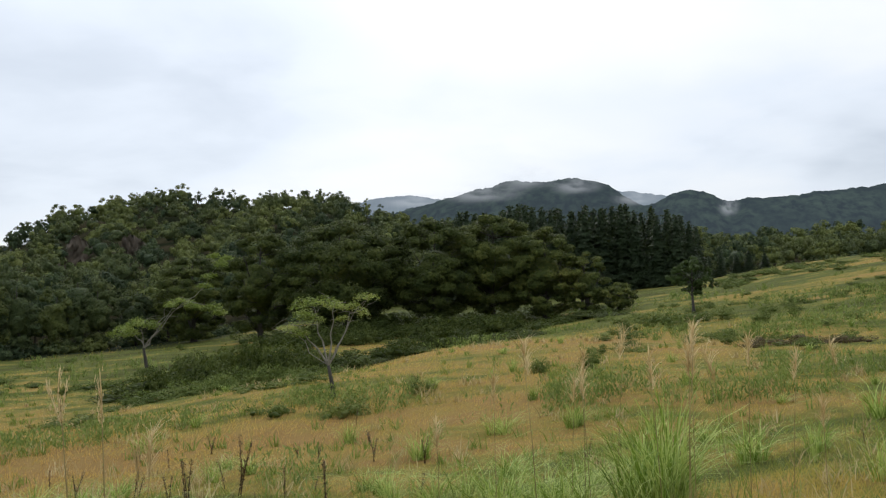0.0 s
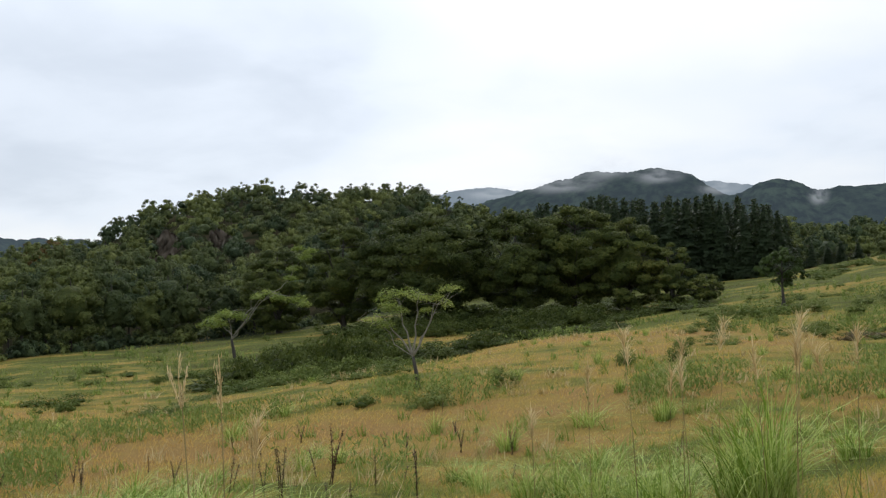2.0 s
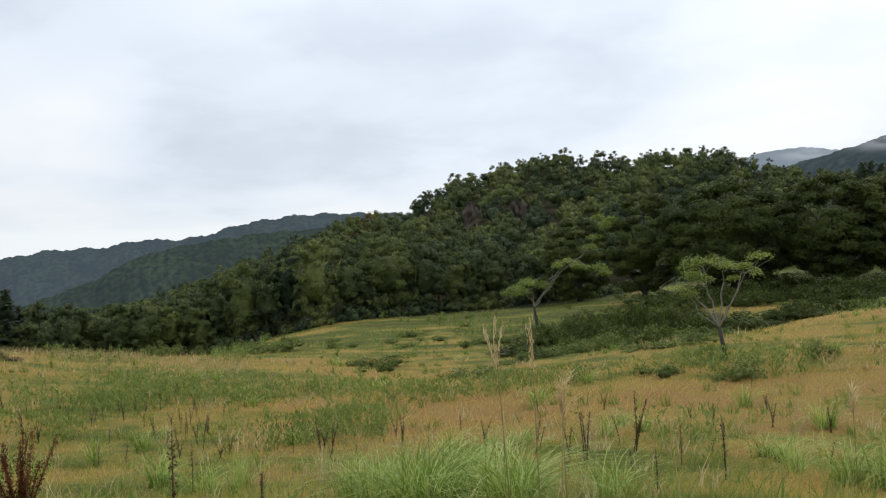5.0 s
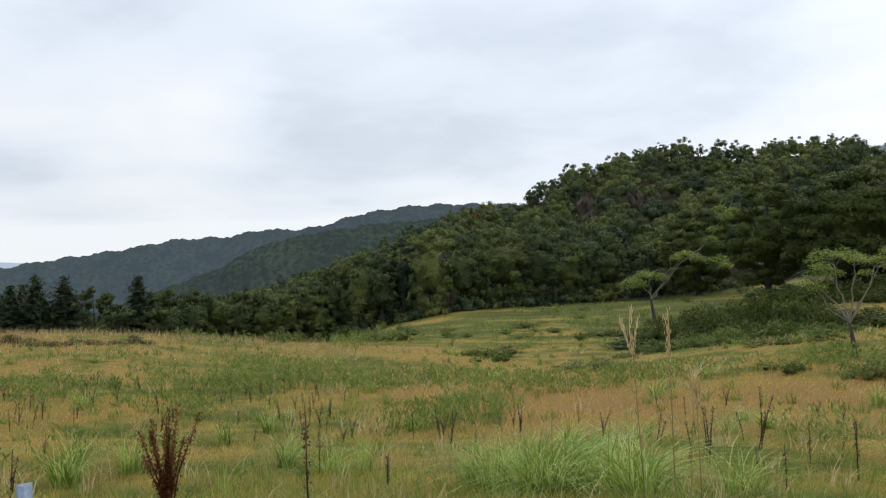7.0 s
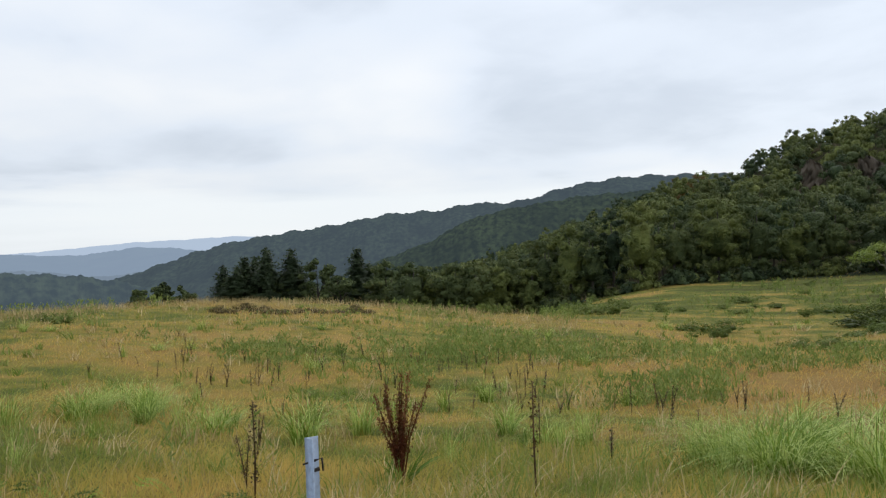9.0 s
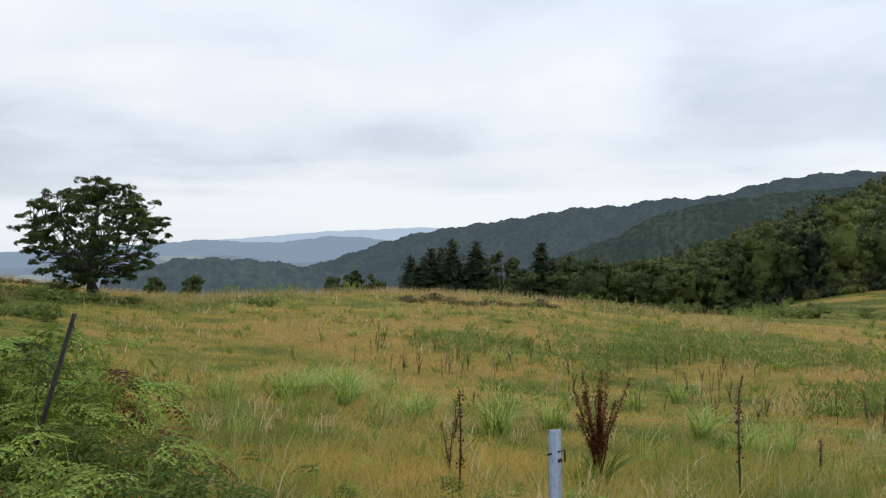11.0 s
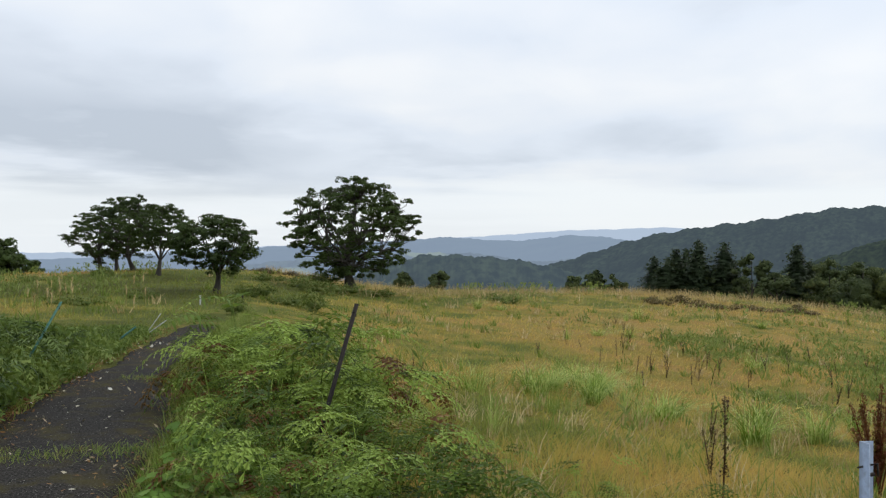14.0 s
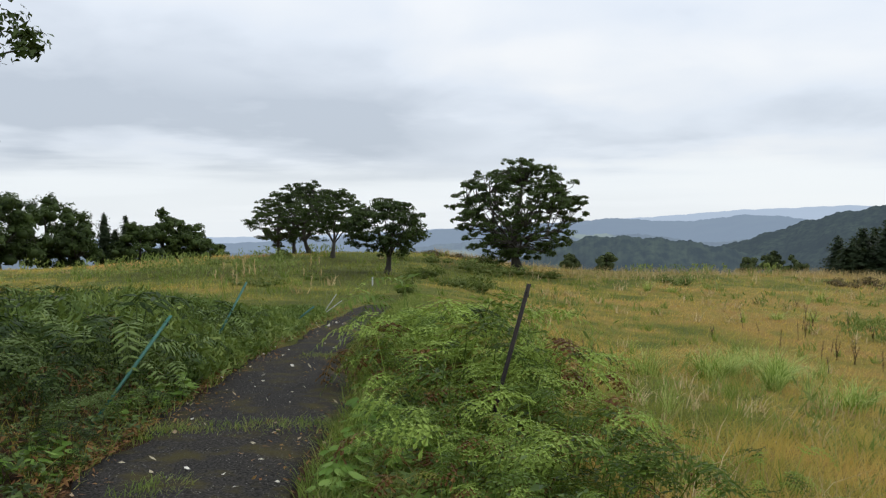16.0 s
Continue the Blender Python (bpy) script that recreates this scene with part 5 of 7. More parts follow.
def mass_of_shrubs(name, spots, material, label):
    """Shrubs grown into one another: (x, y, width, height) each."""
    buf = Buf()
    for k, (x, y, w, h) in enumerate(spots):
        me = SHRUBS[k % 3]
        co = np.empty(len(me.vertices) * 3)
        me.vertices.foreach_get("co", co)
        co = co.reshape(-1, 3) * np.array([w, w, h])
        a = k * 1.24
        co = np.stack([co[:, 0] * math.cos(a) - co[:, 1] * math.sin(a) + x, co[:, 0] * math.sin(a) + co[:, 1] * math.cos(a) + y, co[:, 2] + float(ground_z(x, y)) - 0.05], 1)
        sizes = np.empty(len(me.polygons), np.int32)
        me.polygons.foreach_get("loop_total", sizes)
        loops = np.empty(len(me.loops), np.int32)
        me.loops.foreach_get("vertex_index", loops)
        starts = np.r_[0, np.cumsum(sizes)[:-1]]
        buf.add(co, *[np.stack([loops[starts[sizes == q] + i] for i in range(q)], 1) for q in np.unique(sizes)])
    tagged(new(name, buf.mesh(name, material)), label, "undergrowth", kind="stuff")


rng = np.random.default_rng(8)
# the hedge along the far side of the rust field
HEDGE_AZ = (-9.8, -4.0, -0.5, 3.1, 5.2, 10.0, 12.7, 15.1, 18.0, 20.5)
HEDGE_EL = (-2.3, -2.15, -2.2, -2.65, -3.2, -2.5, -2.3, -3.1, -3.9, -5.2)
HEDGE_R = (78, 72, 68, 62, 60, 55, 54, 52, 50, 48)
for k in range(150):
    az = 20.5 - 30.3 * (k / 149) + rng.uniform(-0.4, 0.4)
    front = k % 3 == 0
    x, y = at(az, float(np.interp(az, HEDGE_AZ, HEDGE_R)) + (rng.uniform(-5, -2) if front else rng.uniform(-1.5, 5)))
    r = math.hypot(x, y)
    h = 1.6 + r * math.tan(radians(float(np.interp(az, HEDGE_AZ, HEDGE_EL)) - abs(rng.normal()) * 0.45 - (0.55 if front else 0))) - float(ground_z(x, y))
    if h > 0.35:
        ob = plant_shrub(x, y, rng.uniform(1.2, 2.0) * (0.7 if front else 1.0), h * (0.9 if front else 1.25), k, "dense green hedgerow shrub", "hedgerow")
        if front:
            ob.data = BUSHES[k % 3]
spots = []
for k in range(130):   # undergrowth at the feet of the big trees
    az = rng.uniform(-10.5, 11.5)
    x, y = at(az, rng.uniform(86, 96) if k % 2 else rng.uniform(97, 118))
    gap = -3.6 < az < 1.8
    top = rng.uniform(-1.6, -0.95) if gap else rng.uniform(-2.1, -1.0)
    h = 1.6 + math.hypot(x, y) * math.tan(radians(top)) - float(ground_z(x, y))
    spots.append((x, y, rng.uniform(1.7, 2.8), min(2.4, max(0.6, h * 1.2))))
for k in range(44):    # added scrub: dims the slit where shaded grass lies below the crowns
    x, y = at(rng.uniform(-6.5, 5.5), rng.uniform(106, 150))
    h = 1.6 + math.hypot(x, y) * math.tan(radians(rng.uniform(-1.45, -0.85))) - float(ground_z(x, y))
    spots.append((x, y, rng.uniform(2.2, 3.6), min(3.4, max(0.6, h * 1.15))))
mass_of_shrubs("undergrowth", spots, LEAF_SHRUB, "dark undergrowth below the broadleaf trees")
SPOTS = ((-3.0, 27.6, 0.9, 0.95), (-0.9, 31.0, 0.6, 0.7), (-5.5, 28.9, 0.8, 0.7), (3.5, 33.7, 0.5, 0.9), (5.5, 34.7, 0.6, 1.0), (15.3, 62.7, 1.4, 1.5), (17.2, 63.5, 1.7, 1.3), (19.0, 62.5, 1.2, 1.1),
         (-20.4, 38.3, 0.8, 0.9), (-40.5, 57.3, 2.0, 1.6), (-38.5, 58.3, 1.6, 1.4), (-41.1, 47.0, 0.9, 1.4), (-43.4, 18.0, 1.0, 0.8), (-43.3, 7.5, 1.0, 0.9), (-44.5, 9.5, 1.1, 0.9), (-36.0, 4.2, 0.8, 0.8), (-31.0, 5.6, 0.7, 0.8))
SPOTS += ((-28.5, -1.9, 0.8, 0.55), (-31.4, 0.0, 0.6, 0.5), (-25.0, 2.1, 0.42, 0.6), (-35.6, 4.2, 0.7, 0.6), (-32.4, 4.8, 0.8, 0.6), (-42.9, 8.6, 1.0, 0.8), (-46.0, 12.0, 1.0, 0.7), (-47.5, -4.5, 0.9, 0.6), (-49.0, 4.6, 0.9, 0.7), (-48.0, 6.6, 0.8, 0.7), (-51.0, -1.5, 0.8, 0.9), (-50.0, 10.0, 1.2, 1.0),
          (-8.5, 39.5, 0.9, 0.6), (-6.9, 39.0, 1.1, 0.7), (-5.5, 38.5, 0.9, 0.6), (-23.1, 60.6, 1.3, 0.9), (-18.5, 58.8, 1.5, 1.2), (-22.3, 42.3, 1.3, 0.8), (-24.0, 43.0, 1.0, 0.6), (-15.5, 36.0, 1.0, 0.55), (-13.5, 35.0, 1.2, 0.65), (-30.0, 66.0, 1.2, 0.7), (-34.0, 70.0, 1.5, 0.8))
for k, (x, y, w, h) in enumerate(SPOTS):
    plant_shrub(x, y, w, h, k, "low green bush in the meadow", "meadow bushes")
for k in range(80):    # bushes and coarse weeds over the grassy slope
    az, r = rng.uniform(-27, -9.5), rng.uniform(40, 92)
    plant_shrub(*at(az, r), rng.uniform(0.4, 0.9), rng.uniform(0.4, 0.8), k, "low green bush in the meadow", "meadow bushes")
for k in range(22):
    az, r = rng.uniform(12, 31), rng.uniform(58, 104)
    plant_shrub(*at(az, r), rng.uniform(0.5, 1.1), rng.uniform(0.4, 0.8), k, "low green bush in the meadow", "meadow bushes")
mass_of_shrubs("mound_growth", [(*at(rng.uniform(-27, -17), rng.uniform(104, 136)), rng.uniform(0.9, 1.9), rng.uniform(0.45, 0.9)) for _ in range(46)], LEAF_BUSH, "coarse green growth over the mound beyond the slope")
LEAF_BROWN = leaf_material("withered_shrub_leaves", (0.03, 0.018, 0.012), (0.085, 0.05, 0.03), (0.13, 0.10, 0.05), through=0.2, patch=1.5)
BROWN_SHRUBS = []
for q in SHRUBS:
    BROWN_SHRUBS.append(q.copy())
    BROWN_SHRUBS[-1].materials[0] = LEAF_BROWN
for k in range(30):
    az, r = (79.0 + 0.55 * (k - 22) + rng.uniform(-0.3, 0.3), 57 + rng.uniform(-2, 2)) if k > 21 else (-18.5 - 5.6 * (k / 8) + rng.uniform(-0.2, 0.2), 43 + rng.uniform(-1, 1)) if k < 9 else (49 + 9.5 * ((k - 9) / 12) + rng.uniform(-0.3, 0.3), 52 + rng.uniform(-1.2, 1.2))
    x, y = at(az, r)
    ob = new("shrub", BROWN_SHRUBS[k % 3])
    ob.matrix_world = pose(x, y, float(ground_z(x, y)) - 0.05, 0, 0, k * 71) @ Matrix.Diagonal((rng.uniform(0.5, 0.9), rng.uniform(0.5, 0.9), rng.uniform(0.35, 0.6), 1))
    tagged(ob, "low withered brown shrub in the meadow", "shrub", "withered shrubs")

# ---------------------------------------------------------------- the asphalt path
def asphalt_material():
    mat, n, l, out = nodes_of("worn_asphalt")
    geo = n.new("ShaderNodeNewGeometry")
    pos = geo.outputs["Position"]
    grain = noise_node(n, l, pos, 55.0, 4.0, 0.75)
    patch = noise_node(n, l, pos, 1.3, 4.0, 0.6)
    vor = n.new("ShaderNodeTexVoronoi")
    vor.inputs["Scale"].default_value = 34.0
    l.new(pos, vor.inputs["Vector"])
    stone = ramp_node(n, l, vor.outputs["Distance"], [(0.10, (1, 1, 1)), (0.17, (0, 0, 0))])
    some = ramp_node(n, l, noise_node(n, l, pos, 9.0, 2.0), [(0.42, (0, 0, 0)), (0.56, (1, 1, 1))])
    col = ramp_node(n, l, patch, [(0.35, (0.012, 0.011, 0.010)), (0.58, (0.027, 0.024, 0.020)), (0.75, (0.052, 0.042, 0.030))])
    col = mix_node(n, l, ramp_node(n, l, grain, [(0.42, (0, 0, 0)), (0.62, (1, 1, 1))]), mix_node(n, l, 0.6, col, (0.006, 0.006, 0.006)), mix_node(n, l, 0.45, col, (0.10, 0.095, 0.088)))
    col = mix_node(n, l, mix_node(n, l, 1.0, stone, some, "MULTIPLY"), col, (0.30, 0.29, 0.27))
    moss = noise_node(n, l, pos, 2.6, 5.0, 0.65)
    col = mix_node(n, l, ramp_node(n, l, moss, [(0.50, (0, 0, 0)), (0.64, (0.85, 0.85, 0.85))]), col, (0.055, 0.048, 0.02))
    pb = n.new("ShaderNodeBsdfPrincipled")
    l.new(col, pb.inputs["Base Color"])
    l.new(ramp_node(n, l, patch, [(0.3, (0.8, 0.8, 0.8)), (0.7, (0.97, 0.97, 0.97))]), pb.inputs["Roughness"])
    pb.inputs["Specular IOR Level"].default_value = 0.05
    bump = n.new("ShaderNodeBump")
    bump.inputs["Strength"].default_value = 0.7
    bump.inputs["Distance"].default_value = 0.012
    l.new(grain, bump.inputs["Height"])
    l.new(bump.outputs[0], pb.inputs["Normal"])
    l.new(pb.outputs[0], out.inputs[0])
    return mat


def plain_material(name, colour, rough=0.5, metal=0.0, worn=None, scale=20.0):
    mat, n, l, out = nodes_of(name)
    geo = n.new("ShaderNodeNewGeometry")
    f = noise_node(n, l, geo.outputs["Position"], scale, 5.0, 0.65)
    pb = n.new("ShaderNodeBsdfPrincipled")
    l.new(ramp_node(n, l, f, [(0.42, colour), (0.68, worn or tuple(c * 0.7 for c in colour))]), pb.inputs["Base Color"])
    pb.inputs["Roughness"].default_value = rough
    pb.inputs["Metallic"].default_value = metal
    l.new(pb.outputs[0], out.inputs[0])
    return mat


ASPHALT = asphalt_material()
STEEL = plain_material("galvanised_steel", (0.24, 0.31, 0.42), 0.5, 0.3, (0.18, 0.22, 0.28), 40)
RUST = plain_material("rusty_steel", (0.014, 0.012, 0.011), 0.8, 0.2, (0.032, 0.021, 0.015), 25)
TEAL = plain_material("teal_paint", (0.014, 0.12, 0.085), 0.6, 0.0, (0.07, 0.16, 0.13), 30)
WHITE_PAINT = plain_material("faded_white_paint", (0.36, 0.38, 0.36), 0.6, 0.0, (0.2, 0.21, 0.2), 30)
REED = leaf_material("reed_blades", (0.048, 0.108, 0.013), (0.175, 0.285, 0.04), (0.46, 0.54, 0.17), through=0.38, patch=1.5, single=0.75, whole=0.2)
STRAW = leaf_material("dry_straw", (0.34, 0.24, 0.10), (0.58, 0.43, 0.21), (0.74, 0.60, 0.36), through=0.3, patch=2.0, glow=(0.5, 0.4, 0.2))
SEED_STRAW = leaf_material("seeding_straw", (0.24, 0.19, 0.07), (0.42, 0.32, 0.15), (0.58, 0.47, 0.26), through=0.3, patch=0.4, glow=(0.4, 0.32, 0.12))
STALK = leaf_material("dry_dock_seed", (0.018, 0.011, 0.008), (0.06, 0.032, 0.018), (0.10, 0.05, 0.025), through=0.1, patch=3.0)
RED_DOCK = leaf_material("red_dock_seed", (0.05, 0.012, 0.008), (0.13, 0.035, 0.02), (0.20, 0.08, 0.035), through=0.2, patch=4.0)
FERN = leaf_material("fern_fronds", (0.014, 0.032, 0.007), (0.115, 0.185, 0.032), (0.31, 0.43, 0.085), through=0.3, patch=1.6, single=0.12, whole=0.72, gloss=0.13)
# bank greens: bluer than FERN, and darkened in colour for the bank's shade
FERN_SHADED = leaf_material("deep_fern_fronds", (0.007, 0.017, 0.005), (0.034, 0.060, 0.015), (0.115, 0.165, 0.046), through=0.14, patch=1.2, single=0.08, whole=0.75, gloss=0.12, glow=(0.11, 0.17, 0.03))
HERB_SHADED = leaf_material("bank_leaves", (0.010, 0.021, 0.006), (0.036, 0.062, 0.016), (0.08, 0.12, 0.03), through=0.12, patch=2.0)
FERN_DRY = leaf_material("withered_fern", (0.07, 0.03, 0.013), (0.16, 0.07, 0.028), (0.25, 0.14, 0.05), through=0.15, patch=2.0)
FERN_YELLOW = leaf_material("yellowing_fern", (0.10, 0.12, 0.018), (0.22, 0.22, 0.045), (0.32, 0.30, 0.08), through=0.35, patch=2.0)
CULM = leaf_material("grass_culm", (0.10, 0.09, 0.03), (0.22, 0.17, 0.07), (0.3, 0.24, 0.1), through=0.1, patch=2.0)
WEED = leaf_material("weed_leaves", (0.06, 0.098, 0.027), (0.15, 0.205, 0.057), (0.25, 0.30, 0.10), through=0.33, patch=0.5)
BANK_WEED = leaf_material("bank_weed_leaves", (0.04, 0.075, 0.016), (0.115, 0.17, 0.042), (0.22, 0.28, 0.08), through=0.3, patch=0.8)
HERB = leaf_material("herb_leaves", (0.045, 0.11, 0.015), (0.12, 0.22, 0.035), (0.20, 0.31, 0.07), through=0.35, patch=2.5)
SWARD = leaf_material("path_edge_grass", (0.07, 0.13, 0.025), (0.17, 0.24, 0.05), (0.30, 0.30, 0.10), through=0.35, patch=2.0)
LITTER = leaf_material("fallen_leaves", (0.20, 0.09, 0.03), (0.40, 0.36, 0.26), (0.62, 0.60, 0.54), through=0.1, patch=3.0)


def build_path():
    rng = np.random.default_rng(17)
    xs = np.arange(15.0, -20.6, -0.2)
    mid = np.interp(-xs, [-v for v in PATH_X], PATH_Y)
    ker = np.ones(11) / 11
    mid = np.convolve(np.r_[np.full(5, mid[0]), mid, np.full(5, mid[-1])], ker, "valid")
    n = len(xs)
    rag = np.convolve(rng.normal(size=(n + 4)), np.ones(5) / 5, "valid") * 0.16
    rag2 = np.convolve(rng.normal(size=(n + 4)), np.ones(5) / 5, "valid") * 0.16
    slim = np.interp(-xs, (8, 13, 20), (1.0, 0.66, 0.34))
    left, right = mid - 0.80 * slim + rag * 1.4 * slim, mid + 0.66 * slim + rag2 * 1.6 * slim
    v = []
    for k in range(n):
        row = []
        for s in np.linspace(0, 1, 9):
            y = left[k] + (right[k] - left[k]) * s
            row.append((xs[k], y, float(ground_z(xs[k], y)) + 0.035 + 0.02 * math.sin(s * math.pi) + 0.006 * math.sin(k * 1.3 + s * 9)))
        row.insert(0, (row[0][0], row[0][1] - 0.03, row[0][2] - 0.09))
        row.append((row[-1][0], row[-1][1] + 0.03, row[-1][2] - 0.09))
        v += row
    i, j = np.meshgrid(np.arange(n - 1), np.arange(10), indexing="ij")
    quads = np.stack([i * 11 + j, i * 11 + j + 1, (i + 1) * 11 + j + 1, (i + 1) * 11 + j], -1).reshape(-1, 4)
    tagged(new("path", mesh_from("path", v, quads, ASPHALT, True)), "narrow worn asphalt path with cracked grassy edges", "path", kind="structure")
    # leaves and litter lying on it
    buf = Buf()
    m = 150
    x = -rng.uniform(3.5, 16, m)
    y = np.interp(-x, [-q for q in PATH_X], PATH_Y) + rng.uniform(-0.8, 0.75, m)
    p = np.stack([x, y, ground_z(x, y) + 0.068], 1)
    leaf_cards(buf, p, rng.uniform(0.02, 0.07, m), rng.uniform(0.015, 0.045, m), rng, face=np.tile([0, 0, 4.0], (m, 1)), fold=0.1)
    tagged(new("fallen_leaves", buf.mesh("fallen_leaves", LITTER)), "pale and rusty fallen leaves scattered on the asphalt", "leaf litter", kind="stuff")
    # drifts of brown debris along the edges
    buf = Buf()
    m = 3400
    x = -rng.uniform(3.0, 20, m)
    slim2 = np.interp(-x, (8, 13, 22), (1.0, 0.72, 0.5))
    off = np.where(rng.random(m) < 0.55, -0.80 * slim2 + np.abs(rng.normal(size=m)) * 0.2 * (1 + 0.6 * np.sin(x * 2.1)) - 0.12, 0.66 * slim2 - np.abs(rng.normal(size=m)) * 0.2 * (1 + 0.6 * np.sin(x * 1.7 + 1)) + 0.12)
    y = np.interp(-x, [-q for q in PATH_X], PATH_Y) + off
    p = np.stack([x, y, ground_z(x, y) + 0.05 + rng.random(m) * 0.03], 1)
    leaf_cards(buf, p, rng.uniform(0.015, 0.065, m), rng.uniform(0.006, 0.02, m), rng, face=np.tile([0, 0, 2.0], (m, 1)), fold=0.1)
    tagged(new("plant_debris", buf.mesh("plant_debris", FERN_DRY)), "brown dead fern scraps along the edges of the path", "plant debris", kind="stuff")
    # tufts in the cracks and along the edges
    buf = Buf()
    m = 12000
    x = -rng.uniform(2.5, 26, m)
    side = rng.random(m)
    c = np.interp(-x, [-q for q in PATH_X], PATH_Y)
    off = np.where(side < 0.16, -0.86 - np.abs(rng.normal(size=m)) * 0.22 + 0.12, 0.66 + np.abs(rng.normal(size=m)) * 0.36 - 0.06) * np.interp(-x, (8, 13, 22), (1.0, 0.8, 0.6))
    # grassy cracks across the path
    crack = rng.random(m) < 0.3
    cx = rng.choice([-7.45, -7.6, -7.5, -11.6, -14.5, -5.9, -17.0], m) + rng.normal(size=m) * 0.12
    co = np.where(np.isin(np.round(cx), (-7, -8)), rng.uniform(-0.85, 0.78, m), np.where(cx > -6.6, -0.25 + rng.normal(size=m) * 0.10, rng.uniform(-0.1, 0.6, m)))
    x = np.where(crack, cx, x)
    c = np.interp(-x, [-q for q in PATH_X], PATH_Y)
    y = c + np.where(crack, co, off)
    base = np.stack([x, y, ground_z(x, y)], 1)
    blades(buf, base, rng.uniform(0.08, 0.26, m) * np.where(crack, 0.5, 1.0), rng.uniform(0.005, 0.010, m), rng.uniform(0.3, 1.5, m), rng)
    m = 9000
    x = -rng.uniform(3.0, 11, m)
    y = np.interp(-x, [-q for q in PATH_X], PATH_Y) + 0.72 + rng.random(m) ** 1.3 * 1.0
    blades(buf, np.stack([x, y, ground_z(x, y)], 1), rng.uniform(0.08, 0.3, m), rng.uniform(0.006, 0.012, m), rng.uniform(0.4, 1.6, m), rng, joints=2)
    tagged(new("path_grass", buf.mesh("path_grass", SWARD)), "short green grass along the path and in its cracks", "grass", kind="stuff")


build_path()


# ---------------------------------------------------------------- meadow grass
def patchy(x, y, seed):
    a, b = seed * 1.7, seed * 2.9
    return (np.sin(x * 0.21 + a + 1.4 * np.sin(y * 0.13 + b)) + np.sin(y * 0.26 + b + 1.2 * np.sin(x * 0.17 + a)) + 0.6 * np.sin(x * 0.6 - y * 0.5 + a)) / 2.6


def build_meadow():
    rng = np.random.default_rng(33)
    buf = Buf()
    n = 235000
    az = rng.uniform(-34, 112, n)
    r = np.exp(rng.uniform(math.log(2.8), math.log(125), n))
    x, y = polar(az, r)
    off = path_offset(x, y)
    keep = (np.abs(off) > 0.95) | (x > 3) | (x < -30)
    bank = (x < -2.5) & (x > -14) & (off > 0) & (off < 2.2) | (x < -1) & (x > -13) & (off < 0) & (off > -5)
    keep &= ~bank | (rng.random(n) < 0.25)
    x, y, r = x[keep], y[keep], r[keep]
    m = len(x)
    tall = 0.17 + 0.08 * patchy(x, y, 2.0)
    h = tall * rng.uniform(0.55, 1.35, m)
    for sel, joints in ((r < 13, 2), (r >= 13, 1)):
        q = int(sel.sum())
        base = np.stack([x[sel], y[sel], ground_z(x[sel], y[sel]) - 0.02], 1)
        blades(buf, base, h[sel], (0.0035 + 0.0008 * r[sel]) * rng.uniform(0.7, 1.3, q), rng.uniform(0.3, 1.8, q), rng, joints=joints)
    # the grass close round the viewpoint and behind it
    m = 26000
    x, y = polar(rng.uniform(0, 360, m), np.sqrt(rng.uniform(0.1, 90, m)))
    off = path_offset(x, y)
    keep = ((np.abs(off) > 0.95) | (x > 15)) & ((np.hypot(x, y) < 3.2) | (y < 0.45 * x) | (x > 2)) & (x > -3.5)
    x, y = x[keep], y[keep]
    m = len(x)
    blades(buf, np.stack([x, y, ground_z(x, y) - 0.02], 1), rng.uniform(0.1, 0.26, m), rng.uniform(0.004, 0.009, m), rng.uniform(0.3, 1.8, m), rng, joints=2)
    tagged(new("meadow_grass", buf.mesh("meadow_grass", GRASS)), "fine rust and straw coloured grass covering the meadow", "grass", kind="stuff")

    # tussocks, some green, some bleached
    for name, mat, seed, label, count in (("green_tussocks", SWARD, 4.0, "scattered green grass tussocks in the meadow", 2700), ("bleached_tussocks", SEED_STRAW, 7.0, "scattered bleached grass tussocks in the meadow", 1900)):
        buf = Buf()
        az = rng.uniform(-33, 108, count)
        r = np.exp(rng.uniform(math.log(3.2), math.log(60), count))
        x, y = polar(az, r)
        keep = (patchy(x * 1.6, y * 1.6, seed) + 0.6 * rng.normal(size=count) - 0.5 * (az < 6) * (r < 18) - (1.5 * (az > 80) * (r > 12) if mat is SEED_STRAW else 0.0) > -0.1) & ((np.abs(path_offset(x, y)) > 2.8) | (x < -24))
        x, y, r = x[keep], y[keep], r[keep]
        size = rng.uniform(0.12, 0.34, len(x))
        k = 15
        ox = np.repeat(x, k) + rng.normal(size=len(x) * k) * np.repeat(size, k) * 0.4
        oy = np.repeat(y, k) + rng.normal(size=len(x) * k) * np.repeat(size, k) * 0.4
        m = len(ox)
        hh = (0.14 + np.repeat(size, k)) * rng.uniform(0.5, 1.2, m)
        blades(buf, np.stack([ox, oy, ground_z(ox, oy) - 0.02], 1), hh, (0.006 + 0.0010 * np.repeat(r, k)) * rng.uniform(0.7, 1.3, m), rng.uniform(0.2, 1.4, m), rng, joints=2)
        tagged(new(name, buf.mesh(name, mat)), label, "grass", kind="stuff")

    # pale seeding grass along the brow of the meadow
    buf = Buf()
    n = 26000
    az = rng.uniform(36, 82, n)
    r = np.interp(az, (30, 45, 60, 75, 100), (46, 62, 60, 62, 60)) + rng.normal(size=n) * 7
    x, y = polar(az, r)
    keep = patchy(x * 1.5, y * 1.5, 3.0) + 0.5 * rng.normal(size=n) > 0.25
    x, y, r = x[keep], y[keep], r[keep]
    m = len(x)
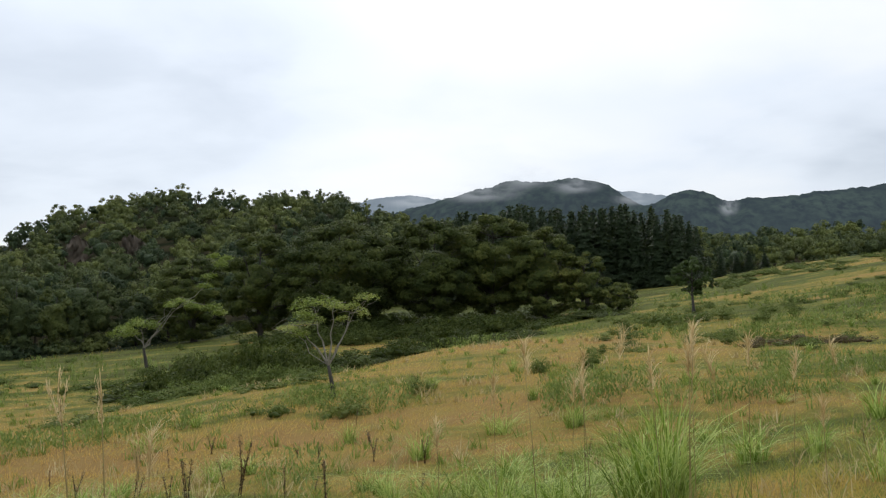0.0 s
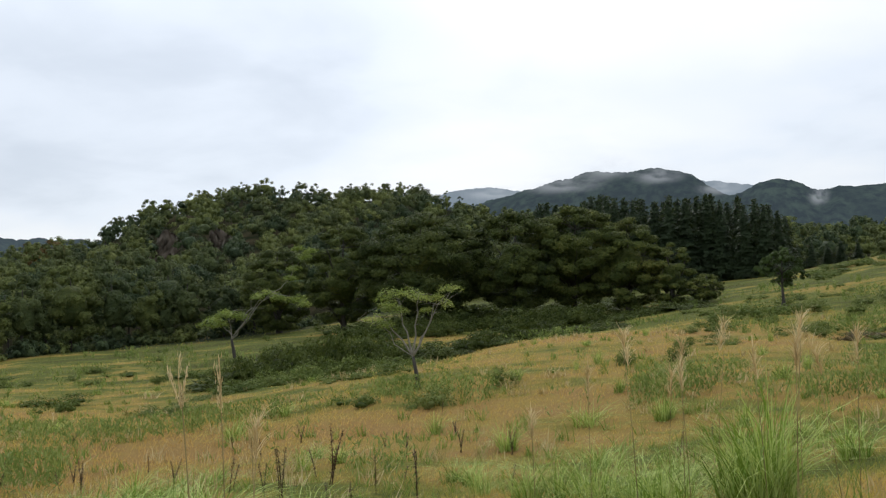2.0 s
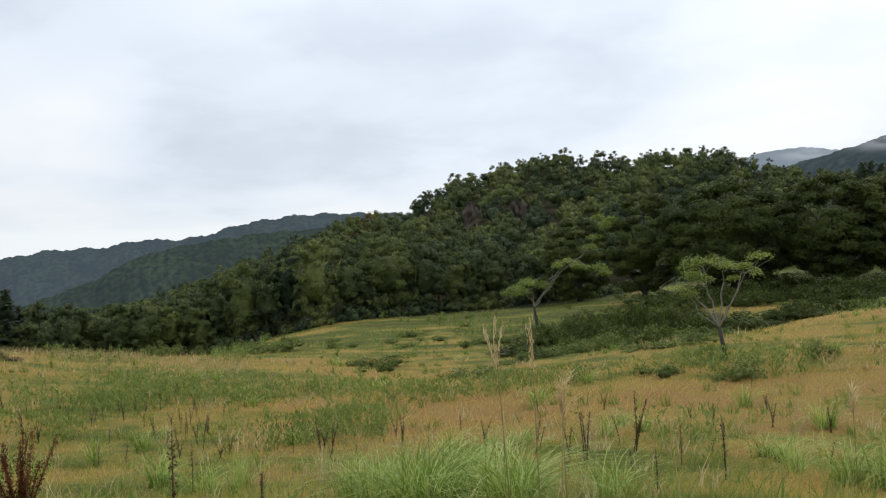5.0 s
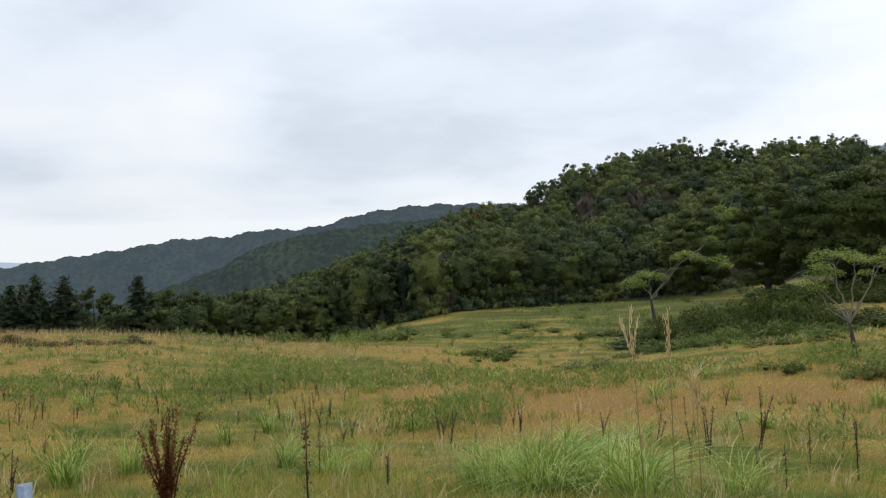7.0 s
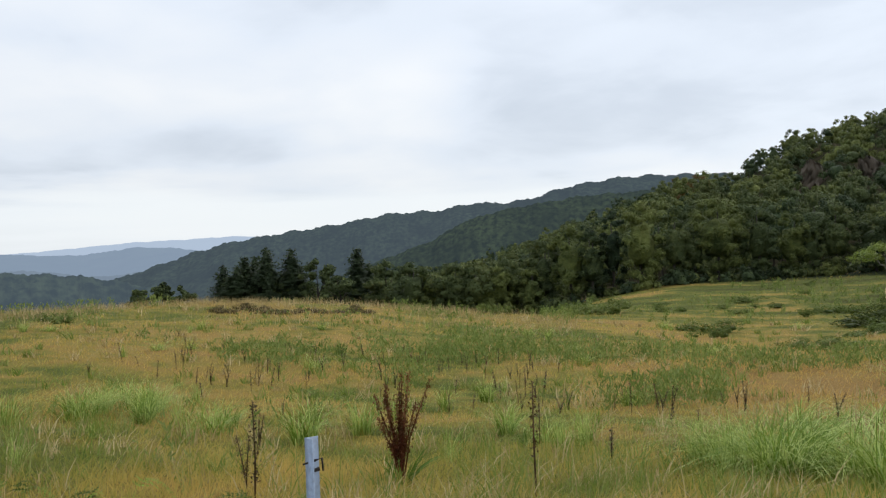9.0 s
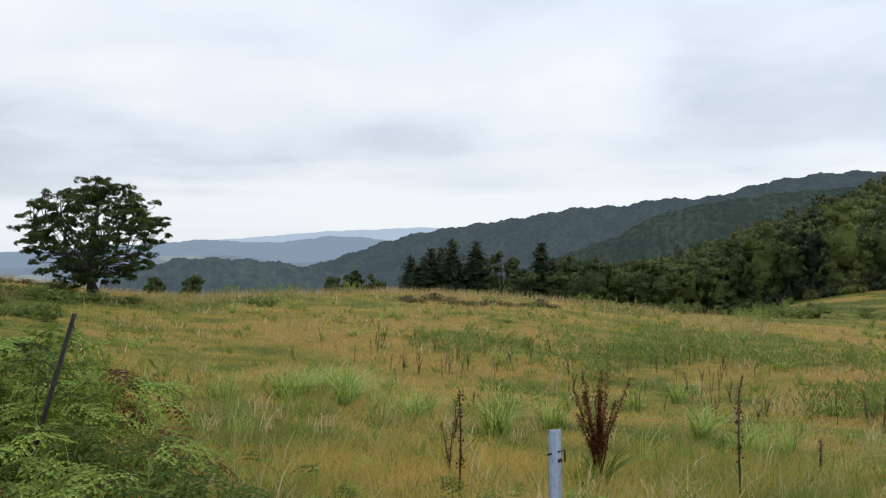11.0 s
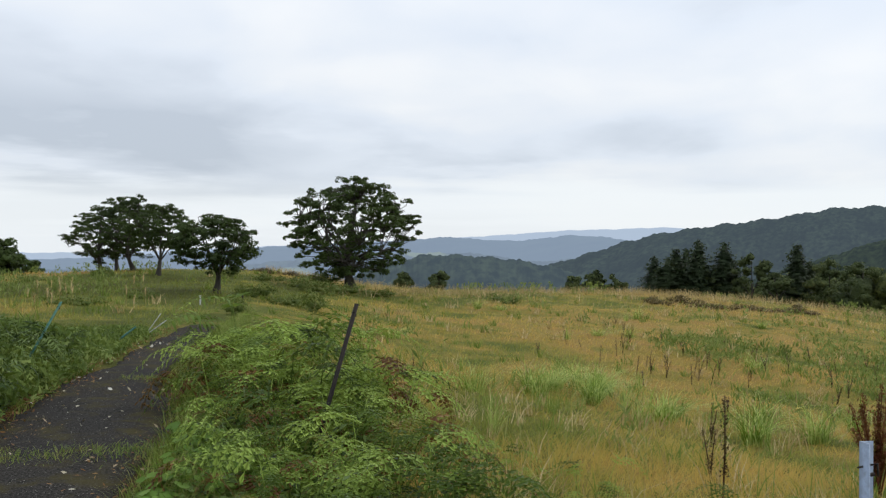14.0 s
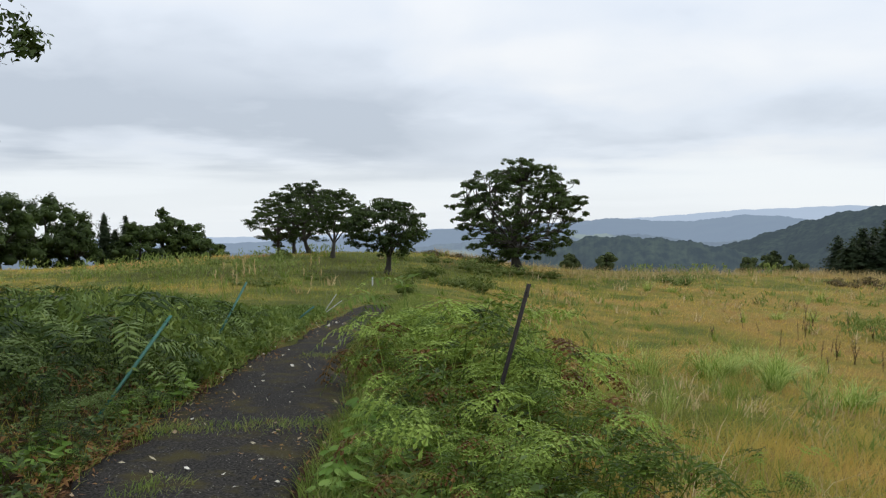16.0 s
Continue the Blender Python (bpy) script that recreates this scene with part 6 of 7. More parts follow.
    blades(buf, np.stack([x, y, ground_z(x, y) - 0.02], 1), rng.uniform(0.25, 0.7, m), rng.uniform(0.02, 0.045, m), rng.uniform(0.2, 1.0, m), rng, joints=1)
    tagged(new("seeding_grass", buf.mesh("seeding_grass", SEED_STRAW)), "pale dry seeding grass along the brow of the meadow", "grass", kind="stuff")

    # stands of leafy green weeds
    buf = Buf()
    n = 46000
    az = rng.uniform(-34, 106, n)
    r = np.exp(rng.uniform(math.log(9), math.log(100), n))
    x, y = polar(az, r)
    band = 1.25 * np.exp(-((r - 31) / 4.5) ** 2) * (az < 46) * (az > 2) + 1.0 * np.exp(-((r - 27) / 6.0) ** 2) * (az >= 46) * (az < 64)
    band += np.exp(-((r - 19) / 4.0) ** 2) * (az > 28) * (az < 66) * 0.9 + 0.42 * (az < -6) * (r > 16) + 0.4 * (az > 11) * (az < 33) * (r > 52)
    keep = (patchy(x, y, 5.0) + 0.5 * patchy(x * 2.3, y * 2.3, 8.0) + 0.95 * band + 0.55 * patchy(x * 4.1, y * 4.1, 3.0) + 0.12 * rng.normal(size=n) > 0.95) & ~((az > -12) & (az < 21) & (r > 33) & (r < 58)) & (np.abs(path_offset(x, y)) > 2.5) & ((az > 8) | (r > 24))
    x, y, r = x[keep], y[keep], r[keep]
    m = len(x)
    for s in range(11):
        hh = rng.uniform(0.05, 0.75, m) * (0.8 + 0.4 * patchy(x, y, 9.0))
        wob = 0.04 + 0.16 * rng.random(m)
        a = rng.uniform(0, 2 * math.pi, m)
        p = np.stack([x + np.cos(a) * wob, y + np.sin(a) * wob, ground_z(x, y) + hh], 1)
        leaf_cards(buf, p, 0.11 + 0.0022 * r, 0.02 + 0.0008 * r, rng, 1.5, face=np.stack([np.cos(a), np.sin(a), np.full(m, 0.8)], 1))
    tagged(new("green_weeds", buf.mesh("green_weeds", WEED)), "stands of leafy grey-green weeds in the meadow", "weeds", kind="stuff")


build_meadow()


def clump_meshes(seed, n, height, spread, lean, width=0.011, tufts=3):
    """The tufts that make one clump."""
    rng = np.random.default_rng(seed)
    made = []
    for t in range(tufts):
        buf = Buf()
        m = n // tufts
        a = rng.uniform(0, 2 * math.pi, m)
        d = np.sqrt(rng.random(m)) * spread * 0.7
        th = 2 * math.pi * t / tufts
        base = np.stack([np.cos(a) * d + math.cos(th) * spread * 0.5, np.sin(a) * d + math.sin(th) * spread * 0.5, np.zeros(m) - 0.03], 1)
        blades(buf, base, height * rng.uniform(0.4, 1.1, m), width * rng.uniform(0.6, 1.4, m), lean * rng.uniform(0.12, 1.75, m) ** 1.2, rng, 0.75, heading=a + rng.normal(size=m) * 0.6, joints=6, stiff=1.0)
        made.append(buf.mesh("tuft", REED))
    return made


REEDS = [clump_meshes(200, 114, 1.2, 0.2, 1.2, 0.022), clump_meshes(201, 96, 1.2, 0.28, 1.5, 0.021), clump_meshes(202, 90, 1.2, 0.18, 1.15, 0.022), clump_meshes(203, 48, 1.05, 0.12, 0.7, 0.013)]


def plant_reed(x, y, h, k, wide=1.0):
    e = new("reed_clump")
    for q in REEDS[k % 4]:
        part("tuft", q, None, e)
    e.matrix_world = pose(x, y, float(ground_z(x, y)), 0, 0, k * 67) @ Matrix.Diagonal((max(h, 0.6) * wide, max(h, 0.6) * wide, h, 1))
    return tagged(e, "arching bright green reed grass clump in the meadow", "grass clump", "reed grass clumps")


for k, (x, y, h) in enumerate(((0.55, 10.6, 0.8), (1.1, 11.2, 0.7), (2.9, 13.6, 1.0), (5.1, 17.1, 0.8), (5.9, 14.7, 0.5), (9.0, 19.0, 1.0), (-1.4, 15.6, 0.4), (-5.1, 9.6, 0.75), (-4.4, 9.7, 0.7),
                               (-3.8, 10.2, 0.6), (-1.1, 15.0, 0.4), (-8.0, 10.5, 0.6), (-9.9, 11.0, 0.55), (-15.9, 6.6, 0.65), (-15.9, 7.9, 0.65), (-13.4, 5.7, 0.35), (-4.0, 7.9, 0.75), (-3.5, 8.6, 0.75),
                               (-5.3, 9.0, 0.6), (-7.7, 9.6, 0.55), (-11.4, 9.2, 0.6), (-13.1, 7.5, 0.65), (-17.2, 8.6, 0.6), (-13.6, 7.9, 0.5), (-3.0, 8.0, 0.7), (-2.4, 9.1, 0.55), (-16.6, 7.3, 0.6), (-10.3, 11.6, 0.5))):
    plant_reed(x, y, h, k, 1.2)
for k, (x, y, h) in enumerate(((1.85, 8.3, 1.15), (2.02, 8.4, 1.3), (1.72, 8.6, 1.05), (2.12, 8.7, 1.1), (1.2, 8.9, 0.75), (0.95, 9.3, 0.7))):
    plant_reed(x, y, h, (0, 2, 0, 2, 1, 1)[k], 0.68 if k < 4 else 0.95)
rng = np.random.default_rng(44)
for k in range(26):
    cx, cy, sp, h = ((-16.4, 7.3, 0.9, 0.62), (-4.1, 8.5, 0.6, 0.7), (1.0, 11.4, 0.7, 0.6))[k % 3]
    plant_reed(cx + rng.normal() * sp, cy + rng.normal() * sp, h * rng.uniform(0.7, 1.1), k, 1.2)
for k in range(90):
    az, r = rng.uniform(-27, 78), math.exp(rng.uniform(math.log(11), math.log(52)))
    x, y = at(az, r)
    plant_reed(x, y, rng.uniform(0.3, 0.7), k + 1, rng.uniform(0.8, 1.5))


# ---------------------------------------------------------------- dry plumes and dock stalks
def plume(x, y, top, seed, spread=0.10, n=46, drop=0.34, label="tall dry grass plume with feathery straw-coloured head"):
    """A dry flower stem: a thin culm and a feathery head."""
    rng = np.random.default_rng(seed)
    z0 = float(ground_z(x, y))
    h = top - z0
    e = new("grass_plume")
    e.location = (x, y, z0)
    culm = Buf()
    lean = rng.normal(size=2) * 0.06 * h
    tube(culm, [(0, 0, -0.05), (lean[0] * 0.4, lean[1] * 0.4, h * 0.5), (lean[0], lean[1], h * 0.92)], (0.004, 0.0035, 0.002), 5)
    culm = part("culm", culm, CULM, e)
    head = Buf()
    s = rng.random(n)
    base = np.stack([lean[0] * (0.6 + 0.4 * s), lean[1] * (0.6 + 0.4 * s), h - drop * (1.0 - 0.75 * s)], 1)
    blades(head, base, drop * rng.uniform(0.25, 0.6, n), np.full(n, 0.008), rng.uniform(0.1, 0.6, n) * spread / 0.1, rng, 0.4, joints=2)
    if spread < 0.2:    # seeds shed: upright ragged spikes remain
        head = Buf()
        for k in range(3 if spread > 0.1 else 2):
            tip = np.array([lean[0], lean[1], h]) + np.array([(k - 1) * spread * 0.3, rng.normal() * spread * 0.15, -0.045 * abs(k - 1)])
            foot = np.array([lean[0], lean[1], h - drop])
            q = rng.random(36)[:, None]
            p = foot + (tip - foot) * q + rng.normal(size=(36, 3)) * np.array([0.005, 0.005, 0.01])
            tube(head, [foot, (foot + tip) / 2 + rng.normal(size=3) * 0.006, tip], (0.003, 0.003, 0.0015), 4)
            blades(head, p, np.full(36, 0.024), np.full(36, 0.005), rng.uniform(0.1, 0.5, 36), rng, 0.3, joints=1)
    part("plume_head", head, STRAW, culm, "feathery straw-coloured head")
    leaf = Buf()
    m = 7
    blades(leaf, np.tile([0, 0, 0.0], (m, 1)) + rng.normal(size=(m, 3)) * 0.03, h * rng.uniform(0.3, 0.65, m), np.full(m, 0.008), rng.uniform(0.3, 0.9, m), rng, 0.6, joints=4)
    part("blade", leaf, SWARD, e)
    return tagged(e, label, "dry grass plume", "dry grass plumes")


for k, (x, y, t) in enumerate(((-1.535, 3.80, 1.36), (-1.405, 3.79, 1.36), (-1.37, 4.10, 1.06))):
    plume(x, y, t, 300 + k, 0.05 if k != 0 else 0.16, 40, 0.22 if k < 2 else 0.18)
for k, (x, y, t) in enumerate(((1.9, 7.4, 1.34), (1.8, 7.8, 1.09), (2.1, 7.9, 1.11), (1.3, 8.9, 1.07), (2.5, 8.1, 1.07), (0.7, 7.3, 1.28), (1.6, 8.9, 1.26), (0.5, 10.0, 0.75), (2.8, 8.6, 1.17),
                               (1.3, 9.9, 0.72), (3.5, 9.4, 0.94), (-1.9, 5.7, 0.87), (3.4, 8.3, 0.62), (4.8, 11.0, 0.91), (1.95, 7.5, 1.2), (1.35, 8.8, 0.9), (-0.1, 9.0, 0.46))):
    plume(x, y, t, 320 + k, 0.26, 60, 0.34)
for k in range(34):    # plumes by the path and along the far edge of the meadow
    az = rng.uniform(88, 95) if k < 18 else rng.uniform(20, 72)
    r = rng.uniform(21, 32) if k < 18 else rng.uniform(26, 50)
    x, y = at(az, r, LATE if k < 18 else (0, 0))
    if abs(float(path_offset(x, y))) < 1.0 and x > -31:
        continue
    plume(x, y, float(ground_z(x, y)) + rng.uniform(0.55, 1.0), 360 + k, 0.22, 36, 0.26)


def stalk_mesh(seed, n, stems, material, spread=False):
    rng = np.random.default_rng(seed)
    buf = Buf()
    single, stems = stems == 1, abs(stems)
    for s in range(stems):
        a = rng.uniform(0, 2 * math.pi)
        out = 0.0 if single else rng.uniform(0.03, 0.09) if not spread else 0.36 * rng.random() ** 1.7
        bend = rng.normal(size=2) * 0.04
        h = 1.0 if single else rng.uniform(0.55, 1.0)
        e = np.array([math.cos(a) * out + bend[0], math.sin(a) * out + bend[1], h])
        b = np.array([rng.normal() * 0.02, rng.normal() * 0.02, -0.05])
        m = b * 0.45 + e * 0.5 - np.array([e[0], e[1], 0]) * 0.18
        tube(buf, [b, m, e], (0.010, 0.008, 0.004), 5)
        t = rng.uniform(0.30 if single else 0.35, 1.0, n)
        q = np.where(t[:, None] < 0.5, b + (m - b) * (t[:, None] * 2), m + (e - m) * (t[:, None] * 2 - 1))
        q = q + rng.normal(size=q.shape) * np.array([0.018, 0.018, 0.010])
        leaf_cards(buf, q, 0.030, 0.020, rng, 0.5)
    return buf.mesh("dock_stalk", material)


STALKS = [stalk_mesh(400, 150, 1, STALK), stalk_mesh(401, 110, 2, STALK), stalk_mesh(402, 100, 3, STALK), stalk_mesh(403, 100, 1, STALK)]


def plant_stalk(x, y, h, k):
    ob = new("dock_stalk", STALKS[k % 4])
    w = max(0.75, h)
    ob.matrix_world = pose(x, y, float(ground_z(x, y)), (k * 37 % 13) - 6, (k * 53 % 11) - 5, k * 61) @ Matrix.Diagonal((w, w, h, 1))
    return tagged(ob, "dry dark brown dock stalk with seed clusters", "dock stalk", "dock stalks")


for k, (x, y, h) in enumerate(((-9.6, 14.3, 0.60), (-8.6, 14.0, 0.62), (-7.8, 15.2, 0.65), (-8.5, 10.1, 0.75), (-12.8, 15.7, 0.8), (-3.7, 13.0, 0.85), (-3.4, 15.0, 1.05), (-4.8, 14.0, 0.62), (-2.5, 13.9, 0.6),
                               (-1.7, 12.5, 0.8), (-0.5, 19.0, 0.6), (-7.6, 13.1, 0.35), (-14.1, 16.1, 0.4), (-19.4, 20.9, 0.45), (-19.0, 20.9, 0.45), (-2.0, 9.5, 0.5), (-0.4, 12.5, 0.5), (-7.5, 4.4, 0.6),
                               (-10.8, 6.8, 0.7), (-5.5, 6.2, 1.05), (-6.8, 4.0, 0.95), (-5.9, 8.0, 0.45), (-13.9, 3.6, 0.5), (-17.4, 4.7, 0.3), (-3.9, 13.6, 0.75), (-4.0, 13.2, 0.6), (-1.9, 22.3, 0.4))):
    plant_stalk(x, y, h, k)
for k in range(110):
    g = rng.integers(0, 5)
    cx, cy, sp = ((-23, 13.5, 2.6), (-19, 20, 2.6), (-14, 16, 3.5), (-22, 17, 4.0), (-6, 17, 6.0))[g]
    plant_stalk(cx + rng.normal() * sp, cy + rng.normal() * sp * 0.6, rng.uniform(0.3, 0.6), k + 3)

dock = new("dock_plant")
dock.location = (-7.1, 6.0, float(ground_z(-7.1, 6.0)))
for k in range(16):
    part("stem", stalk_mesh(410 + k, 170, -1, RED_DOCK, True), None, dock).scale = (0.95, 0.95, 1.15)
low = Buf()
a = rng.uniform(0, 2 * math.pi, 26)
blades(low, np.stack([np.cos(a) * 0.08, np.sin(a) * 0.08, np.zeros(26)], 1), rng.uniform(0.25, 0.5, 26), rng.uniform(0.03, 0.06, 26), rng.uniform(0.5, 1.2, 26), rng, 0.6, heading=a, joints=4)
part("leaves", low, HERB, dock, "broad green basal leaves")
tagged(dock, "red-brown seeding dock bush above green basal leaves", "dock plant")


# ---------------------------------------------------------------- ferns and herbs beside the path
def frond_mesh(seed, pairs=14, wide=1.0, lobes=0):
    """One bracken frond: a bare stalk, then an arching tapered blade of narrow side leaves."""
    rng = np.random.default_rng(seed)
    buf = Buf()
    flop = rng.uniform(0.7, 1.3)

    def spine(s):
        s = np.asarray(s, float)
        u = np.clip((s - 0.36) / 0.64, 0, 1)
        return np.stack([0.10 * s + 0.46 * u ** 1.2, 0.04 * np.sin(s * 5 + seed), 0.60 * np.minimum(s / 0.42, 1) ** 0.9 + 0.11 * np.sin(u * 2.2) - 0.24 * flop * u ** 2.3], -1)

    tube(buf, spine(np.linspace(0, 1, 6)), np.linspace(0.005, 0.001, 6), 3)
    for i in range(pairs):
        f = i / (pairs - 1)
        s = 0.40 + 0.59 * f
        p0 = spine(s)
        tg = unit(spine(min(1.0, s + 0.01)) - spine(s - 0.01))
        ln = 0.18 * (1 - 0.93 * f) ** 0.8 * rng.uniform(0.8, 1.15) * (0.75 if i == 0 else 1.0)
        for sg in (-1, 1):
            up = np.cross(tg, np.array([0, 1.0, 0]))
            up = up if up[2] > 0 else -up
            d = unit(np.array([0, sg, 0]) + tg * rng.uniform(0.25, 0.5) + up * rng.normal() * 0.25)
            wv = unit(np.cross(d, up))
            w = (0.0045 + 0.045 * ln) * rng.uniform(0.85, 1.15) * wide
            sag = rng.uniform(0.1, 0.5)
            a, b, c = p0, p0 + d * ln * 0.32 - np.array([0, 0, 0.1 * sag * ln]), p0 + d * ln - np.array([0, 0, sag * ln])
            m = (b + c) / 2 + np.array([0, 0, 0.1 * sag * ln])
            if lobes:    # cut into pointed lobes on both sides of its rib
                e = np.linspace(0, 1, lobes + 1)[:, None]
                rib = a * (1 - e) ** 2 + 2 * (b + np.array([0, 0, 0.1 * sag * ln])) * e * (1 - e) + c * e * e
                reach = w * 1.9 * (1.15 - e[:-1])
                mid = rib[:-1] * 0.35 + rib[1:] * 0.65 + d * ln * 0.05
                k = np.arange(lobes)
                rows = np.stack([k, k + 1, lobes + 1 + k], 1)
                buf.add(np.concatenate([rib, mid + wv * reach, mid - wv * reach]), np.concatenate([rows, rows + np.array([0, 0, lobes])]))
                continue
            buf.add(np.array([a, b + wv * w, m + wv * w * 0.62, c, m - wv * w * 0.62, b - wv * w]), np.array([[0, 1, 2, 3, 4, 5]]))
    return buf


FRONDS, FAR_FRONDS = [], []
for k in range(6):
    for store, pairs, wide, lobes in ((FRONDS, 12, 1.0, 3), (FAR_FRONDS, 10, 1.3, 0)):
        fb = frond_mesh(500 + k, pairs, wide, lobes)
        store.append([fb.mesh("frond", m) for m in (FERN, FERN_DRY, FERN_YELLOW, FERN_SHADED)])


def plant_fern(x, y, size, seed, dry=0.10, deep=False, count=11, label="bracken fern with arching feathery green fronds"):
    rng = np.random.default_rng(seed)
    e = new("bracken_fern")
    e.matrix_world = pose(x, y, float(ground_z(x, y)) - 0.03, 0, 0, rng.uniform(0, 360)) @ Matrix.Scale(size, 4)
    for k in range(count):
        q = rng.random()
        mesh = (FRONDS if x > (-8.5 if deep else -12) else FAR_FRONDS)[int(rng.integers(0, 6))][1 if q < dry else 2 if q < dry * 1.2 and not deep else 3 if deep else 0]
        ob = new("frond", mesh)
        ob.parent = e
        low = q < dry
        # half of the fronds rise in the middle, the rest splay out lower down
        tier = 0.62 if k % 3 == 2 else 0.85 if k % 3 == 1 else 1.0
        a = k * 137.5 + rng.normal() * 20
        d = 0.05 + 0.16 * rng.random()
        ob.matrix_basis = pose(math.cos(radians(a)) * d, math.sin(radians(a)) * d, 0, rng.normal() * 12, rng.uniform(-6, 26) + (26 if low else 0), a) @ Matrix.Scale(tier * rng.uniform(0.85, 1.2), 4)
    return tagged(e, label, "fern", "bracken beside the path")


LIM_AZ = (93.0, 94.7, 97.4, 100.0, 102.7, 104.8, 106.4)
LIM_EL = (5.15, 4.66, 4.35, 3.7, 3.36, 3.04, 2.93)


def bank_limit(x, y):
    """Tallest growth beside the path: the bank sinks away with distance."""
    r = math.hypot(x - LATE[0], y - LATE[1])
    az = math.degrees(math.atan2(-(x - LATE[0]), y - LATE[1]))
    slope = float(np.interp(az, LIM_AZ, LIM_EL))
    return 1.6 - r * math.tan(radians(slope)) - float(ground_z(x, y))


rng = np.random.default_rng(55)
ferns = []
for _ in range(9000):
    # deep: left-bank ferns, given the shade-darkened green
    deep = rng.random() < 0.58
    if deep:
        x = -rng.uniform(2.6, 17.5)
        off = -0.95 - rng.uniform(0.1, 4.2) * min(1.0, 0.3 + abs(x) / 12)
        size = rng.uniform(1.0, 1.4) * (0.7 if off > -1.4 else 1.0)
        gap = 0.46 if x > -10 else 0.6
    else:
        x = -rng.uniform(3.4, 12.8)
        off = float(np.interp(-x, (3.4, 7.6, 9.2), (1.45, 1.4, 1.12))) + rng.uniform(0.0, 1.0) * float(np.interp(-x, (3.4, 5.0, 8.0, 12.8), (0.95, 1.0, 1.1, 0.85)))
        size = rng.uniform(0.6, 1.12) * float(np.interp(-x, (3.4, 6, 9, 12.8), (0.72, 0.95, 1.38, 1.2)))
        gap = 0.30 if x > -6.5 else 0.34
    y = float(np.interp(-x, [-q for q in PATH_X], PATH_Y)) + off
    if any((x - q[0]) ** 2 + (y - q[1]) ** 2 < gap * gap for q in ferns):
        continue
    if off < 0 and off > -2.0 and -8.4 < x < -2:
        size *= 0.72
    if deep:
        if -7.7 < x < -5.4 and off < -1.2:    # trodden down before the teal stake
            size *= 0.72
        size = min(size, bank_limit(x, y) / 0.78)
        if size < 0.36:
            continue
    ferns.append((x, y, size, deep))
    if len(ferns) >= 298:
        break
for k, (x, y, size, deep) in enumerate(ferns):
    plant_fern(x, y, size, 600 + k, (0.2 if x > -9 else 0.1) if not deep else 0.07, deep, 13 if x > -9 else 12, "bracken fern with shade-darkened green feathery fronds on the bank" if deep else "bracken fern with arching feathery green fronds")
for k, (x, y, s) in enumerate(((-4.6, 2.9, 0.6), (-5.3, 3.1, 0.55), (-6.6, 2.6, 0.65), (-7.4, 2.3, 0.65), (-4.2, 3.3, 0.5), (-9.6, 2.4, 0.55), (-5.0, 1.75, 0.55), (-5.7, 1.7, 0.5), (-5.2, 2.1, 0.45))):
    plant_fern(x, y, s, 960 + k, 0.05)


def build_undergrowth():
    """Leaves, scraps and thin stems that fill the banks below the fronds."""
    rng = np.random.default_rng(77)
    for name, mat, n, low, high, share, label, kind in (
            ("bank_undergrowth", HERB_SHADED, 15000, 0.05, 0.46, 0.72, "tangled small dark green leaves filling the fern banks", "undergrowth"),
            ("bank_litter", FERN_DRY, 6500, 0.02, 0.22, 0.55, "rusty dead fern scraps at the foot of the banks", "plant debris")):
        buf = Buf()
        left = rng.random(n) < share
        x = -np.where(left, rng.uniform(2.6, 14.5, n), rng.uniform(3.2, 12.8, n))
        wide = np.where(left, 3.6 * np.minimum(1, 0.3 - x / 12), np.interp(-x, (3.4, 5.0, 8.0, 12.8), (1.6, 1.6, 1.4, 1.0)))
        d = rng.random(n) ** (1.3 if kind == "undergrowth" else 2.6) * wide
        y = np.interp(-x, [-q for q in PATH_X], PATH_Y) + np.where(left, -0.84 - d, 0.82 + d)
        cap = np.clip(0.10 + d * 0.9, 0, 1) * high
        p = np.stack([x, y, ground_z(x, y) + low + rng.random(n) * cap], 1)
        if kind == "undergrowth":
            leaf_cards(buf, p, rng.uniform(0.03, 0.085, n), rng.uniform(0.018, 0.05, n), rng)
        else:
            leaf_cards(buf, p, rng.uniform(0.04, 0.15, n), rng.uniform(0.008, 0.03, n), rng)
        tagged(new(name, buf.mesh(name, mat)), label, kind, kind="stuff")


build_undergrowth()


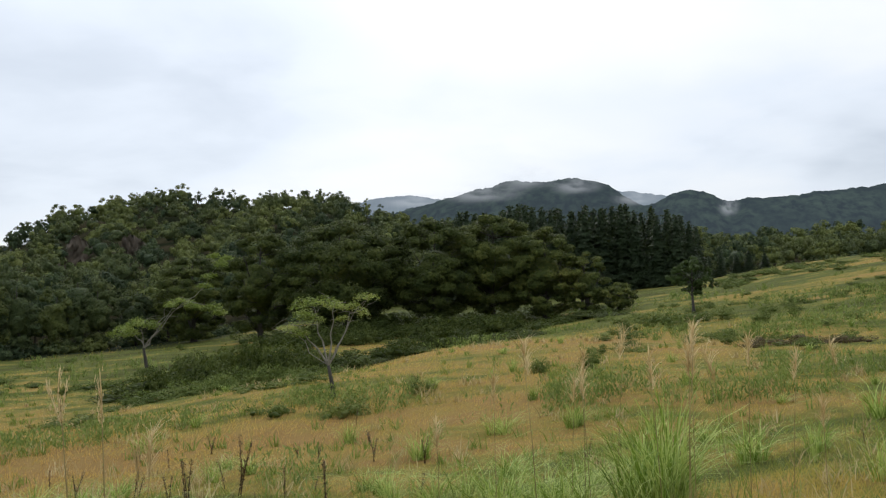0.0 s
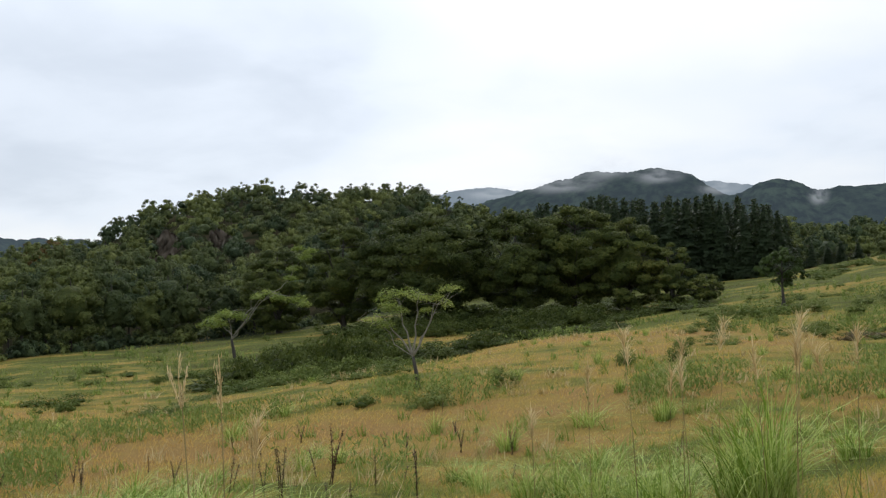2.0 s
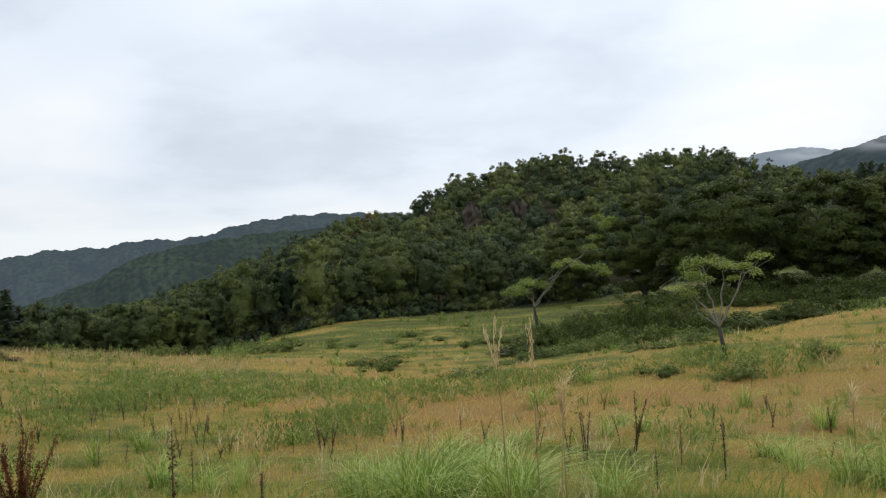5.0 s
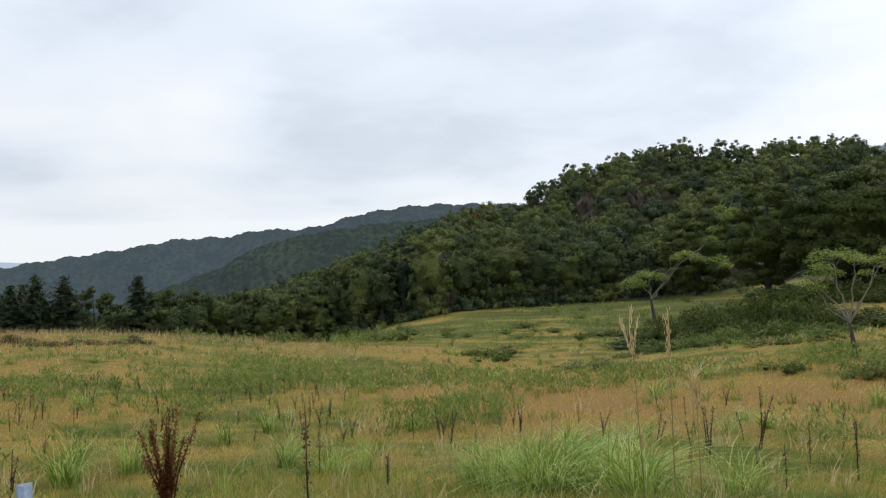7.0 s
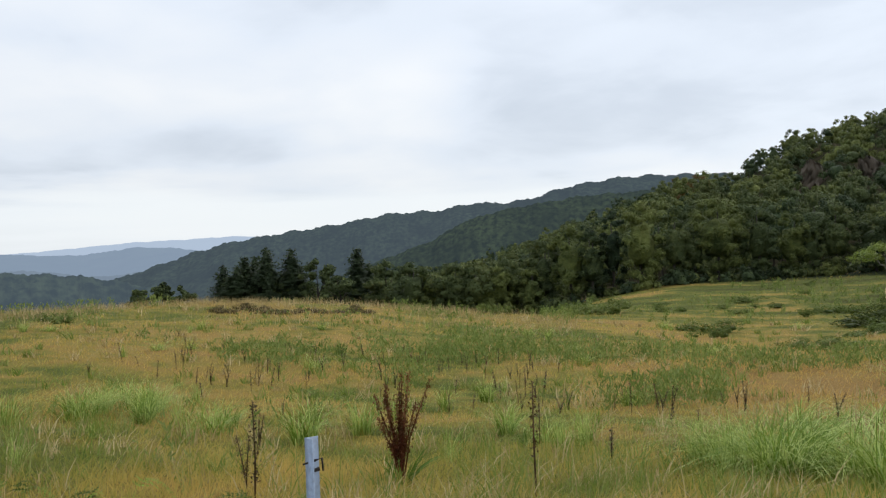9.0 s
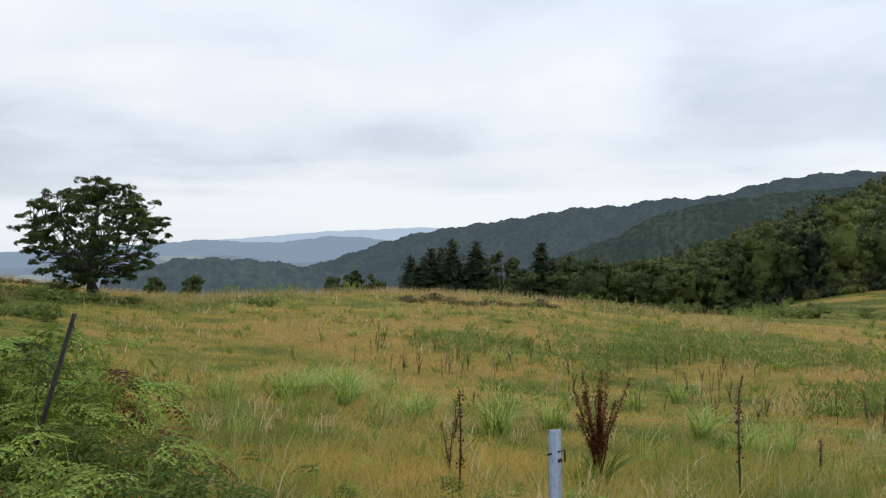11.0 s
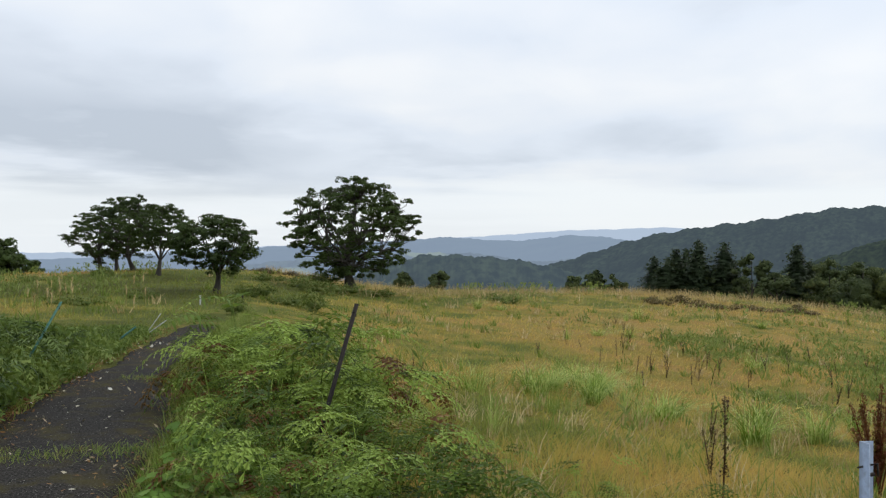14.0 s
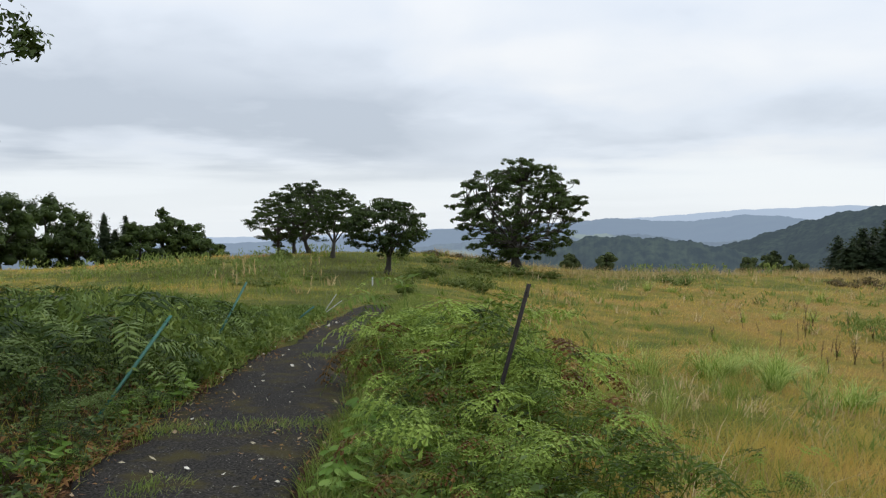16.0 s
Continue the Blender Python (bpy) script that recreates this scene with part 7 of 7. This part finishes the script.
def build_bank_weeds():
    """Feathery weeds that carry the bank on beyond the bracken."""
    rng = np.random.default_rng(78)
    buf = Buf()
    n = 2600
    x = -rng.uniform(9.5, 22, n)
    d = rng.random(n) ** 1.2 * np.interp(-x, (7.5, 12, 22), (3.5, 4.5, 3.0))
    y = np.interp(-x, [-q for q in PATH_X], PATH_Y) - 0.7 * np.interp(-x, (8, 13, 22), (1.15, 0.9, 0.75)) - d
    for px, py, dd in zip(x, y, d):
        h = min(0.75, bank_limit(px, py)) * rng.uniform(0.6, 1.05) * min(1.0, 0.4 + dd)
        if abs(px + 12.3) + abs(py + 1.7) < 1.3:    # trodden down round the stake
            h *= 0.6
        if h < 0.08:
            continue
        m = 12
        t = rng.random(m) ** 0.7
        a = rng.uniform(0, 2 * math.pi, m)
        lean = rng.normal(size=2) * 0.12 * h
        out = (0.04 + 0.10 * rng.random(m)) * (1.2 - t)
        p = np.stack([px + lean[0] * t + np.cos(a) * out, py + lean[1] * t + np.sin(a) * out, float(ground_z(px, py)) + h * t], 1)
        leaf_cards(buf, p, 0.13, 0.04, rng, 0.6, face=np.stack([np.cos(a), np.sin(a), np.full(m, 0.9)], 1), small=True)
    tagged(new("bank_weeds", buf.mesh("bank_weeds", BANK_WEED)), "fresh green feathery weeds on the bank beside the path", "weeds", kind="stuff")


build_bank_weeds()


def herb_mesh(seed, n=9):
    """Round-leaved herb: cupped leaves on short stalks."""
    rng = np.random.default_rng(seed)
    buf = Buf()
    for k in range(n):
        a = rng.uniform(0, 2 * math.pi)
        d, h, r = rng.uniform(0.04, 0.2), rng.uniform(0.08, 0.26), rng.uniform(0.035, 0.07)
        c = np.array([math.cos(a) * d, math.sin(a) * d, h])
        tube(buf, [(0, 0, -0.02), c * np.array([0.6, 0.6, 0.6]), c], (0.003, 0.003, 0.002), 4)
        th = np.linspace(0.35, 2 * math.pi - 0.35, 9) + a
        tilt = np.array([math.cos(a), math.sin(a), 0]) * rng.uniform(0.1, 0.5)
        ring = c + np.stack([np.cos(th) * r, np.sin(th) * r, np.full(9, r * 0.25)], 1)
        ring[:, 2] -= (ring - c) @ tilt
        v = np.concatenate([[c], ring])
        buf.add(v, np.stack([np.zeros(8, int), np.arange(1, 9), np.arange(2, 10)], 1))
    return buf.mesh("round_leaved_herb", HERB)


HERBS = [herb_mesh(700 + k) for k in range(4)]
for k in range(280):
    right = k % 7 != 0
    x = -rng.uniform(3.6, 9.5) if right else -rng.uniform(6.3, 11)
    off = rng.uniform(0.78, 1.75) if right else -rng.uniform(0.85, 1.35)
    y = float(np.interp(-x, [-q for q in PATH_X], PATH_Y)) + off
    ob = new("round_leaved_herb", HERBS[k % 4])
    ob.matrix_world = pose(x, y, float(ground_z(x, y)), 0, 0, k * 47) @ Matrix.Scale(rng.uniform(0.45, 0.85), 4)
    tagged(ob, "low herb with round bright green leaves at the path's edge", "herb", "round-leaved herbs")


# ---------------------------------------------------------------- fence posts
def angle_bar(a, b, size, thick, turn):
    """An L-section bar from a to b."""
    a, b = Vector(a), Vector(b)
    w, t = size, thick
    prof = ((0, 0), (w, 0), (w, t), (t, t), (t, w), (0, w))
    q = (b - a).to_track_quat("Z", "Y").to_matrix().to_4x4()
    m = Matrix.Translation(a) @ q @ Matrix.Rotation(radians(turn), 4, "Z")
    ln = (b - a).length
    v = [m @ Vector((x - w / 2, y - w / 2, z)) for z in (0, ln) for x, y in prof]
    buf = Buf()
    k = np.arange(6)
    buf.add([tuple(p) for p in v], np.stack([k, (k + 1) % 6, 6 + (k + 1) % 6, 6 + k], 1), np.array([[0, 3, 2, 1], [0, 5, 4, 3], [6, 7, 8, 9], [6, 9, 10, 11]]))
    return buf


def bar_post(name, a, b, size, thick, turn, material, label, group, hook=True):
    e = new(name)
    e.location = a
    a, b = Vector((0, 0, 0)), Vector(b) - Vector(a)
    bar = part("bar", angle_bar(a, b, size, thick, turn), material, e)
    if hook:
        h = Buf()
        p = b + (a - b).normalized() * 0.07
        side = Vector((0.35, 0.9, 0.2)).normalized() * size
        tube(h, [p - side * 0.9, p, p + side * 0.5, p + side * 0.55 - Vector((0, 0, 0.04))], (0.003, 0.004, 0.004, 0.003), 5)
        part("wire_hook", h, RUST, bar, "bent rusty wire hook")
        s = Buf()
        q = p - Vector((0, 0, 0.03))
        tube(s, [q - side * 0.3, q + side * 0.3], (0.006, 0.006), 6)
        part("bolt", s, RUST, bar)
    return tagged(e, label, "fence post", group)


bar_post("fence_post", (-2.52, 1.36, -0.3), (-2.545, 1.375, 0.985), 0.045, 0.006, 112, STEEL, "upright galvanised steel angle post with wire hook", "", True)
bar_post("fence_stake", (-6.53, 0.42, -0.02), (-6.93, 0.86, 1.13), 0.024, 0.009, 60, RUST, "leaning rusty dark steel stake among the ferns", "old fence stakes")
bar_post("fence_stake", (-7.92, -2.5, -0.08), (-8.49, -1.9, 0.80), 0.028, 0.010, 40, TEAL, "leaning teal painted steel stake in the bracken", "teal fence stakes")
bar_post("fence_stake", (-12.1, -1.9, -0.02), (-12.55, -1.46, 0.82), 0.028, 0.010, 40, TEAL, "leaning teal painted steel stake in the bracken", "teal fence stakes")
bar_post("fence_stake", (-15.3, -1.1, -0.2), (-15.33, -0.53, 0.24), 0.032, 0.012, 40, TEAL, "leaning teal painted steel stake in the bracken", "teal fence stakes", False)
bar_post("fence_stake", (-17.3, -0.75, -0.4), (-17.31, 0.03, 0.16), 0.017, 0.008, 40, WHITE_PAINT, "leaning faded white stake beside the path", "white fence stakes", False)
bar_post("fence_stake", (-17.7, -0.5, -0.4), (-17.8, -0.05, 0.24), 0.016, 0.008, 40, WHITE_PAINT, "leaning faded white stake beside the path", "white fence stakes", False)
bar_post("fence_stake", (-30.0, 3.0, -1.0), (-30.07, 3.01, -0.15), 0.05, 0.014, 10, RUST, "short dark upright stake by the path", "old fence stakes", False)
bar_post("fence_stake", (-29.0, 1.6, -1.0), (-29.0, 1.6, -0.1), 0.05, 0.014, 10, WHITE_PAINT, "short pale upright stake by the path", "white fence stakes", False)


# ---------------------------------------------------------------- mist on the mountains
def mist_material():
    mat, n, l, out = nodes_of("mist")
    tc = n.new("ShaderNodeTexCoord")
    ln = n.new("ShaderNodeVectorMath")
    ln.operation = "LENGTH"
    l.new(tc.outputs["Object"], ln.inputs[0])
    f = noise_node(n, l, tc.outputs["Object"], 1.5, 4.0, 0.5)
    fall = n.new("ShaderNodeMapRange")
    fall.interpolation_type = "SMOOTHSTEP"
    fall.inputs["From Min"].default_value = 1.0
    fall.inputs["From Max"].default_value = -0.25
    l.new(ln.outputs["Value"], fall.inputs["Value"])
    wisp = n.new("ShaderNodeMapRange")
    wisp.interpolation_type = "SMOOTHSTEP"
    wisp.inputs["From Min"].default_value = 0.22
    wisp.inputs["From Max"].default_value = 0.66
    l.new(f, wisp.inputs["Value"])
    mu = n.new("ShaderNodeMath")
    mu.operation = "MULTIPLY"
    l.new(fall.outputs[0], mu.inputs[0])
    l.new(wisp.outputs[0], mu.inputs[1])
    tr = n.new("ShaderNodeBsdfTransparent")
    # emission stands in for skylight on the mist
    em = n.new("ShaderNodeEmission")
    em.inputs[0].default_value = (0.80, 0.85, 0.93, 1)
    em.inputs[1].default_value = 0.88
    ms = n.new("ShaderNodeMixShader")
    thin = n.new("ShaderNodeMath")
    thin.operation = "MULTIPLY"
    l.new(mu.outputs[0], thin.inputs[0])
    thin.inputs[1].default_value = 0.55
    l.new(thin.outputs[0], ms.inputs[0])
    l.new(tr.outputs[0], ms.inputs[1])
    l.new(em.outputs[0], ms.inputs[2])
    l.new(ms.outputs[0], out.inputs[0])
    return mat


MIST = mist_material()


def mist(az, el, r, wide, high):
    """A bank of drifting mist: a billowed, self-lit sheet that hangs before the slope."""
    u, w = np.meshgrid(np.linspace(-1, 1, 25), np.linspace(-1, 1, 13), indexing="ij")
    bulge = 0.25 * np.cos(u * 2.6 + w) * np.cos(w * 2.1)
    v = np.stack([u, bulge, w], -1).reshape(-1, 3)
    i, j = np.meshgrid(np.arange(24), np.arange(12), indexing="ij")
    quads = np.stack([i * 13 + j, (i + 1) * 13 + j, (i + 1) * 13 + j + 1, i * 13 + j + 1], -1).reshape(-1, 4)
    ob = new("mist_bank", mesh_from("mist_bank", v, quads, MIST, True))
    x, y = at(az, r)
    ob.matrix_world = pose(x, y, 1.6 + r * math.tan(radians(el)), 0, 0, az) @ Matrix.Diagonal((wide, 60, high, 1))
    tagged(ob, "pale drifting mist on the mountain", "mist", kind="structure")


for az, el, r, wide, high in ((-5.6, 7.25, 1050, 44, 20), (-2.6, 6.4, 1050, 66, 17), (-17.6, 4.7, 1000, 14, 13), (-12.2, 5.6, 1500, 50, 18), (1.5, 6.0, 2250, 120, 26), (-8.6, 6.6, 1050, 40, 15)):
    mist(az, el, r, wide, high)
